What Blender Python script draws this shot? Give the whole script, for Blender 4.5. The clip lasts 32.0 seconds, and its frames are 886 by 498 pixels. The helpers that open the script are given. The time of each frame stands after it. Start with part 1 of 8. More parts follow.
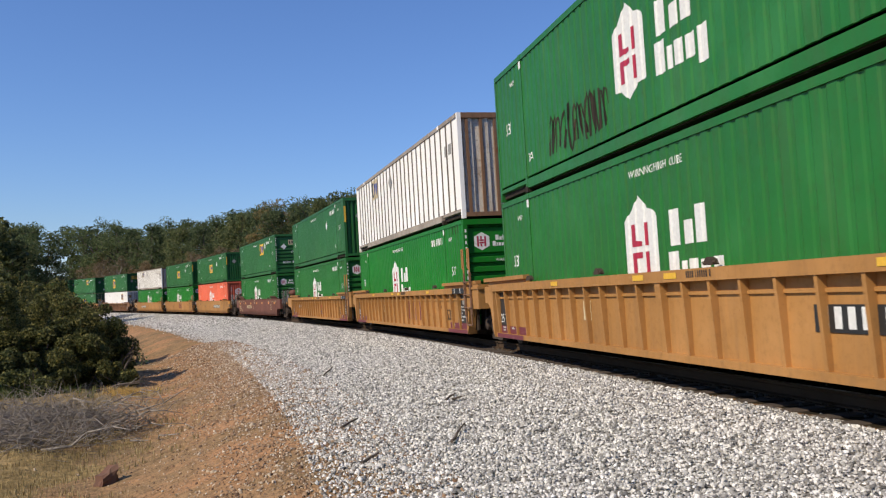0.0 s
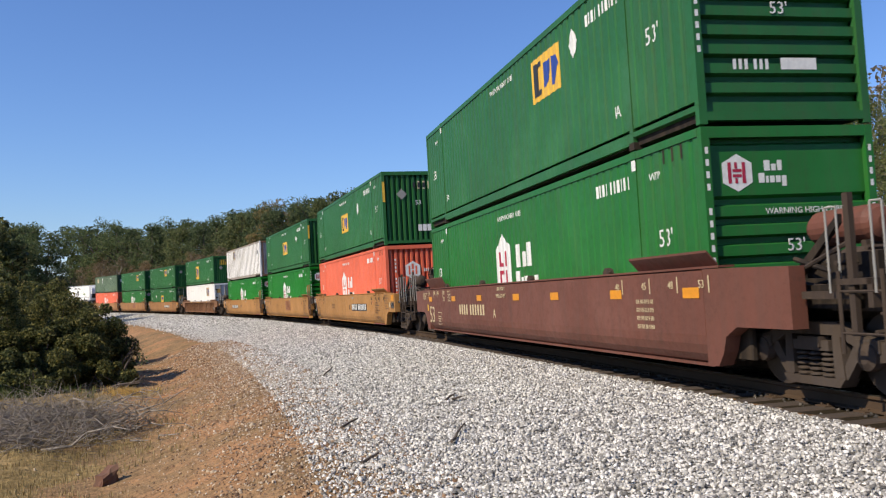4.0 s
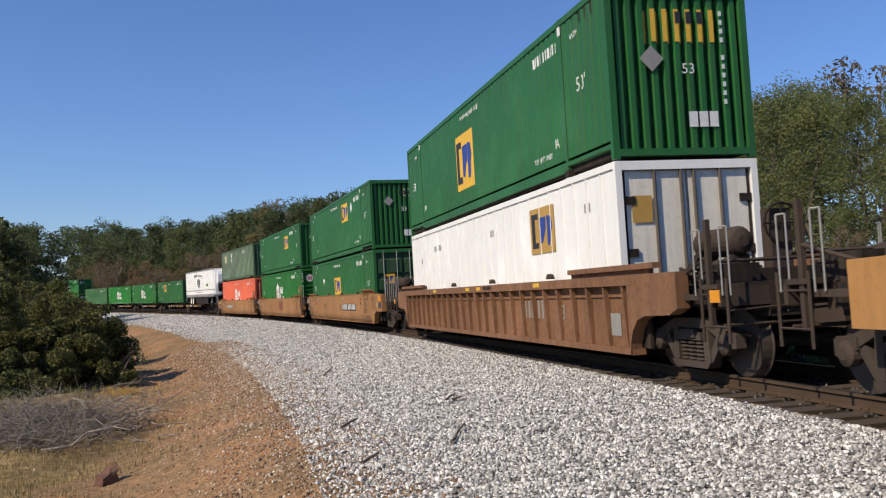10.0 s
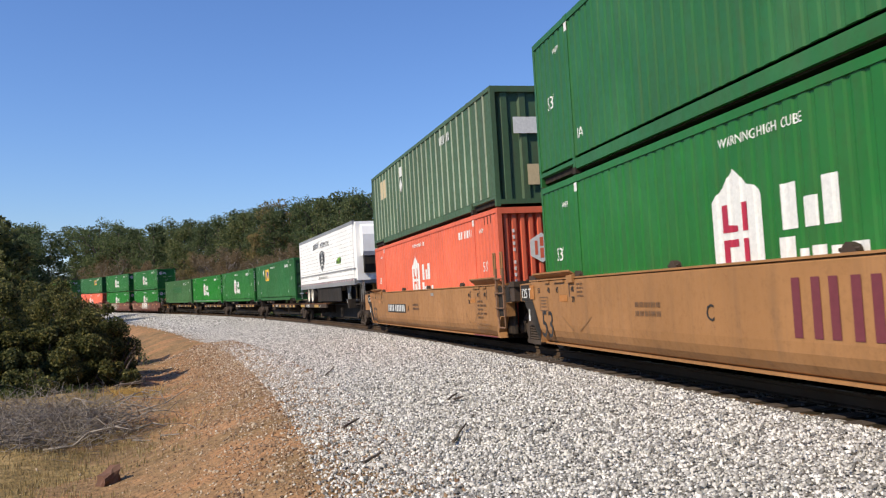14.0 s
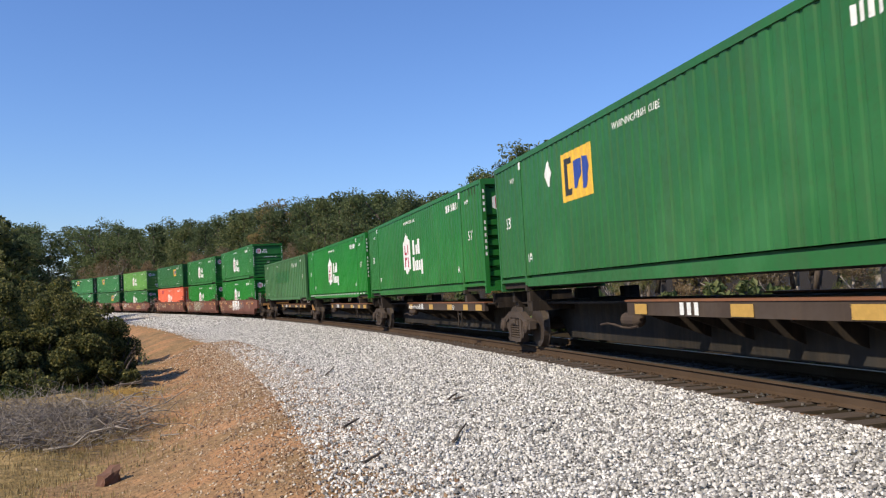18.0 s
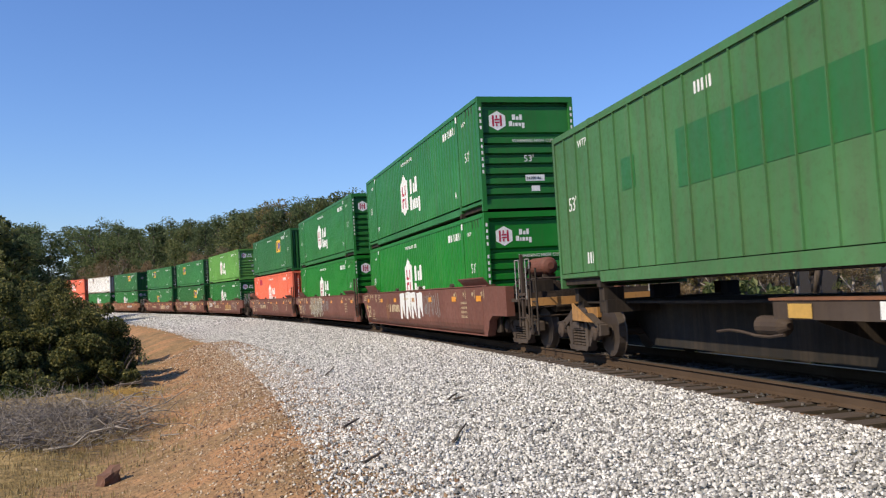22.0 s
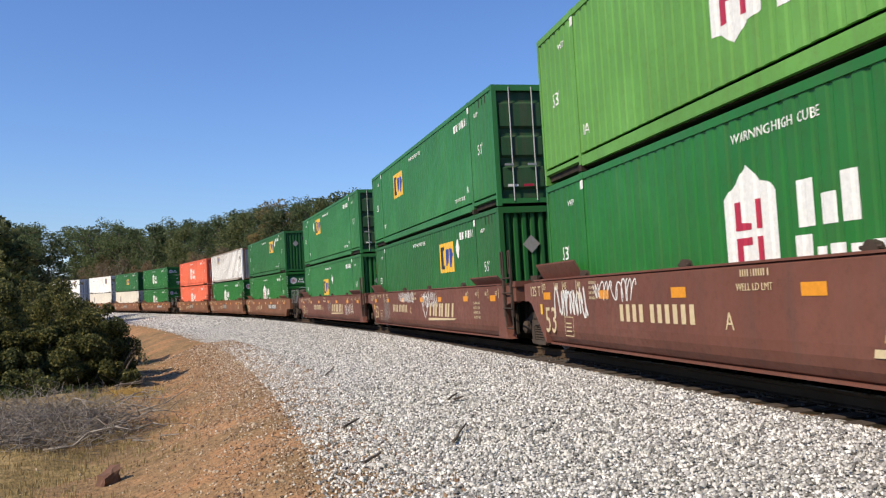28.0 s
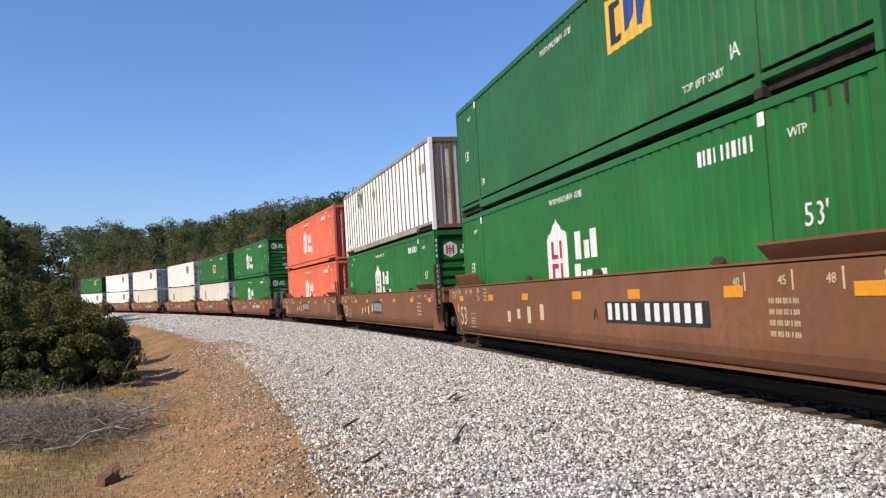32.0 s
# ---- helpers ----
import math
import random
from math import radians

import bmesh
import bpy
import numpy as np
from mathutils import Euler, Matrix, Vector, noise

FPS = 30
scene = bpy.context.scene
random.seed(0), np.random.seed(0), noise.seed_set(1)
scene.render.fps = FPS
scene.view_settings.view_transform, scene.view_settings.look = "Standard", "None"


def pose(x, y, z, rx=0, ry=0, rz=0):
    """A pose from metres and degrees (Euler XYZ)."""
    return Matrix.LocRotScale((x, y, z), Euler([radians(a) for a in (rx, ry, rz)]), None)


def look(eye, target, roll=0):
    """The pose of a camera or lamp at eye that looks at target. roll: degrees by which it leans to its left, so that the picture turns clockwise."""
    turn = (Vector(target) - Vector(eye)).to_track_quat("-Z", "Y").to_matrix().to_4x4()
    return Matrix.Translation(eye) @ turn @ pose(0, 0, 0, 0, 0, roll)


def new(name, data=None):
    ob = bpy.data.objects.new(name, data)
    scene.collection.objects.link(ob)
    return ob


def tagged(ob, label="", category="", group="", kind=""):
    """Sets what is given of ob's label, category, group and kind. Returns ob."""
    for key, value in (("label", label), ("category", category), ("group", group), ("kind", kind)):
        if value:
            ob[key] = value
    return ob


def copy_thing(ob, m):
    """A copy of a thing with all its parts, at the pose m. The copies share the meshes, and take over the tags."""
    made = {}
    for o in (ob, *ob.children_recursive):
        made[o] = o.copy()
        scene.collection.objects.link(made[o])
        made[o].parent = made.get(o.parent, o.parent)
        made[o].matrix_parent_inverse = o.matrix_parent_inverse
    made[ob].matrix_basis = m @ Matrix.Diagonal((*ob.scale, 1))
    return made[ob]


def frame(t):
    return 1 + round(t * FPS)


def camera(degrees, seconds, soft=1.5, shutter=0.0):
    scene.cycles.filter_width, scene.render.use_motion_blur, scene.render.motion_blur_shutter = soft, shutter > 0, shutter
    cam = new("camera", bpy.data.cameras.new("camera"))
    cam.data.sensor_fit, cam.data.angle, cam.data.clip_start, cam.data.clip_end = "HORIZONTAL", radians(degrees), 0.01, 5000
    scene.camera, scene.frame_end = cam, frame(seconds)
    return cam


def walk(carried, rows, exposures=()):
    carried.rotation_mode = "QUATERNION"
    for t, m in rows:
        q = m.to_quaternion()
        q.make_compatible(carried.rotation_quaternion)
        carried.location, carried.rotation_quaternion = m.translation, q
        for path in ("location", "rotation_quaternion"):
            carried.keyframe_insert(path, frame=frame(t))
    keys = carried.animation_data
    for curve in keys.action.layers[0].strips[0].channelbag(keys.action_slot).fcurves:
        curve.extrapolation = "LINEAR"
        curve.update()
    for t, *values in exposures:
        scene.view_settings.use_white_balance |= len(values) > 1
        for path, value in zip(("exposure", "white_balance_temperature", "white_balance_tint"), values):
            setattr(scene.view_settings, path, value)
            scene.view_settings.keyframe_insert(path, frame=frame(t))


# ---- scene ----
HALF = 27.176
PITCH, ROLL, EYE_Z = 3.541, -0.413, 1.0136


def eye_pose(turn):
    a, b = radians(turn), radians(PITCH)
    eye = Vector((0.0, 0.0, EYE_Z))
    way = Vector((-math.sin(a) * math.cos(b), math.cos(a) * math.cos(b), math.sin(b)))
    return look(eye, eye + way * 50, ROLL)


# a tripod shot; the head is nudged a tenth of a degree once
cam = camera(2 * HALF, 32.0, soft=1.2, shutter=0.05)
walk(cam, [(0.0, eye_pose(0)), (10.7, eye_pose(0)), (11.3, eye_pose(0.1126)), (32.0, eye_pose(0.1126))],
     exposures=[(0.0, -0.22), (2.0, -0.24), (3.0, -0.10), (3.5, -0.10), (5.5, -0.18), (6.0, -0.33), (8.0, -0.28), (9.0, -0.36), (10.0, -0.30), (10.4, -0.40), (11.0, -0.62), (11.4, -0.45), (12.0, -0.06), (14.0, -0.08), (16.5, -0.38), (17.2, -0.34), (18.0, 0.0), (24.0, 0.0), (25.0, -0.05), (28.0, -0.05), (32.0, -0.05)])

# ---- light ----
SUN_TO = Vector((-0.795, -0.606, 0.0)).normalized()
SUN_EL = radians(40)
world = bpy.data.worlds.new("world")
scene.world = world
world.use_nodes = True
wn = world.node_tree.nodes
sky = wn.new("ShaderNodeTexSky")
sky.sky_type = "NISHITA"
sky.sun_disc = False
sky.sun_elevation = SUN_EL
sky.sun_rotation = math.atan2(SUN_TO.x, SUN_TO.y)
sky.air_density, sky.dust_density, sky.ozone_density = 1.25, 0.0, 6.0
tint = wn.new("ShaderNodeMix")
tint.data_type, tint.blend_type = "RGBA", "MULTIPLY"
tint.inputs[0].default_value, tint.inputs[7].default_value = 1.0, (0.84, 0.945, 1.255, 1)
world.node_tree.links.new(sky.outputs[0], tint.inputs[6])
world.node_tree.links.new(tint.outputs[2], wn["Background"].inputs[0])
wn["Background"].inputs[1].default_value = 0.123
sun = new("sun", bpy.data.lights.new("sun", "SUN"))
sun.data.energy, sun.data.angle, sun.data.color = 5.8, radians(0.55), (1.0, 0.875, 0.67)
sun_way = Vector((SUN_TO.x * math.cos(SUN_EL), SUN_TO.y * math.cos(SUN_EL), math.sin(SUN_EL)))
sun.matrix_world = look(sun_way * 60, (0, 0, 0))

# ---- the line of the track ----
# s runs along the track away from the camera, w across it towards the camera
X0, Y0, HEAD, BEND, BEND_RATE = 4.3017, 13.8378, 1.78572, 0.003063, -7.514e-6
CANT, GRADE, SPEED, SPEED_RATE = 0.0519, -0.00104, 13.88079, 0.000826
S_GRID = np.arange(-700.0, 900.01, 0.5)


def bend(s):
    return BEND + BEND_RATE * np.clip(s, -20, 235)


_mid = (S_GRID[1:] + S_GRID[:-1]) / 2
_ang = np.concatenate([[0.0], np.cumsum(bend(_mid) * 0.5)])
_i0 = int(np.argmin(np.abs(S_GRID)))
_ang += HEAD - _ang[_i0]
_am = (_ang[1:] + _ang[:-1]) / 2
PX = np.concatenate([[0.0], np.cumsum(np.cos(_am) * 0.5)])
PY = np.concatenate([[0.0], np.cumsum(np.sin(_am) * 0.5)])
PX += X0 - PX[_i0]
PY += Y0 - PY[_i0]
CC, SC = math.cos(CANT), math.sin(CANT)


def on_line(s):
    return np.interp(s, S_GRID, PX), np.interp(s, S_GRID, PY)


def line_at(s, w, z):
    """The place at s along the track, w towards the camera and z up, with no cant."""
    x, y = on_line(s)
    a = np.interp(s, S_GRID, _ang)
    return np.stack([x - np.sin(a) * w, y + np.cos(a) * w, z + GRADE * s * np.ones_like(w)], -1)


def rail_pose(s, reach=9.6):
    """The pose of a car whose bogies stand at s - reach and s + reach: x forwards, the camera's side at -y."""
    ax, ay = on_line(s + reach)
    bx, by = on_line(s - reach)
    tx, ty = bx - ax, by - ay
    d = math.hypot(tx, ty)
    tx, ty = tx / d, ty / d
    nx, ny = ty, -tx
    mx, my = (ax + bx) / 2, (ay + by) / 2
    off = 0.75 - 0.75 * CC
    return Matrix(((tx, -nx * CC, nx * SC, mx + nx * off), (ty, -ny * CC, ny * SC, my + ny * off),
                   (0, SC, CC, 0.75 * SC + GRADE * s), (0, 0, 0, 1)))


def near_line(x, y):
    """s and w of places on the ground (arrays)."""
    s_out, w_out = np.empty_like(x), np.empty_like(x)
    gs, gx, gy, ga = S_GRID[::4], PX[::4], PY[::4], _ang[::4]
    for i in range(0, len(x), 4000):
        dx, dy = x[i:i + 4000, None] - gx, y[i:i + 4000, None] - gy
        j = np.argmin(dx * dx + dy * dy, 1)
        k = np.arange(len(j))
        ex, ey, a = dx[k, j], dy[k, j], ga[j]
        s_out[i:i + 4000] = gs[j] + ex * np.cos(a) + ey * np.sin(a)
        w_out[i:i + 4000] = -ex * np.sin(a) + ey * np.cos(a)
    return s_out, w_out


def smooth(a, b, x):
    t = np.clip((x - a) / (b - a), 0, 1)
    return t * t * (3 - 2 * t)


def toe(s):
    """The outer edge of the ballast on the camera's side: w and z there."""
    k = smooth(10, 55, s)
    return 6.2 + 2.6 * k, -0.66 - 0.5 * k


def stone_edge(s):
    """How far from the track the stones lie thick on the camera's side."""
    return np.interp(s, [-9, -2, 3, 12, 23, 45, 74, 150], [6.2, 6.33, 6.5, 6.85, 7.25, 8.2, 8.6, 8.7])


def wave(x, y, size, seed):
    """Smooth noise between about -1 and 1 (arrays)."""
    rng = np.random.RandomState(seed)
    out = np.zeros_like(x)
    for i in range(7):
        a, ph = rng.uniform(0, 6.283), rng.uniform(0, 6.283)
        f = 6.283 / size * rng.uniform(0.6, 1.9)
        out += np.sin((x * math.cos(a) + y * math.sin(a)) * f + ph + 1.7 * np.sin((y * math.cos(a) - x * math.sin(a)) * f * 0.7 + ph))
    return out / 4.0


def ground_height(x, y, s, w):
    tw, tz = toe(s)
    z = -0.2 + (0.75 - w) * math.tan(CANT)
    side = np.interp(w, [1.25, 1.75], [0, 1])
    shoulder = -0.24 + (tz + 0.24) * np.clip((w - 1.7) / (tw - 1.7), 0, 1)
    bank = tz - 0.95 * smooth(0, 1, (w - tw) / 3.4) - 0.12 * np.clip((w - tw - 3.4) / 8, 0, 3)
    near = np.where(w < tw, shoulder, bank)
    z = np.where(w > 1.25, z * (1 - side) + near * side, z)
    fs = np.interp(-w, [1.25, 1.9, 3.6, 6.0, 12.0, 24.0], [0.0, -0.02, -0.42, -0.40, -0.05, 0.6])
    z = np.where(w < -1.25, -0.1 + fs, z)
    # the wooded rise beyond the track
    rise = np.clip(-w - 24, 0, 400)
    z = z + np.where(w < -24, 0.03 * rise + 0.00011 * rise ** 2, 0)
    rough = np.clip((np.abs(w - 1.0) - 6.0) / 4, 0, 1)
    z = z + rough * (0.12 * wave(x, y, 5.0, 3) + 0.05 * wave(x, y, 1.6, 4)) + np.clip((w - 30) / 60, 0, 1) * 0.5 * wave(x, y, 60, 8)
    z = z + np.where((w > 1.9) & (w < tw + 1.5), 0.018 * wave(x, y, 1.1, 5), 0)
    return z + GRADE * np.clip(s, -200, 300)


def ground_z(x, y):
    ax, ay = np.array([float(x)]), np.array([float(y)])
    s, w = near_line(ax, ay)
    return float(ground_height(ax, ay, s, w)[0])


# ---- materials ----
def material(name):
    m = bpy.data.materials.new(name)
    m.use_nodes = True
    return m, m.node_tree.nodes, m.node_tree.links, m.node_tree.nodes["Principled BSDF"]


def ramp(nodes, stops):
    r = nodes.new("ShaderNodeValToRGB")
    while len(r.color_ramp.elements) < len(stops):
        r.color_ramp.elements.new(0.5)
    for e, (at, c) in zip(r.color_ramp.elements, stops):
        e.position = at
        e.color = (*c, 1) if len(c) == 3 else c
    return r


def noise_node(nodes, links, scale, detail=4, rough=0.6, coord="Object", stretch=(1, 1, 1)):
    tc = nodes.new("ShaderNodeTexCoord")
    mp = nodes.new("ShaderNodeMapping")
    mp.inputs["Scale"].default_value = stretch
    n = nodes.new("ShaderNodeTexNoise")
    n.inputs["Scale"].default_value, n.inputs["Detail"].default_value, n.inputs["Roughness"].default_value = scale, detail, rough
    links.new(tc.outputs[coord], mp.inputs["Vector"])
    links.new(mp.outputs[0], n.inputs["Vector"])
    return n


def mix(nodes, links, fac, a, b, mode="MIX"):
    """A colour mix; fac, a and b are sockets or values."""
    m = nodes.new("ShaderNodeMix")
    m.data_type, m.blend_type = "RGBA", mode
    for socket, val in ((m.inputs[0], fac), (m.inputs[6], a), (m.inputs[7], b)):
        if isinstance(val, (int, float)):
            socket.default_value = val
        elif isinstance(val, tuple):
            socket.default_value = (*val, 1)
        else:
            links.new(val, socket)
    return m.outputs[2]


def bump(nodes, links, bsdf, height, strength, distance=0.01):
    b = nodes.new("ShaderNodeBump")
    b.inputs["Strength"].default_value, b.inputs["Distance"].default_value = strength, distance
    links.new(height, b.inputs["Height"])
    links.new(b.outputs[0], bsdf.inputs["Normal"])


MATS = {}


def paint(name, color, rough=0.45, dirt=(0.09, 0.065, 0.045), wear=0.35, metal=0.0, rust=0.0, gloss=0.32):
    """Weathered paint on steel: faded patches, vertical run-off streaks, grime and spots of rust."""
    if name in MATS:
        return MATS[name]
    m, nodes, links, bsdf = material(name)
    fade = noise_node(nodes, links, 0.5, 3)
    streak = noise_node(nodes, links, 1.0, 5, 0.7, stretch=(5.0, 5.0, 0.35))
    grime = noise_node(nodes, links, 9.0, 6, 0.75)
    light = tuple(min(1, c * 1.18 + 0.012) for c in color)
    dark = tuple(c * (0.94 if min(color) > 0.6 else 0.84) for c in color)
    r1 = ramp(nodes, [(0.3, dark), (0.55, color), (0.75, light)])
    links.new(fade.outputs[0], r1.inputs[0])
    r2 = ramp(nodes, [(0.46, (0, 0, 0)), (0.70, (wear, wear, wear))])
    links.new(streak.outputs[0], r2.inputs[0])
    c = mix(nodes, links, r2.outputs[0], r1.outputs[0], dirt)
    r3 = ramp(nodes, [(0.52, (0, 0, 0)), (0.70, (wear * 0.8,) * 3)])
    links.new(grime.outputs[0], r3.inputs[0])
    c = mix(nodes, links, r3.outputs[0], c, tuple(0.6 * d for d in dirt))
    bsdf.inputs["Specular IOR Level"].default_value = min(gloss, 0.15) if max(color) < 0.07 else gloss
    if rust:
        spots = noise_node(nodes, links, 3.2, 9, 0.8)
        r4 = ramp(nodes, [(0.66 - 0.12 * rust, (0, 0, 0)), (0.72, (0.9, 0.9, 0.9))])
        links.new(spots.outputs[0], r4.inputs[0])
        c = mix(nodes, links, r4.outputs[0], c, (0.13, 0.05, 0.022))
    links.new(c, bsdf.inputs["Base Color"])
    bsdf.inputs["Roughness"].default_value, bsdf.inputs["Metallic"].default_value = rough, metal
    rr = ramp(nodes, [(0.3, (rough - 0.08,) * 3), (0.8, (min(1, rough + 0.25),) * 3)])
    links.new(grime.outputs[0], rr.inputs[0])
    links.new(rr.outputs[0], bsdf.inputs["Roughness"])
    bump(nodes, links, bsdf, fade.outputs[0], 0.25, 0.02)
    MATS[name] = m
    return m


def plain(name, color, rough=0.5, metal=0.0):
    if name in MATS:
        return MATS[name]
    m, nodes, links, bsdf = material(name)
    n = noise_node(nodes, links, 14.0, 5, 0.7)
    r = ramp(nodes, [(0.35, tuple(c * 0.8 for c in color)), (0.7, color)])
    links.new(n.outputs[0], r.inputs[0])
    links.new(r.outputs[0], bsdf.inputs["Base Color"])
    bsdf.inputs["Roughness"].default_value, bsdf.inputs["Metallic"].default_value = rough, metal
    MATS[name] = m
    return m


HUB = paint("green_paint", (0.018, 0.150, 0.025), 0.38, wear=0.22)
HUB_BRIGHT = paint("bright_green_paint", (0.009, 0.176, 0.015), 0.36, wear=0.15)
EMP = paint("deep_green_paint", (0.022, 0.128, 0.032), 0.42, wear=0.22)
EMP_FADED = paint("faded_green_paint", (0.030, 0.168, 0.046), 0.46, wear=0.18)
LIME = paint("faded_light_green_paint", (0.110, 0.290, 0.055), 0.5, wear=0.2)
SAGE = paint("dull_green_paint", (0.060, 0.120, 0.062), 0.55, wear=0.4)
MOSS = paint("chalky_green_paint", (0.055, 0.160, 0.055), 0.55, wear=0.35)
ORANGE = paint("faded_orange_paint", (0.740, 0.150, 0.078), 0.5, wear=0.15)
WHITE = paint("white_paint", (0.84, 0.83, 0.80), 0.45, wear=0.06)
CREAM = paint("stained_white_paint", (0.76, 0.71, 0.61), 0.5, wear=0.22, rust=0.2)
STEEL_SHEET = paint("white_sheet", (0.90, 0.885, 0.85), 0.5, wear=0.08)
END_RUST = paint("rust_stained_post", (0.21, 0.115, 0.065), 0.7, dirt=(0.10, 0.055, 0.03), wear=0.5, rust=0.6)
POST_GREY = paint("grey_rib", (0.115, 0.092, 0.076), 0.6, wear=0.4)
STAINED_RAIL = paint("stained_rail", (0.36, 0.31, 0.26), 0.6, wear=0.6, rust=0.7)
POST_PALE = paint("pale_green_rib", (0.34, 0.40, 0.30), 0.6, wear=0.3)
TRAILER_WHITE = paint("trailer_white", (0.89, 0.89, 0.875), 0.4, wear=0.05)
ALU = paint("aluminium_rail", (0.33, 0.34, 0.35), 0.45, wear=0.25, metal=0.3)
ROD = paint("galvanised_rod", (0.46, 0.46, 0.45), 0.5, wear=0.3, metal=0.2)
YELLOW = paint("ochre_yellow_paint", (0.385, 0.190, 0.057), 0.55, wear=0.26, rust=0.2)
TAN = paint("dusty_ochre_paint", (0.335, 0.165, 0.062), 0.62, wear=0.30, rust=0.2)
YELLOW_DULL = paint("dull_ochre_paint", (0.350, 0.180, 0.058), 0.6, wear=0.55, rust=0.6)
BROWN = paint("mineral_brown_paint", (0.152, 0.057, 0.038), 0.6, dirt=(0.07, 0.05, 0.04), wear=0.4)
OCHRE_BROWN = paint("weathered_ochre_paint", (0.225, 0.110, 0.054), 0.65, dirt=(0.09, 0.05, 0.028), wear=0.7, rust=1.0)
STAINED_WHITE = paint("stained_white_sheet", (0.66, 0.60, 0.52), 0.6, dirt=(0.22, 0.13, 0.07), wear=0.75, rust=0.9)
# weathered door green, darkened for the shade of the recessed end
EMP_DARK = paint("shade_dark_door_green", (0.022, 0.078, 0.030), 0.6, wear=0.6, rust=0.3)
RUST_BROWN = paint("rusty_brown_paint", (0.190, 0.078, 0.036), 0.65, dirt=(0.10, 0.06, 0.04), wear=0.45, rust=0.5)
BLACK = paint("black_grime", (0.022, 0.020, 0.018), 0.7, wear=0.4)
GEAR = paint("oily_steel", (0.056, 0.041, 0.033), 0.8, wear=0.5, rust=0.4)
FRAME_DARK = paint("dark_underframe", (0.024, 0.019, 0.016), 0.8, wear=0.5, rust=0.2)
DUSTY = paint("dusty_cast_steel", (0.060, 0.046, 0.038), 0.85, wear=0.5, rust=0.3, gloss=0.15)
TYRE = plain("rubber", (0.025, 0.025, 0.026), 0.8)
RAIL_SIDE = paint("rusty_rail", (0.078, 0.052, 0.035), 0.9, wear=0.3, gloss=0.04)
RAIL_TOP = plain("polished_rail", (0.45, 0.42, 0.38), 0.28, 0.9)
TREAD = plain("worn_wheel", (0.055, 0.040, 0.031), 0.6, 0.2)
INK_WHITE = plain("white_marking", (0.78, 0.78, 0.75), 0.5)
INK_BLACK = plain("black_marking", (0.025, 0.025, 0.025), 0.5)
INK_RED = plain("red_marking", (0.42, 0.022, 0.055), 0.5)
INK_BLUE = plain("blue_marking", (0.025, 0.06, 0.30), 0.5)
INK_YELLOW = plain("yellow_marking", (0.78, 0.46, 0.045), 0.5)
INK_MAROON = plain("maroon_marking", (0.17, 0.035, 0.045), 0.55)
INK_ORANGE = plain("reflector_orange", (0.75, 0.30, 0.02), 0.4)
INK_GREY = plain("grey_marking", (0.30, 0.29, 0.27), 0.6)
INK_CREAM = plain("cream_marking", (0.62, 0.50, 0.30), 0.6)
INK_LIME = plain("lime_marking", (0.20, 0.42, 0.03), 0.5)
INK_DULL = plain("dull_cream_spray", (0.33, 0.28, 0.18), 0.6)
INK_BLEAK = plain("brown_spray", (0.13, 0.085, 0.045), 0.6)
INK_FAINT = plain("faded_stencil", (0.15, 0.085, 0.045), 0.6)
INK_OCHRE = plain("ochre_marking", (0.50, 0.30, 0.07), 0.5)
INK_APRICOT = plain("faded_orange", (0.46, 0.185, 0.045), 0.5)
INK_TRACE = plain("ochre_dent_mark", (0.255, 0.128, 0.045), 0.6)
RIM_WHITE = plain("rim_white", (0.72, 0.68, 0.58), 0.4)


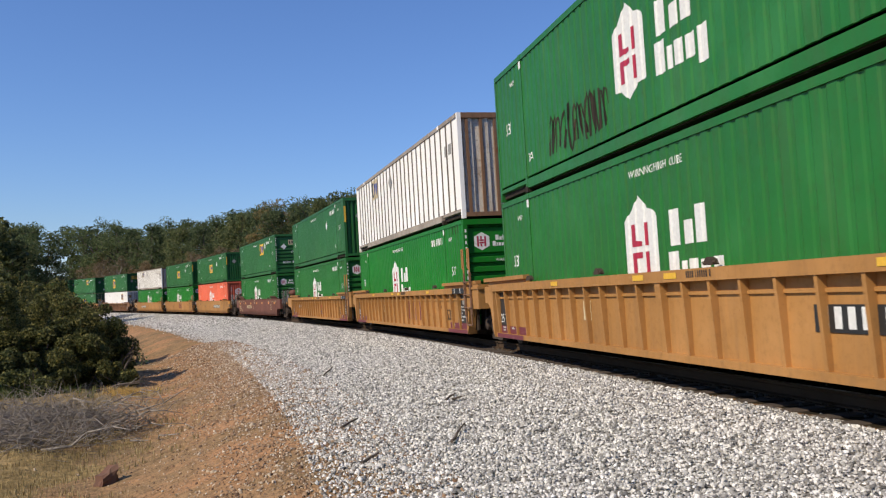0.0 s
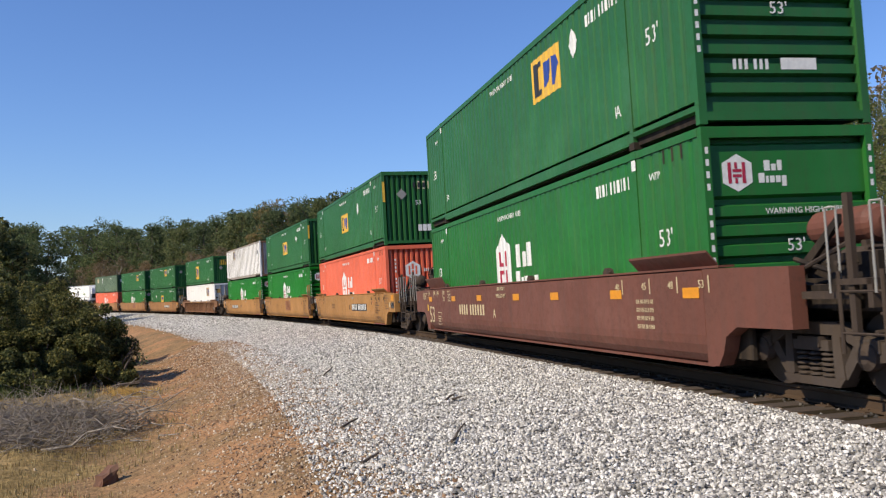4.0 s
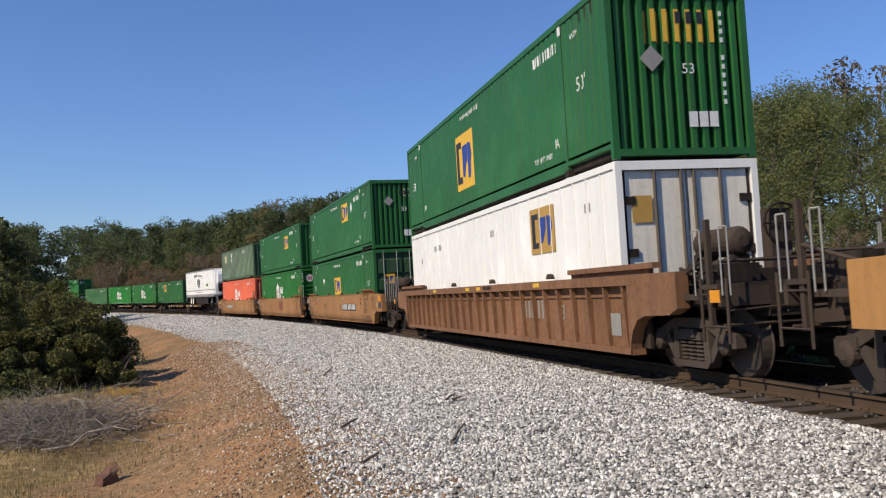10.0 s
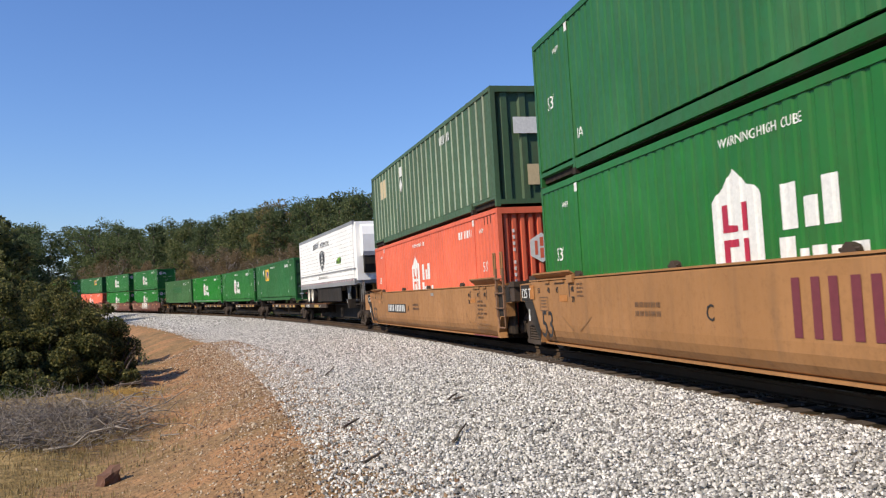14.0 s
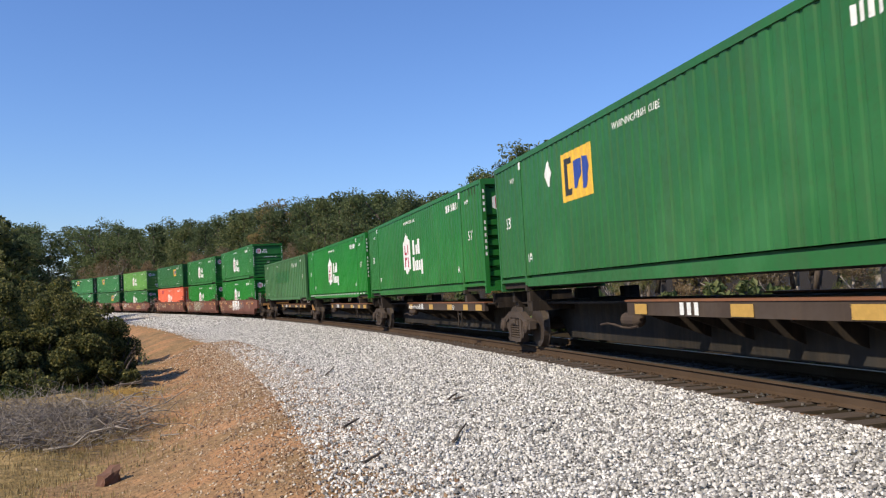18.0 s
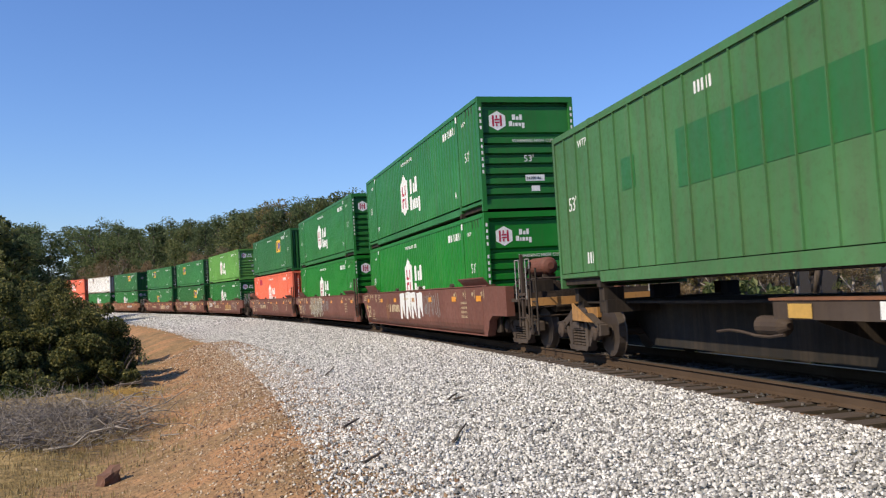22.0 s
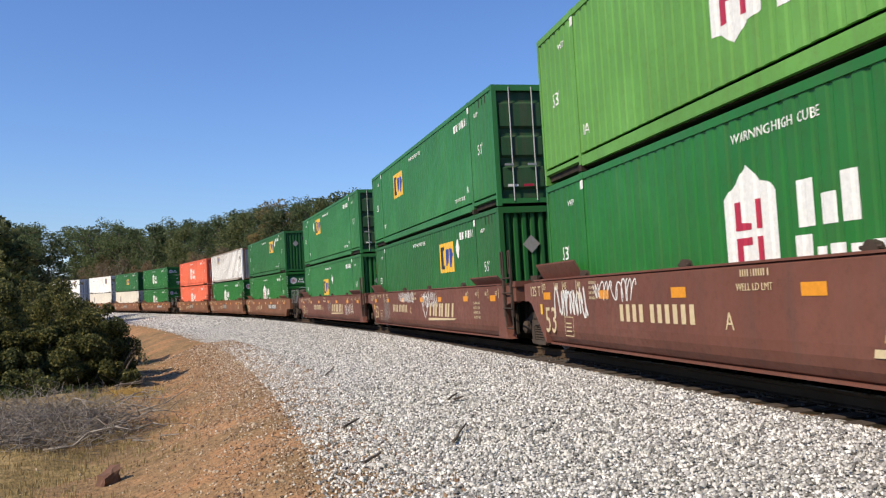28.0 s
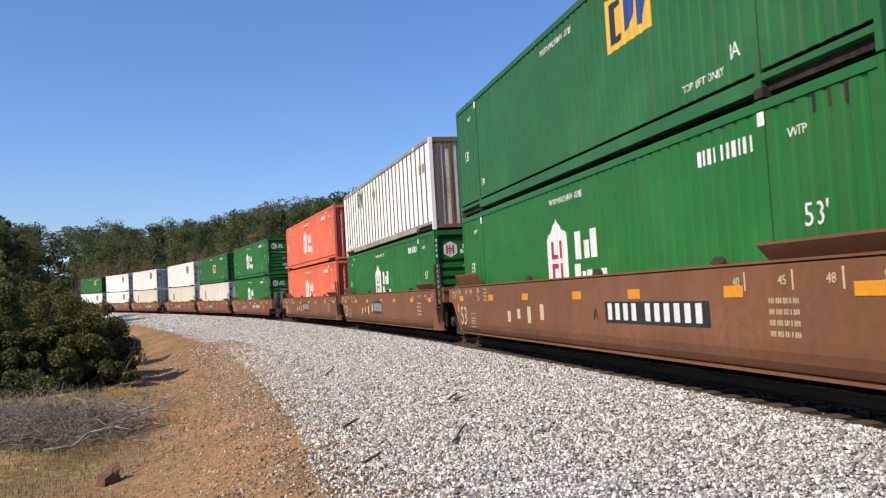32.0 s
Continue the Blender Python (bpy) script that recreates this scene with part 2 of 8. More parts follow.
# ---- ground ----
def ground_material():
    m, nodes, links, bsdf = material("ground")
    at = nodes.new("ShaderNodeAttribute")
    at.attribute_name = "zone"
    sep = nodes.new("ShaderNodeSeparateColor")
    links.new(at.outputs["Color"], sep.inputs[0])
    # crushed stone
    vor = nodes.new("ShaderNodeTexVoronoi")
    vor.inputs["Scale"].default_value = 24.0
    tc = nodes.new("ShaderNodeTexCoord")
    links.new(tc.outputs["Object"], vor.inputs["Vector"])
    grey = nodes.new("ShaderNodeSeparateColor")
    links.new(vor.outputs["Color"], grey.inputs[0])
    gr = ramp(nodes, [(0.0, (0.22, 0.21, 0.20)), (0.35, (0.46, 0.45, 0.44)), (0.75, (0.68, 0.67, 0.65)), (1.0, (0.85, 0.84, 0.82))])
    links.new(grey.outputs[0], gr.inputs[0])
    gap = ramp(nodes, [(0.25, (1, 1, 1)), (0.62, (0.32, 0.30, 0.28))])
    links.new(vor.outputs["Distance"], gap.inputs[0])
    stone = mix(nodes, links, 1.0, gr.outputs[0], gap.outputs[0], "MULTIPLY")
    # red clay with litter
    n1 = noise_node(nodes, links, 0.35, 5, 0.6)
    clay = ramp(nodes, [(0.30, (0.18, 0.125, 0.070)), (0.46, (0.26, 0.166, 0.088)), (0.58, (0.33, 0.182, 0.094)), (0.78, (0.38, 0.250, 0.145))])
    links.new(n1.outputs[0], clay.inputs[0])
    n2 = noise_node(nodes, links, 7.0, 8, 0.75)
    speck = ramp(nodes, [(0.36, (0.50, 0.48, 0.45)), (0.5, (1, 1, 1)), (0.66, (1.35, 1.28, 1.2))])
    links.new(n2.outputs[0], speck.inputs[0])
    dirt = mix(nodes, links, 1.0, clay.outputs[0], speck.outputs[0], "MULTIPLY")
    # dry grass
    n3 = noise_node(nodes, links, 1.3, 6, 0.7)
    grass = ramp(nodes, [(0.3, (0.15, 0.108, 0.048)), (0.5, (0.24, 0.172, 0.078)), (0.72, (0.34, 0.25, 0.13))])
    links.new(n3.outputs[0], grass.inputs[0])
    dry = mix(nodes, links, 1.0, grass.outputs[0], speck.outputs[0], "MULTIPLY")
    n4 = noise_node(nodes, links, 2.0, 6, 0.75)
    wide = nodes.new("ShaderNodeMath")
    wide.operation = "MULTIPLY_ADD"
    links.new(n4.outputs[0], wide.inputs[0])
    wide.inputs[1].default_value, wide.inputs[2].default_value = 0.9, -0.45

    def masked(channel):
        add = nodes.new("ShaderNodeMath")
        links.new(sep.outputs[channel], add.inputs[0])
        links.new(wide.outputs[0], add.inputs[1])
        r = ramp(nodes, [(0.38, (0, 0, 0)), (0.62, (1, 1, 1))])
        links.new(add.outputs[0], r.inputs[0])
        return r.outputs[0]

    c = mix(nodes, links, masked(1), dirt, dry)
    # near-black tone: painted shade under and behind the train, and forest floor
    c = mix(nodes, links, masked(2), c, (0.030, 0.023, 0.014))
    c = mix(nodes, links, masked(0), c, stone)
    links.new(c, bsdf.inputs["Base Color"])
    bsdf.inputs["Roughness"].default_value = 0.95
    bsdf.inputs["Specular IOR Level"].default_value = 0.08
    hsum = mix(nodes, links, 0.5, vor.outputs["Distance"], n2.outputs[0])
    bump(nodes, links, bsdf, hsum, 0.8, 0.04)
    return m


GROUND = ground_material()


def steps(lo, hi, fine_lo, fine_hi, fine, grow):
    mid = list(np.arange(fine_lo, fine_hi, fine))
    right, left, d = [mid[-1]], [mid[0]], fine
    while right[-1] < hi:
        d *= grow
        right.append(right[-1] + d)
    d = fine
    while left[-1] > lo:
        d *= grow
        left.append(left[-1] - d)
    return np.array(left[:0:-1] + mid + right[1:])


def make_ground():
    gx = steps(-1500, 1500, -22, 14, 0.22, 1.06)
    gy = steps(-1200, 2200, 3, 46, 0.24, 1.055)
    xx, yy = np.meshgrid(gx, gy)
    x, y = xx.ravel(), yy.ravel()
    s, w = near_line(x, y)
    z = ground_height(x, y, s, w)
    tw = stone_edge(s)
    gravel = 1 - smooth(-1.15, 0.2, w - tw + 0.4 * wave(x, y, 2.2, 9))
    gravel = np.where(w < 1.28, 0, gravel)
    bare = np.exp(-((x + 4.0) ** 2 / 1.9 + (y - 12.4) ** 2 / 1.1))
    grass = smooth(2.2, 4.6, w - tw + 1.0 * wave(x, y, 3.0, 11)) * 0.9 * (1 - bare)
    # from the sleepers outwards the train's shade is painted in; far inside, woods
    shade_and_forest = 1 - smooth(1.15, 1.4, w) + smooth(17, 24, w - tw) * 0.9
    nx, ny = len(gx), len(gy)
    i = np.arange(nx * ny).reshape(ny, nx)
    quads = np.stack([i[:-1, :-1], i[:-1, 1:], i[1:, 1:], i[1:, :-1]], -1).reshape(-1, 4)
    me = bpy.data.meshes.new("ground")
    me.from_pydata(np.stack([x, y, z], -1).tolist(), [], quads.tolist())
    me.polygons.foreach_set("use_smooth", [True] * len(me.polygons))
    col = me.color_attributes.new("zone", "FLOAT_COLOR", "POINT")
    col.data.foreach_set("color", np.stack([gravel, grass, np.clip(shade_and_forest, 0, 1), np.ones_like(x)], -1).ravel().astype(np.float32))
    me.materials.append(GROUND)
    return tagged(new("ground", me), "reddish clay ground with dry grass and a ballast bank", "ground", kind="structure")


make_ground()


# ---- building parts ----
def part(name, bm, mat, parent=None, label="", smooth_faces=False):
    """One mesh object out of a bmesh, under a thing or a part."""
    me = bpy.data.meshes.new(name)
    bm.to_mesh(me)
    bm.free()
    if smooth_faces:
        me.polygons.foreach_set("use_smooth", [True] * len(me.polygons))
    me.materials.append(mat)
    return put(name, me, parent, label)


def put(name, me, parent=None, label=""):
    ob = new(name, me)
    ob.parent = parent
    if label:
        tagged(ob, label)
    return ob


def box(bm, x0, x1, y0, y1, z0, z1, m=None):
    v = [bm.verts.new((x, y, z)) for x in (x0, x1) for y in (y0, y1) for z in (z0, z1)]
    if m:
        for q in v:
            q.co = m @ q.co
    for f in ((0, 1, 3, 2), (4, 6, 7, 5), (0, 4, 5, 1), (2, 3, 7, 6), (0, 2, 6, 4), (1, 5, 7, 3)):
        bm.faces.new([v[i] for i in f])
    return v


def prism(bm, outline, y0, y1, axis="y"):
    """Extrudes an outline given in x, z between y0 and y1 (or along another axis)."""
    def at(a, b, c):
        return {"y": (a, c, b), "x": (c, a, b), "z": (a, b, c)}[axis]
    lo = [bm.verts.new(at(a, b, y0)) for a, b in outline]
    hi = [bm.verts.new(at(a, b, y1)) for a, b in outline]
    n = len(lo)
    bm.faces.new(lo)
    bm.faces.new(hi[::-1])
    for i in range(n):
        bm.faces.new((lo[i], hi[i], hi[(i + 1) % n], lo[(i + 1) % n]))


def tube(bm, a, b, r, n=8, r2=None):
    a, b = Vector(a), Vector(b)
    q = (b - a).to_track_quat("Z", "Y").to_matrix()
    r2 = r if r2 is None else r2
    lo, hi = [], []
    for i in range(n):
        c = Vector((math.cos(6.2832 * i / n), math.sin(6.2832 * i / n), 0))
        lo.append(bm.verts.new(a + q @ (c * r)))
        hi.append(bm.verts.new(b + q @ (c * r2)))
    bm.faces.new(lo[::-1])
    bm.faces.new(hi)
    for i in range(n):
        bm.faces.new((lo[i], lo[(i + 1) % n], hi[(i + 1) % n], hi[i]))


def lathe(bm, profile, n=24, axis="y", centre=(0, 0, 0), ring_only=False):
    """Turns a profile of (radius, along) round an axis."""
    rings = []
    for r, h in profile:
        ring = []
        for i in range(n):
            c, s = math.cos(6.2832 * i / n) * r, math.sin(6.2832 * i / n) * r
            co = {"y": (c, h, s), "x": (h, c, s), "z": (c, s, h)}[axis]
            ring.append(bm.verts.new((co[0] + centre[0], co[1] + centre[1], co[2] + centre[2])))
        rings.append(ring)
    for a, b in zip(rings, rings[1:]):
        for i in range(n):
            bm.faces.new((a[i], a[(i + 1) % n], b[(i + 1) % n], b[i]))
    if ring_only:
        for i in range(n):
            bm.faces.new((rings[-1][i], rings[-1][(i + 1) % n], rings[0][(i + 1) % n], rings[0][i]))
        return
    bm.faces.new(rings[0])
    bm.faces.new(rings[-1])


def finish(bm):
    bmesh.ops.recalc_face_normals(bm, faces=bm.faces)
    return bm


MESHES = {}


def cached(key, mat, build):
    """A mesh shared by all parts of the same shape and material."""
    k = (key, mat.name)
    if k not in MESHES:
        bm = bmesh.new()
        build(bm)
        finish(bm)
        me = bpy.data.meshes.new(key if isinstance(key, str) else key[0])
        bm.to_mesh(me)
        bm.free()
        me.materials.append(mat)
        MESHES[k] = me
    return MESHES[k]


def text_mesh(words, size, mat):
    """Words in the x-z plane, facing -y, with their lower left corner at the origin."""
    k = ("text", words, size, mat.name)
    if k not in MESHES:
        cu = bpy.data.curves.new("words", "FONT")
        cu.body, cu.size, cu.extrude, cu.resolution_u = words, size, 0.002, 2
        ob = bpy.data.objects.new("words", cu)
        me = bpy.data.meshes.new_from_object(ob)
        me.transform(Matrix.Rotation(radians(90), 4, "X"))
        bpy.data.objects.remove(ob)
        me.materials.clear()
        me.materials.append(mat)
        MESHES[k] = me
    return MESHES[k]


# ---- the track ----
def swept(name, outline, s0, s1, ds, mat, label, cat):
    """Sweeps an outline of (w, z), canted with the track, along the line."""
    ss = np.arange(s0, s1 + 0.01, ds)
    verts, faces, n = [], [], len(outline)
    for s in ss:
        x, y = on_line(s)
        a = float(np.interp(s, S_GRID, _ang))
        for w, z in outline:
            ww = 0.75 + (w - 0.75) * CC + z * SC
            verts.append((x - math.sin(a) * ww, y + math.cos(a) * ww, -(w - 0.75) * SC + z * CC + GRADE * s))
    for i in range(len(ss) - 1):
        for j in range(n):
            k = (j + 1) % n
            faces.append((i * n + j, i * n + k, (i + 1) * n + k, (i + 1) * n + j))
    me = bpy.data.meshes.new(name)
    me.from_pydata(verts, [], faces)
    me.materials.append(mat)
    return tagged(new(name, me), label, cat, kind="structure")


RAIL = [(-0.036, 0.0), (0.036, 0.0), (0.037, -0.036), (0.009, -0.05), (0.009, -0.142), (0.07, -0.158), (0.07, -0.172), (-0.07, -0.172),
        (-0.07, -0.158), (-0.009, -0.142), (-0.009, -0.05), (-0.037, -0.036)]


def make_track():
    for at in (0.753, -0.753):
        rail = swept("rail", [(at + w, z) for w, z in RAIL], -120, 330, 1.0, RAIL_SIDE, "rusty brown steel rail", "rail")
        rail.data.materials.append(RAIL_TOP)
        n = len(RAIL)
        for i in range(len(rail.data.polygons)):
            if i % n == 0:
                rail.data.polygons[i].material_index = 1
    m, nodes, links, bsdf = material("old_timber")
    grain = noise_node(nodes, links, 3.0, 8, 0.8, stretch=(9, 0.8, 9))
    r = ramp(nodes, [(0.3, (0.030, 0.022, 0.017)), (0.55, (0.068, 0.049, 0.037)), (0.75, (0.125, 0.095, 0.073))])
    links.new(grain.outputs[0], r.inputs[0])
    links.new(r.outputs[0], bsdf.inputs["Base Color"])
    bsdf.inputs["Roughness"].default_value = 0.9
    bump(nodes, links, bsdf, grain.outputs[0], 0.6, 0.02)
    bm = bmesh.new()
    box(bm, -0.115, 0.115, -1.36, 1.3, -0.36, -0.176)
    bmesh.ops.bevel(bm, geom=bm.edges, offset=0.014, segments=1, affect="EDGES")
    tie_mesh = bpy.data.meshes.new("tie")
    finish(bm).to_mesh(tie_mesh)
    bm.free()
    tie_mesh.materials.append(m)
    rng = random.Random(4)
    plate = bmesh.new()
    for y in (-0.753, 0.753):
        box(plate, -0.09, 0.09, y - 0.17, y + 0.17, -0.176, -0.160)
        for dx in (-0.055, 0.055):
            for dy in (-0.1, 0.1):
                box(plate, dx - 0.014, dx + 0.014, y + dy - 0.014, y + dy + 0.014, -0.161, -0.138)
    plate_mesh = bpy.data.meshes.new("tie_plate")
    finish(plate).to_mesh(plate_mesh)
    plate.free()
    plate_mesh.materials.append(RAIL_SIDE)
    track = tagged(new("track_bed"), "timber sleepers laid in grey ballast", "track", kind="structure")
    s = -14.0
    while s < 88:
        tie = new("tie", tie_mesh)
        tie.parent = track
        tie.matrix_world = rail_pose(s, 0.3) @ pose(rng.uniform(-.03, .03), rng.uniform(-.05, .05), rng.uniform(-.012, .0), 0, 0, rng.uniform(-1.2, 1.2))
        if s < 42:
            pl = new("tie_plate", plate_mesh)
            pl.parent = tie
        s += 0.5


make_track()

# ---- containers ----
L, H, W = 16.154, 2.908, 1.295
PITCH_C, DEEP = 0.28, 0.017
FLATS = ((0.0, 0.0), (0.15, 0.0), (0.185, 1.0), (0.245, 1.0), (0.28, 0.0))


def fold(x, kind):
    """How deep the side lies behind its outer plane at x."""
    if kind != "fine":
        return 0.0
    u = (x + 40 * PITCH_C) % PITCH_C
    return DEEP * float(np.interp(u, [f[0] for f in FLATS], [f[1] for f in FLATS]))


def fold_lines(x0, x1):
    out = []
    for i in range(int(x0 / PITCH_C) - 2, int(x1 / PITCH_C) + 3):
        for u in (0.0, 0.15, 0.185, 0.245):
            x = i * PITCH_C + u
            if x0 + 1e-4 < x < x1 - 1e-4:
                out.append(x)
    return out


def sheet(bm, x0, x1, z0, z1, y, kind):
    xs = [x0] + (fold_lines(x0, x1) if kind == "fine" else []) + [x1]
    rows = []
    for x in xs:
        d = fold(x, kind)
        rows.append((bm.verts.new((x, -y + d, z0)), bm.verts.new((x, -y + d, z1)), bm.verts.new((x, -y + 0.05, z1)), bm.verts.new((x, -y + 0.05, z0))))
    for a, b in zip(rows, rows[1:]):
        for i in range(4):
            bm.faces.new((a[i], b[i], b[(i + 1) % 4], a[(i + 1) % 4]))
    bm.faces.new(rows[0])
    bm.faces.new(rows[-1][::-1])


def drape(bm, kind, y):
    """Lays flat marks (x, z) on the folded side."""
    if kind == "fine":
        xs = [v.co.x for v in bm.verts]
        for x in fold_lines(min(xs), max(xs)):
            bmesh.ops.bisect_plane(bm, geom=bm.verts[:] + bm.edges[:] + bm.faces[:], plane_co=(x, 0, 0), plane_no=(1, 0, 0))
    for v in bm.verts:
        v.co.y = -y - 0.004 + v.co.y + fold(v.co.x, kind)


def shape(bm, pts, lift=0.0):
    bm.faces.new([bm.verts.new((x, -lift, z)) for x, z in pts])


def rect(bm, x0, x1, z0, z1, lift=0.0):
    shape(bm, [(x0, z0), (x1, z0), (x1, z1), (x0, z1)], lift)


def mark(name, key, mat, parent, kind, build, label="", y=1.283):
    """A painted mark on a container's near side."""
    k = ("mark", key, kind, y, mat.name)
    if k not in MESHES:
        bm = bmesh.new()
        build(bm)
        drape(bm, kind, y)
        me = bpy.data.meshes.new(name)
        bm.to_mesh(me)
        bm.free()
        me.materials.append(mat)
        MESHES[k] = me
    ob = put(name, MESHES[k], parent, label)
    if name in ("number_mark", "stencil", "load_line", "address_mark"):
        tagged(ob, label or "row of small painted characters", kind="stuff")
    return ob


def words(name, body, size, x, z, mat, parent, y=1.283, label="", kind="fine"):
    """Painted words on the near side, laid over its folds."""
    k = ("words", body, size, round(x, 2), round(z, 2), kind, y, mat.name)
    if k not in MESHES:
        me = text_mesh(body, size, mat).copy()
        me.transform(Matrix.Translation((x, 0, z)))
        if kind == "fine":
            bm = bmesh.new()
            bm.from_mesh(me)
            drape(bm, kind, y)
            bm.to_mesh(me)
            bm.free()
        else:
            me.transform(Matrix.Translation((0, -y - 0.004, 0)))
        MESHES[k] = me
    return put(name, MESHES[k], parent, label)


def bars(bm, x, z, size, pattern, wide=1.0, lift=0.0):
    """Unreadable writing: a row of small bars, one for each character."""
    row = []
    for c in pattern:
        if c != " ":
            w = size * wide * (0.14 if c in "1I.'" else 0.34)
            row.append((x, x + w, z, z + size * (1.0 if c.isupper() or c.isdigit() else 0.7)))
        x += size * wide * (0.36 if c == " " else 0.62)
    comb(bm, row, lift)


def side_panels(root, mat, kind, rib=None):
    if kind == "fine" or kind == "plate":
        for i, (a, b) in enumerate(((-8.0, -6.15), (-6.04, 6.04), (6.15, 8.0))):
            put("side_panel", cached(("side_panel", i, kind), mat, lambda bm: sheet(bm, a, b, 0.32, 2.80, 1.283, kind)), root)
        for x in (-6.096, 6.096):
            put("post", cached(("post", x), mat, lambda bm: box(bm, x - 0.055, x + 0.055, -1.297, -1.2, 0.0, 2.906)), root)
    else:
        put("side_panel", cached(("side_panel", kind), mat, lambda bm: sheet(bm, -8.0, 8.0, 0.28, 2.80, 1.270, kind)), root)
        n = 26
        for i in range(n):
            x = -7.75 + 15.5 * (i + 0.5) / n
            w = 0.034 if kind == "posts" else 0.011
            put("rib", cached(("rib", i, kind), rib, lambda bm: prism(bm, [(x - w, -1.272), (x - w * 0.7, -1.298), (x + w * 0.7, -1.298), (x + w, -1.272)], 0.28, 2.80, "z")), root)
    put("side_panel", cached("far_side_panel", mat, lambda bm: box(bm, -8.05, 8.05, 1.24, 1.285, 0.1, 2.85)), root)


def frame_parts(root, mat, dark, rail=None):
    for x in (-8.027, 8.027):
        for y in (-1, 1):
            put("corner_post", cached(("corner_post", x, y), mat, lambda bm: box(bm, x - 0.05, x + 0.05, min(y * 1.296, y * 1.18), max(y * 1.296, y * 1.18), 0.0, 2.907)), root)
    for y in (-1, 1):
        a, b = sorted((y * 1.301, y * 1.21))
        put("top_rail", cached(("top_rail", y), rail or mat, lambda bm: box(bm, -7.98, 7.98, a, b, 2.795, 2.904)), root)
        put("bottom_rail", cached(("bottom_rail", y), rail or mat, lambda bm: prism(bm, [(y * 1.293, 0.265), (y * 1.293, 0.085), (y * 1.12, 0.085), (y * 1.12, 0.305), (y * 1.19, 0.305), (y * 1.19, 0.265)], -6.04, 6.04, "x")), root)
        for x0, x1 in ((-7.98, -6.15), (6.15, 7.98)):
            put("bottom_rail", cached(("end_rail", y, x0), rail or mat, lambda bm: prism(bm, [(y * 1.293, 0.265), (y * 1.293, 0.19), (y * 1.12, 0.15), (y * 1.12, 0.305), (y * 1.19, 0.305), (y * 1.19, 0.265)], x0, x1, "x")), root)
    put("roof", cached("roof", mat, lambda bm: box(bm, -7.98, 7.98, -1.22, 1.22, 2.85, 2.89)), root)
    put("floor_pan", cached("floor_pan", dark, lambda bm: box(bm, -7.98, 7.98, -1.22, 1.22, 0.06, 0.17)), root)
    for x in (-6.096, 6.096):
        for z in (0.0, 2.80):
            put("casting", cached(("casting", x, z), dark if z < 1 else mat, lambda bm: box(bm, x - 0.085, x + 0.085, -1.306, -1.13, z, z + 0.112)), root)


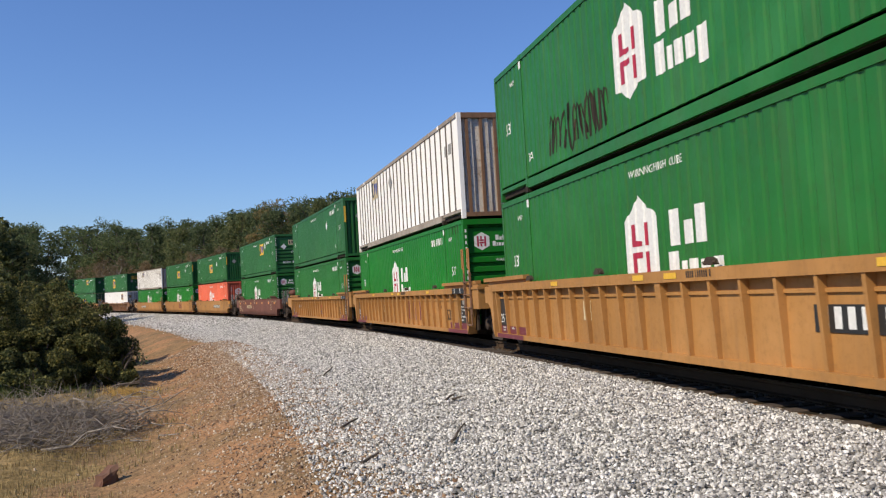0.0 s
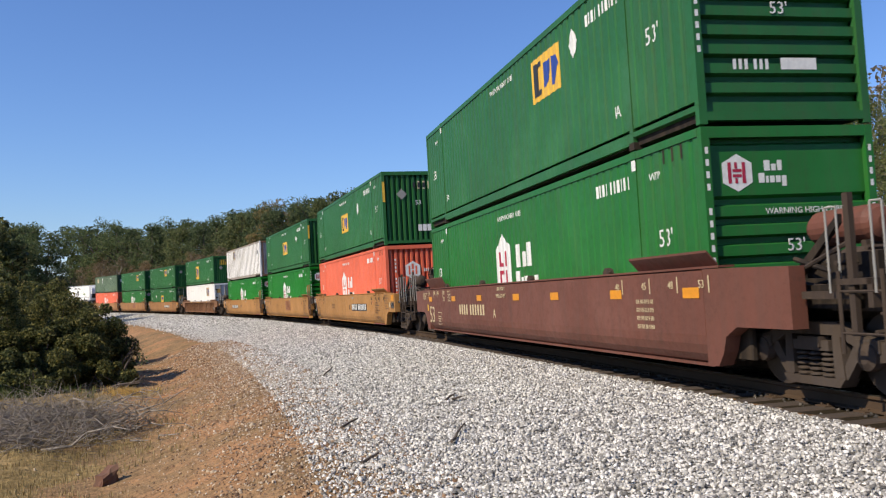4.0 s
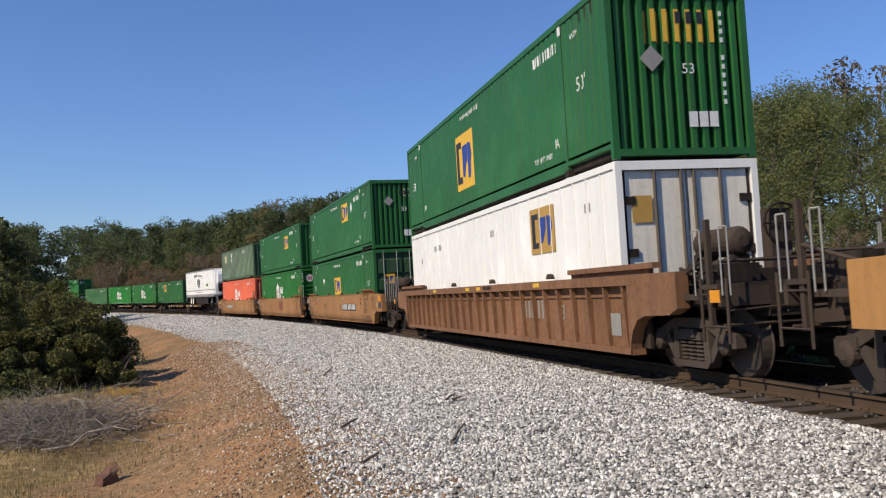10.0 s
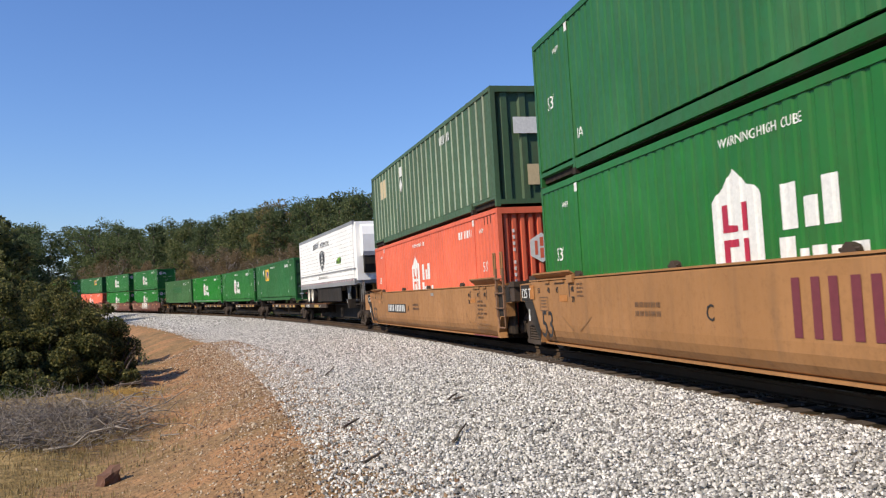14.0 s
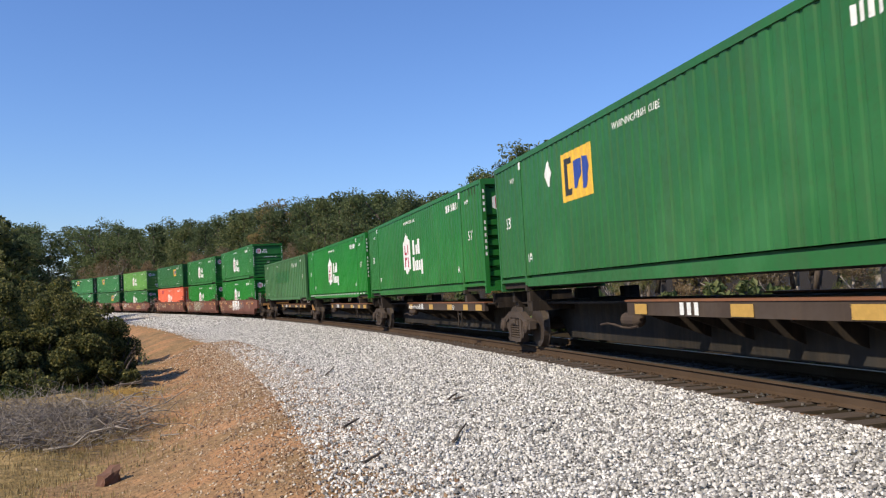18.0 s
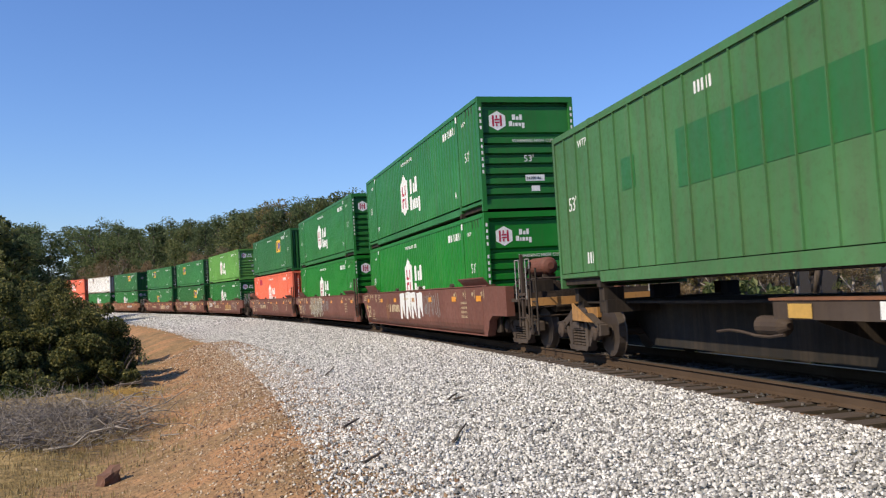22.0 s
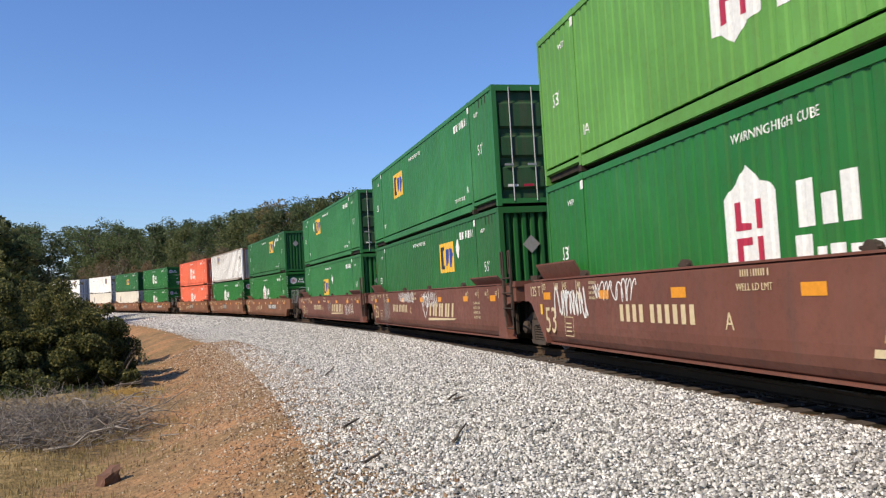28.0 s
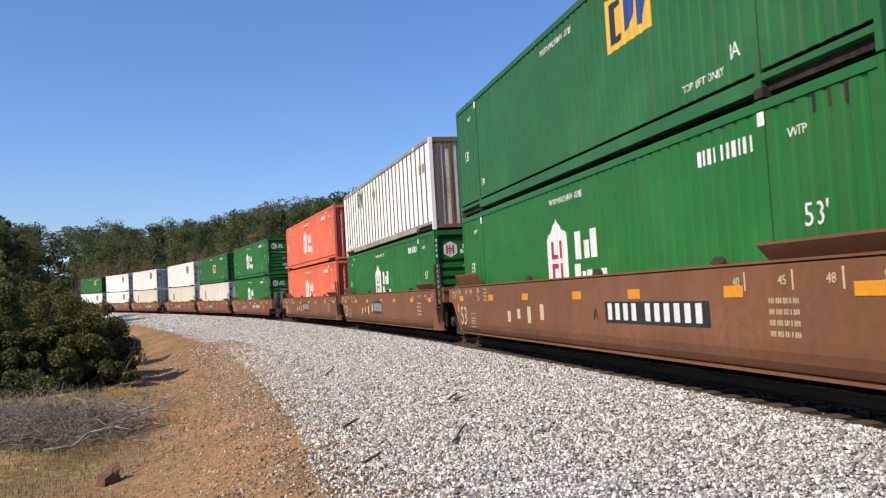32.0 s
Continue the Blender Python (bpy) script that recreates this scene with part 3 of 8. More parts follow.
def end_wall(root, mat, dark, style, wall_mat=None):
    x = 8.03
    if style == "ridges":
        def wall(bm):
            pts = [(x - 0.16, 0.16), (x - 0.01, 0.16), (x - 0.01, 0.30), (x - 0.11, 0.32)]
            for i in range(6):
                z = 0.40 + 0.26 * i
                pts += [(x - 0.11, z), (x - 0.01, z + 0.03), (x - 0.01, z + 0.16), (x - 0.11, z + 0.19)]
            pts += [(x - 0.11, 1.96), (x - 0.035, 2.00), (x - 0.035, 2.66), (x - 0.10, 2.70), (x - 0.10, 2.76), (x - 0.16, 2.76)]
            prism(bm, pts, -1.19, 1.19)
    elif style in ("corr", "posts"):
        n = 11 if style == "corr" else 5

        def wall(bm):
            pts = [(-1.18, x - 0.17)]
            for i in range(n):
                c = -1.18 + 2.36 * (i + 0.5) / n
                h = (0.78 if style == "corr" else 0.62) / n
                k = 0.125 if style == "corr" else 0.05
                pts += [(c - h, x - k), (c - h * 0.6, x - 0.004), (c + h * 0.6, x - 0.004), (c + h, x - k)]
            pts.append((1.18, x - 0.17))
            lo = [bm.verts.new((b, a, 0.16)) for a, b in pts]
            hi = [bm.verts.new((b, a, 2.76)) for a, b in pts]
            for i in range(len(pts)):
                j = (i + 1) % len(pts)
                bm.faces.new((lo[i], lo[j], hi[j], hi[i]))
            bm.faces.new(lo)
            bm.faces.new(hi)
    else:
        def wall(bm):
            box(bm, x - 0.16, x - 0.101, -1.18, 1.18, 0.14, 2.78)
    put("end_wall", cached(("end_wall", style), wall_mat or mat, wall), root)
    edge = END_RUST if wall_mat else mat
    if wall_mat:
        for i in range(6):
            c = -1.02 + 0.408 * i
            put("end_post", cached(("end_post", i), END_RUST, lambda bm: box(bm, x - 0.02, x + 0.03, c - 0.04, c + 0.04, 0.166, 2.758)), root, "rusty brown end post")
    put("end_sill", cached("end_sill", edge, lambda bm: box(bm, x - 0.1, x + 0.045, -1.19, 1.19, 0.05, 0.165)), root)
    put("end_header", cached("end_header", edge, lambda bm: box(bm, x - 0.1, x + 0.045, -1.19, 1.19, 2.76, 2.906)), root)
    put("rear_wall", cached("rear_wall", mat, lambda bm: box(bm, -8.05, -7.98, -1.19, 1.19, 0.0, 2.9)), root)
    if style == "rods":
        for side in (-1, 1):
            a, b = sorted((side * 0.02, side * 1.16))
            put("door", cached(("flat_door", side), CREAM, lambda bm: box(bm, x - 0.10, x - 0.02, a, b, 0.18, 2.74)), root)
            for k in (0.12, 0.60):
                put("lock_rod", cached(("dark_rod", side, k), POST_GREY, lambda bm: tube(bm, (x + 0.015, side * k, 0.1), (x + 0.015, side * k, 2.85), 0.03, 8)), root, "dark lock rod")
            put("door_seal", cached(("door_seal", side), FRAME_DARK, lambda bm: box(bm, x - 0.02, x - 0.008, side * 1.135 - 0.022, side * 1.135 + 0.022, 0.18, 2.74)), root)
            for z in (0.55, 1.35, 2.2):
                put("hinge", cached(("hinge", side, z), FRAME_DARK, lambda bm: box(bm, x - 0.02, x + 0.02, min(side * 0.96, side * 1.17), max(side * 0.96, side * 1.17), z, z + 0.13)), root, "dark hinge")
    elif style == "doors":
        for side in (-1, 1):
            def leaf(bm):
                """One leaf with three pressed pads."""
                a, b = sorted((side * 0.02, side * 1.16))
                box(bm, x - 0.10, x - 0.045, a, b, 0.18, 2.74)
                for z, d in ((0.67, 0.30), (1.42, 0.28), (2.18, 0.34)):
                    prism(bm, [(x - 0.055, z - d), (x + 0.022, z - d + 0.07), (x + 0.022, z + d - 0.07), (x - 0.055, z + d)], a + 0.05, b - 0.05)
            # the leaf's darker green includes shade as well as weathering
            put("door", cached(("door", side), EMP_DARK, leaf), root, "weathered green door, darkened for its shade")
            for k in (0.28, 0.86):
                put("lock_rod", cached(("lock_rod", side, k), ROD, lambda bm: tube(bm, (x + 0.05, side * k, 0.1), (x + 0.05, side * k, 2.85), 0.016, 8)), root)
                put("door_handle", cached(("door_handle", side, k), ALU, lambda bm: box(bm, x + 0.05, x + 0.075, side * k - 0.2, side * k + 0.02, 0.95, 1.0)), root)


def end_mark(name, key, mat, root, build, label=""):
    """A mark on the front end; built in (across, up), seen from the front with across to the viewer's right."""
    k = ("end_mark", key, mat.name)
    if k not in MESHES:
        bm = bmesh.new()
        build(bm)
        for v in bm.verts:
            v.co = Vector((8.042 - v.co.y * 1.0, v.co.x, v.co.z))
        me = bpy.data.meshes.new(name)
        bm.to_mesh(me)
        bm.free()
        me.materials.append(mat)
        MESHES[k] = me
    ob = put(name, MESHES[k], root, label)
    if name in ("number_mark", "number_column", "post_column", "end_wordmark", "notice"):
        tagged(ob, label, kind="stuff")
    return ob


def end_words(name, body, size, y, z, mat, root):
    k = ("end_words", body, size, y, z, mat.name)
    if k not in MESHES:
        me = text_mesh(body, size, mat).copy()
        me.transform(Matrix.Rotation(radians(90), 4, "Z"))
        me.transform(Matrix.Translation((8.030, y, z)))
        MESHES[k] = me
    return put(name, MESHES[k], root)


def comb(bm, blocks, lift=0.0):
    """A row of blocks (x0, x1, z0, z1) as one mark."""
    for x0, x1, z0, z1 in blocks:
        rect(bm, x0, x1, z0, z1, lift)


def house_logo(root, kind, red=None):
    """A white, pointed emblem with red bars and two rows of white blocks beside it."""
    lo = [(-1.36, 0.94), (-1.14, 0.92), (-1.02, 0.83), (-0.86, 0.74), (-0.70, 0.83), (-0.58, 0.92), (-0.26, 0.94)]
    hi = [(-0.26, 1.86), (-0.40, 1.97), (-0.58, 2.01), (-0.70, 2.13), (-0.83, 2.22), (-0.96, 2.13), (-1.08, 2.01), (-1.24, 1.95), (-1.36, 1.86)]
    mark("emblem", ("emblem",), INK_WHITE, root, kind, lambda bm: shape(bm, lo + hi), "white pointed emblem")
    mark("emblem_bar", ("emblem_bar", 0), red or INK_RED, root, kind, lambda bm: shape(bm, [(-1.12, 1.46), (-0.78, 1.46), (-0.78, 1.53), (-0.99, 1.55), (-0.99, 1.80), (-1.12, 1.80)], 0.004), "red angled bar")
    mark("emblem_bar", ("emblem_bar", 1), red or INK_RED, root, kind, lambda bm: rect(bm, -0.68, -0.56, 1.46, 1.80, 0.004), "red upright bar")
    mark("emblem_bar", ("emblem_bar", 2), red or INK_RED, root, kind, lambda bm: shape(bm, [(-1.12, 1.02), (-0.99, 1.02), (-0.99, 1.28), (-0.78, 1.28), (-0.78, 1.37), (-1.12, 1.37)], 0.004), "red angled bar")
    mark("emblem_bar", ("emblem_bar", 3), red or INK_RED, root, kind, lambda bm: rect(bm, -0.68, -0.56, 1.02, 1.37, 0.004), "red upright bar")
    mark("wordmark", ("wordmark", 0), INK_WHITE, root, kind, lambda bm: comb(bm, [(0.12, 0.40, 1.40, 1.90), (0.50, 0.74, 1.40, 1.72), (0.84, 1.08, 1.40, 1.90)]), "white blocks beside the emblem")
    mark("wordmark", ("wordmark", 1), INK_WHITE, root, kind, lambda bm: comb(bm, [(0.04, 0.33, 0.86, 1.32), (0.40, 0.54, 0.86, 1.18), (0.61, 0.85, 0.86, 1.20), (0.92, 1.16, 0.86, 1.18), (1.24, 1.48, 0.72, 1.20)]), "white blocks beside the emblem")


def square_logo(root, kind, x, z, w=1.55, h=0.86, ground=None):
    """A yellow panel with black and blue blocks."""
    g = ground or INK_YELLOW
    mark("logo_panel", ("logo_panel", x, z, w, h), g, root, kind, lambda bm: rect(bm, x, x + w, z, z + h), "yellow logo panel")
    mark("logo_bar", ("square_black", x, z, w, h), INK_BLACK, root, kind, lambda bm: shape(bm, [(x + 0.08 * w, z + 0.12 * h), (x + 0.34 * w, z + 0.12 * h), (x + 0.36 * w, z + 0.24 * h), (x + 0.22 * w, z + 0.24 * h), (x + 0.22 * w, z + 0.76 * h), (x + 0.36 * w, z + 0.76 * h), (x + 0.36 * w, z + 0.88 * h), (x + 0.08 * w, z + 0.88 * h)], 0.004), "black bracket")
    mark("logo_bar", ("square_blue", x, z, w, h), INK_BLUE, root, kind, lambda bm: shape(bm, [(x + 0.42 * w, z + 0.22 * h), (x + 0.52 * w, z + 0.22 * h), (x + 0.66 * w, z + 0.50 * h), (x + 0.68 * w, z + 0.78 * h), (x + 0.42 * w, z + 0.78 * h)], 0.004), "blue block")
    mark("logo_bar", ("square_last", x, z, w, h), INK_BLUE, root, kind, lambda bm: shape(bm, [(x + 0.72 * w, z + 0.16 * h), (x + 0.80 * w, z + 0.16 * h), (x + 0.93 * w, z + 0.56 * h), (x + 0.89 * w, z + 0.76 * h), (x + 0.72 * w, z + 0.80 * h)], 0.004), "blue block")


def placard(root, kind, x, z, r=0.27, mat=None):
    mark("placard", ("placard", x, z, r), mat or INK_WHITE, root, kind, lambda bm: shape(bm, [(x - r * 0.8, z), (x, z - r), (x + r * 0.8, z), (x, z + r)], 0.006), "diamond placard")


def side_writing(root, kind, oily=False):
    words("length_mark", "53'", 0.36, 6.72, 1.42, INK_WHITE, root, kind=kind)
    words("length_mark", "53'", 0.36, -7.40, 1.42, INK_WHITE, root, kind=kind)
    words("height_mark", "WARNING HIGH CUBE", 0.165, -1.10, 2.50, INK_WHITE, root, kind=kind)
    words("lift_mark", "WTP", 0.155, 6.55, 2.40, INK_WHITE, root, kind=kind)
    words("lift_mark", "WTP", 0.155, -6.9, 2.40, INK_WHITE, root, kind=kind)
    mark("number_mark", ("number_mark",), INK_WHITE, root, kind, lambda bm: bars(bm, 4.62, 2.37, 0.20, "ABCD 123456"), "white row of worn characters")
    for x in (-5.86, 5.52):
        words("size_code", "IA", 0.27, x, 0.60, INK_WHITE, root, kind=kind)
    for x in (-6.096, 6.096):
        mark("tag", ("tag", x), INK_WHITE, root, "flat", lambda bm: rect(bm, x - 0.07, x + 0.07, 2.62, 2.78), "white corner tag", y=1.297)
    mark("slot_row", "slot_row", FRAME_DARK, root, "flat", lambda bm: [rect(bm, x, x + 0.05, 2.58, 2.78) for x in (7.0, 7.25, 7.5)], "dark slots under the top rail", y=1.284)
    if oily:
        words("lift_note", "TOP LIFT ONLY", 0.15, 4.35, 0.46, INK_WHITE, root, kind=kind)


def panel_patch(root, kind, mat, x0, x1, z0, z1, label):
    mark("patch", ("patch", x0, x1, z0, z1), mat, root, kind, lambda bm: rect(bm, x0, x1, z0, z1), label)


def column(bm, y0, y1, z, step, n, lift):
    """A column of worn characters."""
    for i in range(n):
        if i != 4:
            rect(bm, y0, y1, z - i * step, z + 0.55 * step - i * step, lift)


def ridged_end_marks(root):
    end_mark("end_emblem", "end_emblem", INK_WHITE, root, lambda bm: shape(bm, [(-0.98, 2.17), (-0.76, 2.05), (-0.54, 2.17), (-0.54, 2.43), (-0.76, 2.55), (-0.98, 2.43)], -0.042), "white six-sided emblem")
    for a in (-0.90, -0.69):
        end_mark("end_bar", ("end_bar", a), INK_RED, root, lambda bm: rect(bm, a, a + 0.05, 2.16, 2.44, -0.038), "red upright bar")
    end_mark("end_bar", "end_bar_mid", INK_RED, root, lambda bm: (rect(bm, -0.83, -0.70, 2.31, 2.35, -0.038), rect(bm, -0.83, -0.70, 2.24, 2.28, -0.038), rect(bm, -0.80, -0.76, 2.36, 2.44, -0.038), rect(bm, -0.80, -0.76, 2.16, 2.23, -0.038)), "red cross bars")
    end_mark("end_wordmark", "end_wordmark", INK_WHITE, root, lambda bm: comb(bm, [(-0.36, -0.27, 2.32, 2.46), (-0.25, -0.18, 2.32, 2.41), (-0.16, -0.09, 2.32, 2.46), (-0.45, -0.36, 2.16, 2.29), (-0.34, -0.30, 2.16, 2.25), (-0.28, -0.21, 2.16, 2.25), (-0.19, -0.12, 2.16, 2.25), (-0.10, -0.03, 2.11, 2.25)], -0.042), "white logo blocks")
    end_words("height_mark", "WARNING HIGH CUBE", 0.115, -0.40, 1.74, INK_WHITE, root)
    end_words("length_mark", "53'", 0.24, -0.12, 1.24, INK_WHITE, root)
    end_mark("weight_plate", "weight_plate", INK_WHITE, root, lambda bm: (rect(bm, -0.1, 0.42, 0.74, 0.90, -0.018), rect(bm, 0.05, 0.28, 0.48, 0.62, -0.018)), "white weight plate")
    end_words("weight_mark", "24,000 lbs", 0.10, -0.08, 0.785, INK_BLACK, root)
    for y in (-1.235, 1.235):
        end_mark("post_column", ("post_column", y), INK_WHITE, root, lambda bm: column(bm, y - 0.024, y + 0.024, 2.55, 0.16, 11, 0.037), "white column of worn characters")


def corr_end_marks(root, band=False, plac=None, panel=True):
    if band:
        end_mark("end_panel", "end_band_back", INK_YELLOW, root, lambda bm: rect(bm, -0.62, 0.76, 1.95, 2.50, -0.130), "yellow band behind the ribs")
        for i in range(3, 9):
            c = -1.18 + 2.36 * (i + 0.5) / 11
            end_mark("end_panel", ("end_band", i), INK_YELLOW, root, lambda bm: rect(bm, c - 0.045, c + 0.045, 1.95, 2.50, 0.0), "yellow band on a rib")
    elif panel:
        end_mark("end_panel", "end_panel", INK_CREAM, root, lambda bm: [rect(bm, -1.18 + 2.36 * (i + 0.5) / 11 - 0.045, -1.18 + 2.36 * (i + 0.5) / 11 + 0.045, 2.20, 2.52, 0.0) for i in range(6, 9)], "pale logo panel on the ribs")
    end_mark("end_logo", ("end_dark", band), INK_BLACK, root, lambda bm: [rect(bm, -0.02 + 0.2 * i, 0.08 + 0.2 * i, 2.26, 2.46, 0.004) for i in range(3)], "dark logo blocks")
    end_words("length_mark", "53", 0.25, 0.05, 1.42 if band else 1.58, INK_WHITE, root)
    pz = 1.66 if band else 2.0
    end_mark("placard", ("end_placard", band), INK_GREY, root, lambda bm: shape(bm, [(-0.72, pz), (-0.50, pz - 0.22), (-0.28, pz), (-0.50, pz + 0.22)], 0.01), "weathered grey diamond placard")
    end_mark("weight_plate", "weight_plate_low", INK_WHITE, root, lambda bm: [rect(bm, 0.12 + 0.19 * i, 0.28 + 0.19 * i, 0.52, 0.78, 0.0) for i in range(3)], "white weight plate")
    end_mark("number_column", "end_number", INK_WHITE, root, lambda bm: column(bm, 0.79, 0.85, 2.40, 0.15, 11, 0.0), "white column of worn characters")


def door_marks(root, at):
    """A yellow logo square, length figures and notices on the pads of the doors."""
    y, z = at
    end_mark("end_panel", ("door_panel", at), INK_YELLOW, root, lambda bm: rect(bm, y, y + 0.46, z, z + 0.40, 0.012), "yellow logo square")
    end_mark("end_logo", ("door_logo", at), INK_BLACK, root, lambda bm: shape(bm, [(y + 0.05, z + 0.08), (y + 0.18, z + 0.08), (y + 0.18, z + 0.14), (y + 0.11, z + 0.14), (y + 0.11, z + 0.32), (y + 0.05, z + 0.32)], 0.016), "black bar")
    end_mark("end_logo", ("door_logo_blue", at), INK_BLUE, root, lambda bm: shape(bm, [(y + 0.22, z + 0.1), (y + 0.28, z + 0.1), (y + 0.40, z + 0.3), (y + 0.24, z + 0.32)], 0.016), "blue bar")
    end_words("length_mark", "53'", 0.24, -0.92, 1.36 if y < 0 else 2.24, INK_WHITE, root)
    end_mark("notice", "door_notice", INK_WHITE, root, lambda bm: (bars(bm, -0.62, 1.54, 0.075, "ABCDEF"), bars(bm, -0.58, 1.42, 0.075, "ABCD"), bars(bm, 0.62, 2.42, 0.07, "ABCDE"), bars(bm, 0.62, 2.30, 0.07, "ABCDE")), "white rows of characters")
    end_mark("grid_plate", "door_grid", INK_GREY, root, lambda bm: rect(bm, 0.93, 1.12, 1.42, 1.68, 0.012), "pale grid plate")
    for i, a in enumerate((-1.0, -0.6, 0.2, 0.75)):
        end_mark("safety_tape", ("door_tape", a), INK_RED if i % 2 else INK_WHITE, root, lambda bm: rect(bm, a, a + 0.26, 0.45, 0.51, 0.012), "reflective tape strip")


def container(name, label, mat, kind="fine", end="ridges", rib=None, logo=None, at=(2.45, 1.53), plac=None, band=False, oily=False, post=None, door_logo=(0.32, 1.36), end_mat=None):
    root = tagged(new(name), label, "container", "containers on the train")
    side_panels(root, mat, kind, rib)
    frame_parts(root, mat, FRAME_DARK, STAINED_RAIL if rib is POST_GREY else None)
    end_wall(root, mat, FRAME_DARK, end, end_mat)
    mk = kind if kind == "fine" else "flat"
    if logo == "house":
        house_logo(root, mk, ORANGE if mat is ORANGE else None)
    elif logo == "square":
        square_logo(root, mk, *at)
    if kind in ("fine",):
        side_writing(root, mk, oily=oily)
    if plac:
        placard(root, mk, *plac)
    if post:
        for y in (-1.24, 1.24):
            end_mark("post_tape", ("post_tape", y), INK_YELLOW, root, lambda bm: rect(bm, y - 0.05, y + 0.05, 1.7, 2.5, 0.044), "yellow post marking")
    if end == "ridges" and logo == "square":
        end_mark("end_panel", "ridged_panel", INK_CREAM, root, lambda bm: rect(bm, -0.28, 0.30, 2.12, 2.48, -0.042), "pale yellow logo panel")
        end_mark("end_logo", "ridged_logo", INK_BLACK, root, lambda bm: (rect(bm, -0.22, -0.12, 2.18, 2.42, -0.038), rect(bm, -0.04, 0.06, 2.20, 2.42, -0.038), rect(bm, 0.14, 0.22, 2.20, 2.42, -0.038)), "dark logo bars")
        end_mark("placard", "ridged_placard", INK_WHITE, root, lambda bm: shape(bm, [(-0.86, 1.98), (-0.64, 1.76), (-0.42, 1.98), (-0.64, 2.20)], -0.008), "white diamond placard")
        end_words("length_mark", "53'", 0.24, -0.12, 1.50, INK_WHITE, root)
        end_mark("weight_plate", "ridged_plate", INK_WHITE, root, lambda bm: rect(bm, 0.0, 0.55, 0.74, 0.90, -0.018), "white weight plate")
        end_mark("number_mark", "ridged_number", INK_WHITE, root, lambda bm: bars(bm, -0.72, 0.74, 0.14, "ABC DEF", lift=-0.018), "white row of worn characters")
        end_mark("post_column", "ridged_post", INK_WHITE, root, lambda bm: column(bm, -1.26, -1.21, 2.55, 0.16, 11, 0.037), "white column of worn characters")
    elif end == "ridges":
        ridged_end_marks(root)
    elif end == "corr" and mat is ORANGE:
        end_mark("end_emblem", "orange_emblem", INK_WHITE, root, lambda bm: shape(bm, [(-0.50, 1.72), (-0.20, 1.55), (0.10, 1.72), (0.10, 2.10), (-0.20, 2.27), (-0.50, 2.10)], 0.008), "white six-sided emblem")
        end_mark("end_bar", "orange_bars", ORANGE, root, lambda bm: (rect(bm, -0.38, -0.31, 1.74, 2.08, 0.012), rect(bm, -0.10, -0.03, 1.74, 2.08, 0.012), rect(bm, -0.25, -0.16, 1.66, 1.90, 0.012), rect(bm, -0.25, -0.16, 1.95, 2.16, 0.012)), "orange bars on the emblem")
        end_mark("end_wordmark", "orange_words", INK_WHITE, root, lambda bm: bars(bm, 0.25, 1.84, 0.13, "ABC DEFG"), "white wordmark")
        end_mark("number_mark", "orange_number", INK_WHITE, root, lambda bm: column(bm, -0.93, -0.87, 2.3, 0.15, 11, 0.0), "white column of worn characters")
        end_words("length_mark", "53'", 0.25, 0.0, 0.62, INK_WHITE, root)
    elif end == "corr":
        corr_end_marks(root, band)
    elif end == "doors":
        door_marks(root, door_logo)
    return root


# ---- the cars ----
MOVERS = []   # thing, s at the start, reach, offset in the car's space
SPINNERS = []  # wheelset, pose in the truck's space, s at the start of its car


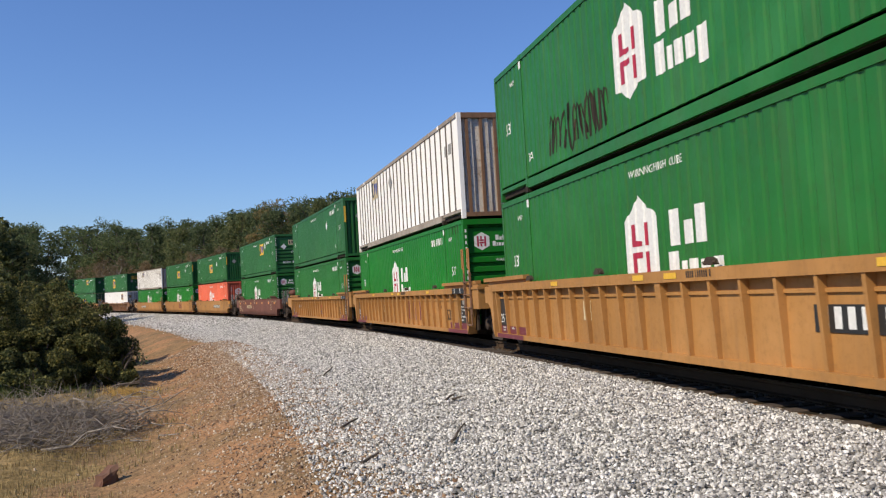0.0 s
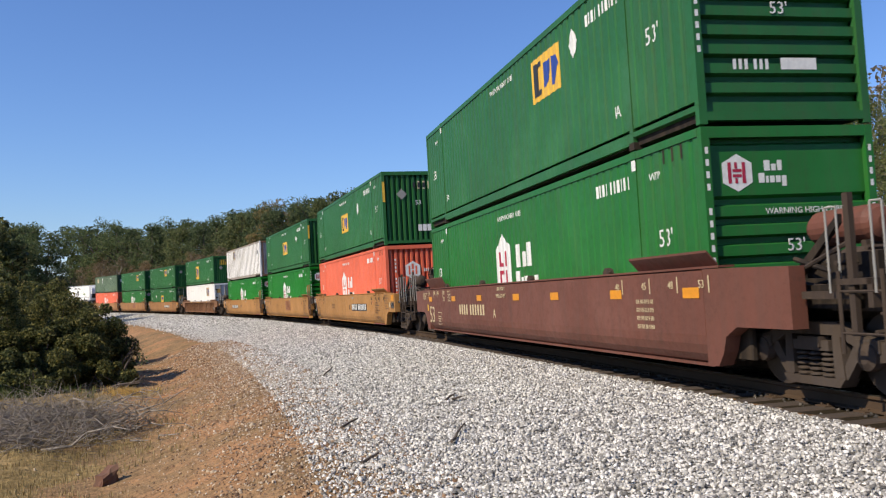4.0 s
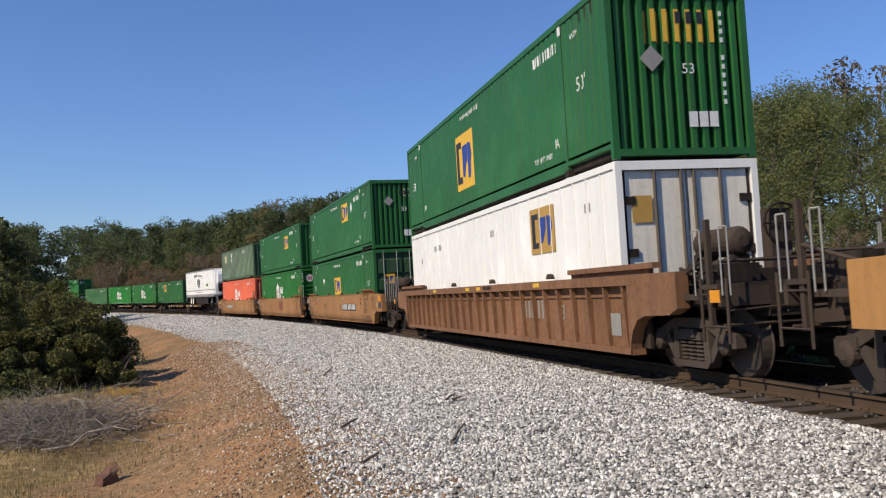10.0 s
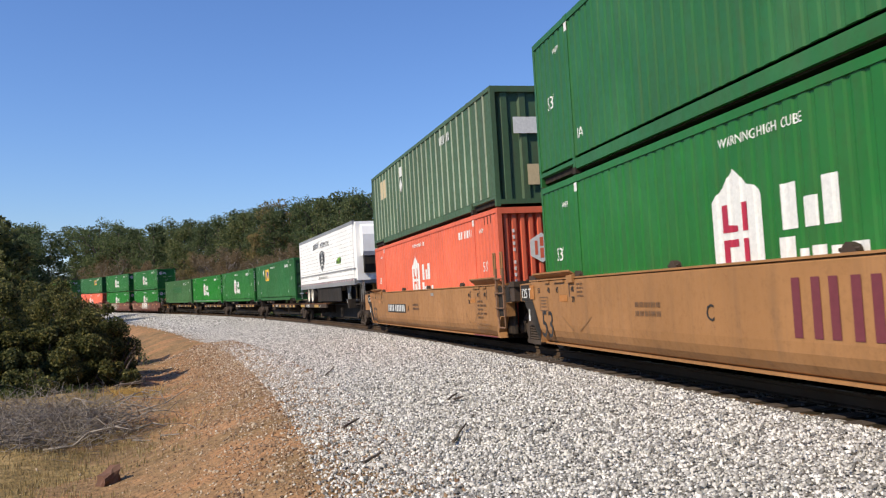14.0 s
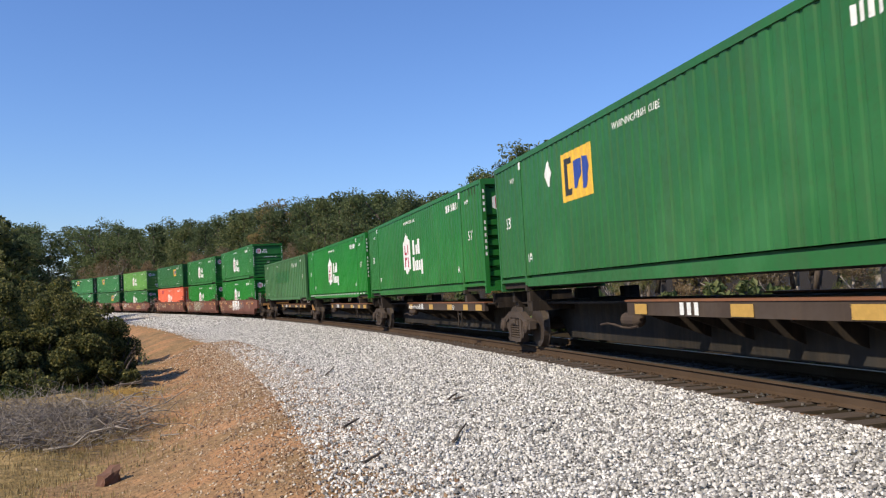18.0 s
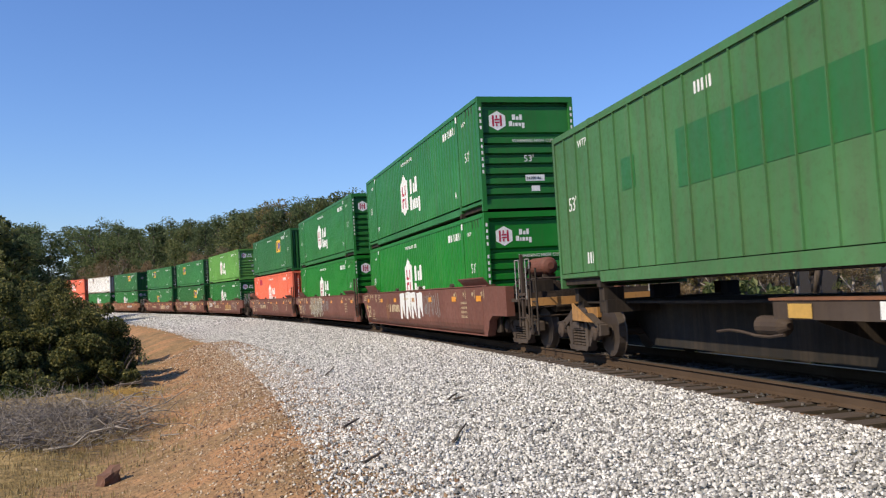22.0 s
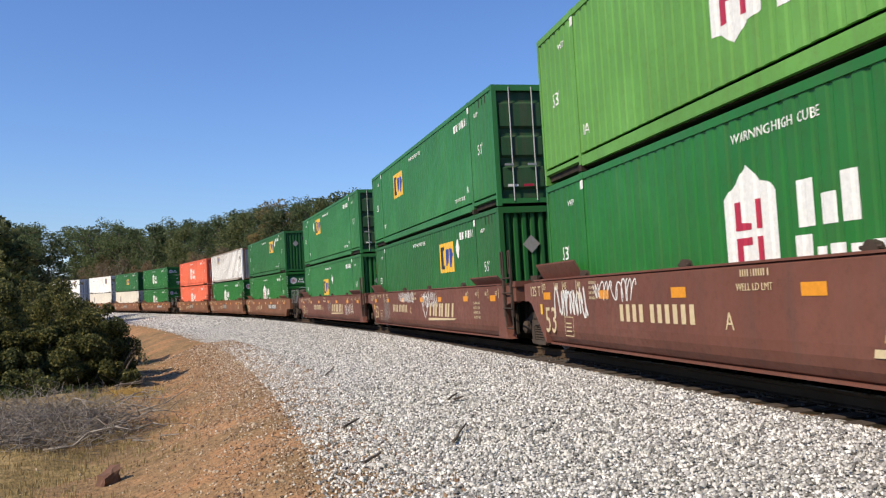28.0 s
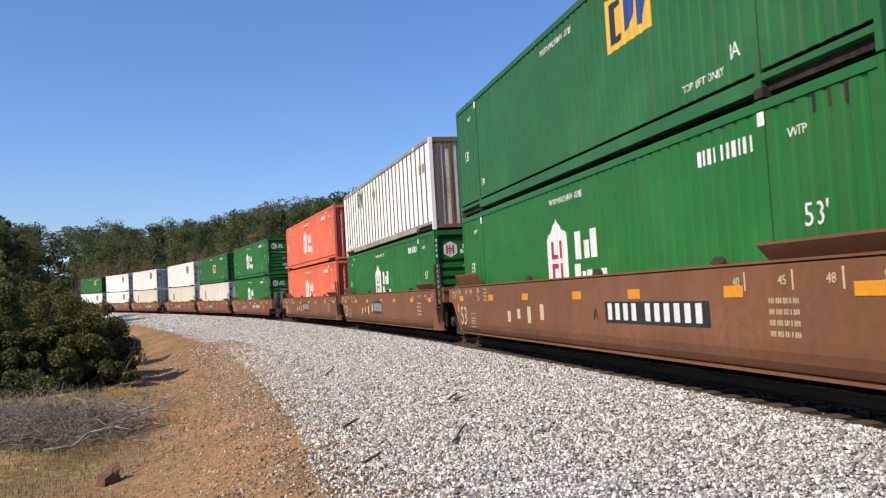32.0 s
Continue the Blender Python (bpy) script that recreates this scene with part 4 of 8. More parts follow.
def truck(car, x, s0, r=0.46):
    """A two-axle bogie under a car, with turning wheelsets."""
    base = put("truck", cached("truck", GEAR, lambda bm: (box(bm, -0.22, 0.22, -1.0, 1.0, 0.42, 0.62), box(bm, -0.3, 0.3, -0.25, 0.25, 0.6, 0.74))), car, "grimy cast steel bogie")
    base.location = (x, 0, 0)
    for side in (-1, 1):
        def casting(bm):
            y0, y1 = sorted((side * 0.95, side * 1.10))
            # top member, two legs, spring seat and the pedestals over the bearings
            prism(bm, [(-1.14, 0.42), (-1.14, 0.60), (-0.80, 0.66), (-0.42, 0.80), (0.42, 0.80), (0.80, 0.66), (1.14, 0.60), (1.14, 0.42), (0.98, 0.40), (0.74, 0.52),
                       (0.44, 0.66), (-0.44, 0.66), (-0.74, 0.52), (-0.98, 0.40)], y0, y1)
            for d in (-1, 1):
                prism(bm, [(d * 0.46, 0.66), (d * 0.34, 0.66), (d * 0.34, 0.22), (d * 0.40, 0.16), (d * 0.50, 0.20)], y0, y1)
                prism(bm, [(d * 0.78, 0.52), (d * 0.64, 0.56), (d * 0.46, 0.30), (d * 0.50, 0.17)], y0 + 0.02, y1 - 0.02)
                box(bm, d * 0.889 - 0.17, d * 0.889 + 0.17, y0 - 0.02, y1 + 0.02, 0.50, 0.63)
            prism(bm, [(-0.52, 0.20), (0.52, 0.20), (0.44, 0.11), (-0.44, 0.11)], y0 - 0.02, y1 + 0.02)
        put("side_frame", cached(("side_frame", side), DUSTY, casting), base)

        def springs(bm):
            for dx in (-0.21, 0.0, 0.21):
                for i in range(5):
                    z = 0.205 + i * 0.056
                    lathe(bm, [(0.066, z), (0.096, z + 0.012), (0.096, z + 0.028), (0.066, z + 0.040)], 9, "z", (dx, side * 1.03, 0))
        put("spring_nest", cached(("spring_nest", side), DUSTY, springs), base, "nest of coil springs")
        put("bolster_end", cached(("bolster_end", side), DUSTY, lambda bm: (box(bm, -0.30, 0.30, side * 1.03 - 0.09, side * 1.03 + 0.09, 0.49, 0.60), box(bm, -0.18, 0.18, side * 1.08 - 0.07, side * 1.08 + 0.07, 0.53, 0.64))), base)
        for ax in (-0.889, 0.889):
            put("bearing_cap", cached(("bearing_cap", side), GEAR, lambda bm: lathe(bm, [(0.13, side * 1.0), (0.15, side * 1.06), (0.14, side * 1.14), (0.07, side * 1.18)], 16)), base).location = (ax, 0, r)
    for ax in (-0.889, 0.889):
        def wheels(bm):
            for side in (-1, 1):
                lathe(bm, [(r - 0.02, side * 0.83), (r, side * 0.74), (r + 0.005, side * 0.715), (r + 0.028, side * 0.70), (r + 0.025, side * 0.69), (r - 0.06, side * 0.69)], 28)
                lathe(bm, [(r - 0.055, side * 0.825), (r - 0.08, side * 0.78), (0.16, side * 0.745), (0.15, side * 0.84), (0.08, side * 0.85)], 28)
            lathe(bm, [(0.085, -0.98), (0.085, 0.98)], 12)
            for side in (-1, 1):
                for i in range(3):
                    a = 2.094 * i
                    box(bm, -0.02, 0.02, -0.006, 0.006, 0.22, 0.33, Matrix.Translation((0, side * 0.80, 0)) @ Matrix.Rotation(a, 4, "Y"))
        ws = put("wheelset", cached("wheelset", TREAD, wheels), base)
        ws.location = (ax, 0, r)
        SPINNERS.append((ws, (ax, 0, r), s0 - x, r))
    return base


def ladder(car, x, y, z0, z1, mat, wide=0.42, along=True):
    """Two rails and rungs on a car's corner."""
    n = max(2, int((z1 - z0) / 0.36))

    def build(bm):
        for d in (-wide / 2, wide / 2):
            a = (x + d, y, z0) if along else (x, y + d, z0)
            b = (x + d, y, z1) if along else (x, y + d, z1)
            tube(bm, a, b, 0.022, 6)
        for i in range(n):
            z = z0 + (z1 - z0) * (i + 0.5) / n
            if along:
                tube(bm, (x - wide / 2, y, z), (x + wide / 2, y, z), 0.015, 6)
            else:
                tube(bm, (x, y - wide / 2, z), (x, y + wide / 2, z), 0.015, 6)
    put("ladder", cached(("ladder", x, y, z0, z1, along), mat, build), car, "steel ladder")


TOPZ, BOTZ, OUT = 1.46, 0.23, 1.50


def well_car(name, label, mat, style, front, rear, s0):
    """A low well car; front and rear are 'joint' (shared bogie) or 'coupler' (its own end)."""
    car = tagged(new(name), label, "rail car", "cars of the train")
    dark = FRAME_DARK
    brown = mat in (BROWN, RUST_BROWN)
    back = -8.03 + (0.35 if mat is BROWN and front == rear == "joint" else 0.0)
    for side in (-1, 1):
        if style == "ribbed":
            def wall(bm):
                prism(bm, [(side * 1.33, 0.30), (side * 1.33, 1.36), (side * 1.37, 1.36), (side * 1.37, 0.30)], -8.62, 8.62, "x")
            put("side_wall", cached(("ribbed_wall", side), mat, wall), car)

            def chord(bm):
                a, b = sorted((side * 1.31, side * 1.50))
                box(bm, -8.9, 8.9, a, b, 1.30, TOPZ)
                box(bm, -8.62, 8.62, min(side * 1.37, side * 1.40), max(side * 1.37, side * 1.40), 1.12, 1.16)
            put("top_chord", cached(("top_chord", side), mat, chord), car)

            def sill(bm):
                a, b = sorted((side * 1.24, side * 1.45))
                box(bm, -8.62, 8.62, a, b, BOTZ, 0.33)
            put("bottom_sill", cached(("bottom_sill", side), mat, sill), car)
            def rib(bm, i):
                x, wide = -8.4 + 16.8 * i / 24, 0.085 if i == 12 else 0.028
                v = [bm.verts.new(q) for q in ((x - wide, side * 1.36, 0.26), (x + wide, side * 1.36, 0.26), (x + wide, side * 1.36, 1.31), (x - wide, side * 1.36, 1.31),
                                               (x - wide, side * 1.43, 0.26), (x + wide, side * 1.43, 0.26), (x + wide, side * 1.485, 1.31), (x - wide, side * 1.485, 1.31))]
                for f in ((0, 1, 2, 3), (4, 7, 6, 5), (0, 4, 5, 1), (1, 5, 6, 2), (2, 6, 7, 3), (3, 7, 4, 0)):
                    bm.faces.new([v[q] for q in f])
            if side < 0:
                for i in range(25):
                    put("rib", cached(("well_rib", i), mat, lambda bm: rib(bm, i)), car)
            else:
                tagged(put("rib", cached("well_ribs", mat, lambda bm: [rib(bm, i) for i in range(25)]), car), "row of ribs on the far side", kind="stuff")
        else:
            def wall(bm):
                o = [(1.30, TOPZ), (1.46, TOPZ), (1.50, TOPZ - 0.03), (1.50, 0.62), (1.49, 0.50), (1.45, 0.38), (1.38, 0.28), (1.28, BOTZ), (1.10, BOTZ),
                     (1.10, 0.27), (1.26, 0.27), (1.36, 0.34), (1.42, 0.46), (1.44, 0.62), (1.44, 1.38), (1.30, 1.38)]
                prism(bm, [(side * y, z) for y, z in o], back, 8.20, "x")
            put("side_wall", cached(("smooth_wall", side, back), mat, wall), car)
            put("top_chord", cached(("smooth_chord", side), mat, lambda bm: box(bm, -8.60, 8.60, min(side * 1.28, side * 1.506), max(side * 1.28, side * 1.506), TOPZ + 0.002, TOPZ + 0.03)), car)
            put("bottom_lip", cached(("bottom_lip", side, back), mat, lambda bm: box(bm, back, 8.20, min(side * 1.30, side * 1.40), max(side * 1.30, side * 1.40), 0.215, 0.25)), car)
        # flared guides at both ends of the well
        for e in (-1, 1):
            def flare(bm):
                a, b = sorted((e * 6.15, e * 8.36))
                up = (0.20 if e > 0 else 0.30) if brown else (0.17 if e > 0 else 0.13)
                v = [(a, side * 1.36, TOPZ + 0.03), (b, side * 1.36, TOPZ + 0.03), (b, side * 1.51, TOPZ + up), (a, side * 1.51, TOPZ + up)]
                lo = [bm.verts.new(q) for q in v]
                hi = [bm.verts.new((q[0], q[1], q[2] + 0.03)) for q in v]
                bm.faces.new(lo)
                bm.faces.new(hi[::-1])
                for i in range(4):
                    bm.faces.new((lo[i], lo[(i + 1) % 4], hi[(i + 1) % 4], hi[i]))
            if style != "ribbed":
                put("guide_flare", cached(("guide_flare", side, e, brown), mat, flare), car)
            else:
                put("guide_beam", cached(("guide_beam", side, e), mat, lambda bm: (box(bm, *sorted((e * 6.2, e * 9.45)), min(side * 1.33, side * 1.47), max(side * 1.33, side * 1.47), TOPZ + 0.075, TOPZ + 0.16), box(bm, *sorted((e * 6.2, e * 9.2)), min(side * 1.33, side * 1.40), max(side * 1.33, side * 1.40), TOPZ, TOPZ + 0.075))), car)
        for x in (-5.9, -2.2, 1.4, 5.2):
            put("guide_block", cached(("guide_block", side, x), GEAR, lambda bm: (prism(bm, [(x - 0.11, TOPZ + 0.028), (x + 0.11, TOPZ + 0.028), (x + 0.07, TOPZ + 0.10), (x - 0.02, TOPZ + 0.13), (x - 0.07, TOPZ + 0.10)], side * 1.42 - 0.05, side * 1.42 + 0.05), tube(bm, (x - 0.15, side * 1.44, TOPZ + 0.06), (x + 0.15, side * 1.44, TOPZ + 0.06), 0.022, 6))), car, "worn steel latch")
    put("well_floor", cached("well_floor", dark, lambda bm: box(bm, -8.6, 8.6, -1.22, 1.22, 0.30, 0.34)), car)
    tagged(put("underframe", cached("underframe", dark, lambda bm: [box(bm, x - 0.2, x + 0.2, -1.24, 1.24, 0.20, 0.30) for x in (-8.0, -6.0, -3.0, 0.0, 3.0, 6.0, 8.0)]), car), "dark beams under the well", kind="stuff")
    for e, what in ((1, front), (-1, rear)):
        far = 9.72 if what == "joint" else 11.15

        def bulkhead(bm):
            a, b = sorted((e * 8.5, e * 8.9))
            box(bm, a, b, -1.05, 1.05, 0.36, 1.40)
            for y in (-1.27, 1.22):
                box(bm, *sorted((e * 7.9, e * 8.86)), y, y + 0.05, 0.33, 1.40)
        # dark instead of car paint: grime, plus the shade between cars painted in
        put("bulkhead", cached(("bulkhead", e), dark, bulkhead), car)
        for side in (-1, 1):
            reach_x = 9.30 if what == "joint" else 10.15
            y0, y1 = sorted((side * 1.30, side * 1.496))
            if style == "ribbed" and what == "joint":
                arm = [(e * 8.6, 0.235), (e * 8.72, 0.42), (e * 8.84, 0.88), (e * 9.05, 1.02), (e * reach_x, 1.03), (e * reach_x, 1.42), (e * 8.6, 1.42)]
            elif style == "ribbed":
                arm = [(e * 8.6, 0.235), (e * 8.64, 0.42), (e * 8.74, 0.62), (e * 8.90, 0.77), (e * 9.15, 0.84), (e * 9.88, 0.86), (e * 10.12, 0.95), (e * 10.12, 1.46), (e * 8.6, 1.46)]
            elif e == 1 and what == "coupler":
                arm = [(8.20, 0.235), (8.45, 0.25), (8.58, 0.42), (8.66, 0.62), (8.90, 0.74), (9.97, 0.74), (9.97, 1.42), (8.20, 1.459)]
            elif e == 1 and brown:
                arm = [(8.20, 0.235), (8.94, 0.235), (8.80, 0.34), (8.73, 0.50), (8.78, 0.85), (8.90, 1.02), (reach_x, 1.05), (reach_x, 1.42), (8.20, 1.459)]
            elif e == 1:
                arm = [(8.20, 0.235), (8.42, 0.235), (8.30, 0.36), (8.40, 0.60), (8.52, 0.72), (8.95, 0.74), (8.97, 1.05), (reach_x, 1.05), (reach_x, 1.42), (8.20, 1.459)]
            elif what == "coupler":
                arm = [(back, 0.235), (back - 0.36, 0.26), (back - 0.5, 0.5), (back - 0.62, 0.70), (back - 0.85, 0.76), (-9.95, 0.76), (-9.95, 1.42), (back, 1.459)]
            else:
                arm = [(back, 0.235), (back - 0.86, 1.02), (-9.10, 1.06), (-reach_x, 1.06), (-reach_x, 1.42), (back, 1.459)]
            put("end_sill", cached(("end_arm", e, side, what, style, back, brown), mat, lambda bm: prism(bm, arm, y0, y1)), car)
            if e == 1 and what == "joint":
                x0, x1, z0 = (9.27, 9.72, 0.90) if style == "ribbed" else (9.26, 9.56, 1.08)
                put("end_casting", cached(("end_casting", side, style, brown), mat if brown or style == "ribbed" else GEAR, lambda bm: (box(bm, x0, x1, min(side * 1.12, side * 1.505), max(side * 1.12, side * 1.505), z0, 1.52), box(bm, x0 - 0.05, x1 + 0.05, min(side * 1.10, side * 1.53), max(side * 1.10, side * 1.53), 1.40, 1.455))), car, "cast corner block")

        def platform(bm):
            a, b = sorted((e * 8.9, e * far))
            box(bm, a, b, -0.75, 0.75, 0.82, 1.22)
            box(bm, a, b, -1.1, 1.1, 1.22, 1.27)
            box(bm, *sorted((e * 8.9, e * 9.3)), -0.98, 0.98, 0.8, 1.25)
        put("end_platform", cached(("end_platform", e, what), dark, platform), car, "dark end platform over the bogie")
        put("end_pin", cached(("end_pin", e, what), dark, lambda bm: lathe(bm, [(0.34, 0.70), (0.34, 0.84)], 18, "z", (e * 9.7, 0, 0))), car)
        if what == "coupler":
            def drawbar(bm):
                box(bm, *sorted((e * 11.0, e * 11.62)), -0.13, 0.13, 0.70, 0.96)
                box(bm, *sorted((e * 11.5, e * 11.82)), -0.21, 0.21, 0.66, 1.0)
            put("coupler", cached(("coupler", e), GEAR, drawbar), car, "knuckle coupler")
            put("crossover", cached(("crossover", e), GEAR, lambda bm: (box(bm, *sorted((e * 10.7, e * 11.15)), -1.45, 1.45, 1.2, 1.26), box(bm, *sorted((e * 11.08, e * 11.15)), -1.45, 1.45, 0.98, 1.26))), car)
            for side in (-1, 1):
                ladder(car, e * 10.98, side * 1.44, 0.52, 1.34, GEAR, 0.60)
                put("corner_post", cached(("corner_post", e, side), GEAR, lambda bm: (box(bm, *sorted((e * 10.80, e * 10.88)), side * 1.40 - 0.03, side * 1.40 + 0.03, 0.70, 2.10), box(bm, *sorted((e * 10.0, e * 10.85)), side * 1.36 - 0.02, side * 1.36 + 0.02, 1.06, 1.14), tube(bm, (e * 10.0, side * 1.30, 1.40), (e * 10.82, side * 1.40, 1.62), 0.025, 6))), car, "grimy corner post")
                for x in (10.56, 11.20):
                    put("handrail", cached(("handrail", e, side, x), INK_GREY, lambda bm: (tube(bm, (e * x, side * 1.45, 1.12), (e * x, side * 1.45, 1.98), 0.012, 6), tube(bm, (e * x, side * 1.45, 1.98), (e * x + 0.10, side * 1.40, 1.98), 0.012, 6), tube(bm, (e * x + 0.10, side * 1.40, 1.98), (e * x + 0.10, side * 1.40, 1.12), 0.012, 6))), car, "pale steel handrail")
            put("crossbar_frame", cached(("crossbar_frame", e), GEAR, lambda bm: [tube(bm, (e * x, -1.4, z), (e * x, 1.4, z), 0.028, 6) for x, z in ((10.6, 1.42), (11.05, 1.55), (11.1, 0.74))] + [box(bm, *sorted((e * 10.1, e * 10.9)), y, y + 0.05, 0.92, 1.10) for y in (-1.1, -0.6, 0.5, 1.05)]), car, "cross bars and brackets")
            if style == "ribbed":
                put("yellow_patch", cached(("yellow_patch", e), INK_ORANGE, lambda bm: box(bm, *sorted((e * 10.90, e * 11.13)), -1.456, -1.452, 1.03, 1.19)), car, "amber end reflector")
            put("air_reservoir", cached(("air_reservoir", e), BROWN if mat is BROWN else GEAR, lambda bm: lathe(bm, [(0.08, -0.56), (0.17, -0.52), (0.21, -0.44), (0.21, 0.44), (0.17, 0.52), (0.08, 0.56)], 20, "x", (e * 9.65, -0.45, 1.84))), car, "brake air tank")
            # brake rods, with dark boxes added to blacken the gap between cars
            put("brake_rigging", cached(("brake_rigging", e), FRAME_DARK, lambda bm: (box(bm, *sorted((e * 9.4, e * 10.7)), -0.85, 0.85, 1.27, 1.44), box(bm, *sorted((e * 10.2, e * 10.9)), -1.15, -0.7, 1.14, 1.52), box(bm, *sorted((e * 9.2, e * 10.6)), -1.2, 1.2, 0.95, 1.20), [tube(bm, (e * 9.4, -1.0 + 0.22 * k, 1.5), (e * (10.8 - 0.1 * k), -1.15 + 0.2 * k, 1.18 + 0.07 * k), 0.03, 6) for k in range(5)])), car, "brake rods over added dark filler boxes")
            put("tank_stand", cached(("tank_stand", e), GEAR, lambda bm: [box(bm, e * q - 0.04, e * q + 0.04, -0.60, -0.30, 1.25, 1.66) for q in (9.25, 10.05)]), car)
            if e == 1:
                put("brake_wheel", cached("brake_wheel", dark, lambda bm: [tube(bm, (10.45, 0.28 * math.cos(i * 0.5236), 2.05 + 0.28 * math.sin(i * 0.5236)), (10.45, 0.28 * math.cos((i + 1) * 0.5236), 2.05 + 0.28 * math.sin((i + 1) * 0.5236)), 0.018, 6) for i in range(12)]
                    + [tube(bm, (10.45, 0, 2.05), (10.45, 0.28 * math.cos(i * 1.5708), 2.05 + 0.28 * math.sin(i * 1.5708)), 0.014, 6) for i in range(4)]), car, "hand brake wheel")
                put("brake_stand", cached("brake_stand", GEAR, lambda bm: box(bm, 10.2, 10.42, -0.16, 0.16, 1.25, 2.25)), car)
            put("uncoupling_lever", cached(("uncoupling_lever", e), GEAR, lambda bm: (tube(bm, (e * 11.18, -1.4, 0.92), (e * 11.18, 0.1, 0.98), 0.016, 6))), car)
            put("brake_cylinder", cached(("brake_cylinder", e), GEAR, lambda bm: lathe(bm, [(0.06, 0.0), (0.15, 0.05), (0.15, 0.42), (0.05, 0.5)], 14, "x", (e * 10.2 - 0.25, -0.75, 1.44))), car)
            put("pipe_run", cached(("pipe_run", e), GEAR, lambda bm: tube(bm, (e * 8.9, -1.12, 1.3), (e * 11.0, -1.12, 1.08), 0.028, 6)), car)
            put("end_brace", cached(("end_brace", e), dark, lambda bm: prism(bm, [(e * 9.3, 1.27), (e * 9.38, 1.27), (e * 10.1, 1.85), (e * 10.1, 1.95), (e * 9.3, 1.35)], -0.95, -0.89)), car)
            for i in range(3):
                put("brake_hose", cached(("brake_hose", e, i), BLACK, lambda bm: [tube(bm, (e * (10.9 + 0.1 * k), 0.3 + 0.1 * i, 0.8 - 0.34 * math.sin(k * 0.63)), (e * (11.0 + 0.1 * k), 0.3 + 0.1 * i, 0.8 - 0.34 * math.sin((k + 1) * 0.63)), 0.025, 6) for k in range(5)]), car)
        elif e == 1:
            at = 8.92 if style == "ribbed" else (9.10 if brown else 8.66)
            top = 2.45 if style == "ribbed" else 2.20
            for y in (-1.53, 1.53):
                a, b = at - 0.25, at + 0.25

                def steps_and_rails(bm):
                    for q in (a, b):
                        box(bm, q - 0.035, q + 0.035, y - 0.022, y + 0.022, 0.74, 1.84)
                        box(bm, q - 0.05, q + 0.05, y - 0.03, y + 0.03, 1.40, 1.46)
                    for z in (0.93, 1.27, 1.60):
                        tube(bm, (a - 0.04, y - 0.03, z), (b + 0.04, y - 0.03, z), 0.018, 6)
                    tube(bm, (a, y, 0.76), (a + 0.07, y, 0.48), 0.02, 6)
                    tube(bm, (b, y, 0.76), (b, y, 0.48), 0.02, 6)
                    tube(bm, (a + 0.07, y, 0.48), (b, y, 0.48), 0.02, 6)
                put("ladder", cached(("side_ladder", at, y), END_RUST if not brown else GEAR, steps_and_rails), car, "worn steel side ladder")
                for q in (a, b):
                    put("grab_iron", cached(("tall_grab", q, y, top), mat if not brown else GEAR, lambda bm: (tube(bm, (q, y, 1.80), (q, y, top), 0.024, 6), tube(bm, (q, y, top), (q - 0.13, y, top), 0.020, 6), tube(bm, (q - 0.13, y, top), (q - 0.13, y, top - 0.5), 0.018, 6), tube(bm, (q - 0.13, y, top - 0.5), (q, y, top - 0.5), 0.016, 6))), car)
            put("hose_bundle", cached("hose_bundle", BLACK, lambda bm: [tube(bm, (9.0 + 0.16 * k, -0.5 - 0.16 * i, 1.52 + 0.10 * math.sin(k * 0.9 + i)), (9.16 + 0.16 * k, -0.5 - 0.16 * i, 1.52 + 0.10 * math.sin((k + 1) * 0.9 + i)), 0.028, 6) for i in range(4) for k in range(7)]), car, "bundle of black brake hoses")
            put("air_hose", cached("air_hose", BLACK, lambda bm: tube(bm, (8.9, -1.0, 1.42), (10.0, -0.95, 1.5), 0.05, 8)), car)
            put("valve_box", cached("valve_box", GEAR, lambda bm: box(bm, 9.3, 9.7, -1.05, -0.6, 1.34, 1.62)), car)
            put("slack_adjuster", cached("slack_adjuster", GEAR, lambda bm: tube(bm, (9.0, -1.15, 1.30), (10.3, -1.15, 1.22), 0.045, 8)), car)
            put("walkway", cached("walkway", dark, lambda bm: box(bm, 9.2, 9.9, -0.9, 0.9, 1.30, 1.34)), car)
            for y in (-0.7, 0.7):
                put("brake_pipe", cached(("brake_pipe", y), BLACK, lambda bm: tube(bm, (8.9, y, 1.3), (10.2, y * 0.8, 1.36), 0.03, 6)), car)
        if what == "coupler" or e == -1:
            truck(car, e * 9.72, s0)
    return car


def plate_row(car, flat, x0, x1, z0, z1, y):
    flat("number_plate", ("plate", x0, z0), INK_BLACK, lambda bm: rect(bm, x0, x1, z0, z1), "black number plate", y)
    size = (z1 - z0) * 0.78
    flat("number_mark", ("plate_row", x0, z0), INK_WHITE, lambda bm: bars(bm, x0 + 0.12, z0 + (z1 - z0) * 0.14, size, "ABCD 234567", (x1 - x0 - 0.24) / (size * 6.4)), "white row of characters", y + 0.004)


def big_marks(flat, x, z, size, mat, label, n=3, pitch=0.78, lean=0.0):
    """A company's large mark as plain leaning bars, two for each sign."""
    for i in range(n):
        def slab(bm):
            a, b = x + i * size * pitch, x + i * size * pitch + size * (pitch - 0.22)
            c = (b - a) * 0.30
            for p, q, lo, hi in ((a, a + c, 0.0, 1.0), (b - c, b, 0.0, 1.0)):
                shape(bm, [(p + lean * lo, z + size * lo), (q + lean * lo, z + size * lo), (q + lean * hi, z + size * hi), (p + lean * hi, z + size * hi)])
        flat("logo_slab", ("slab", x, z, i, n), mat, slab, label)


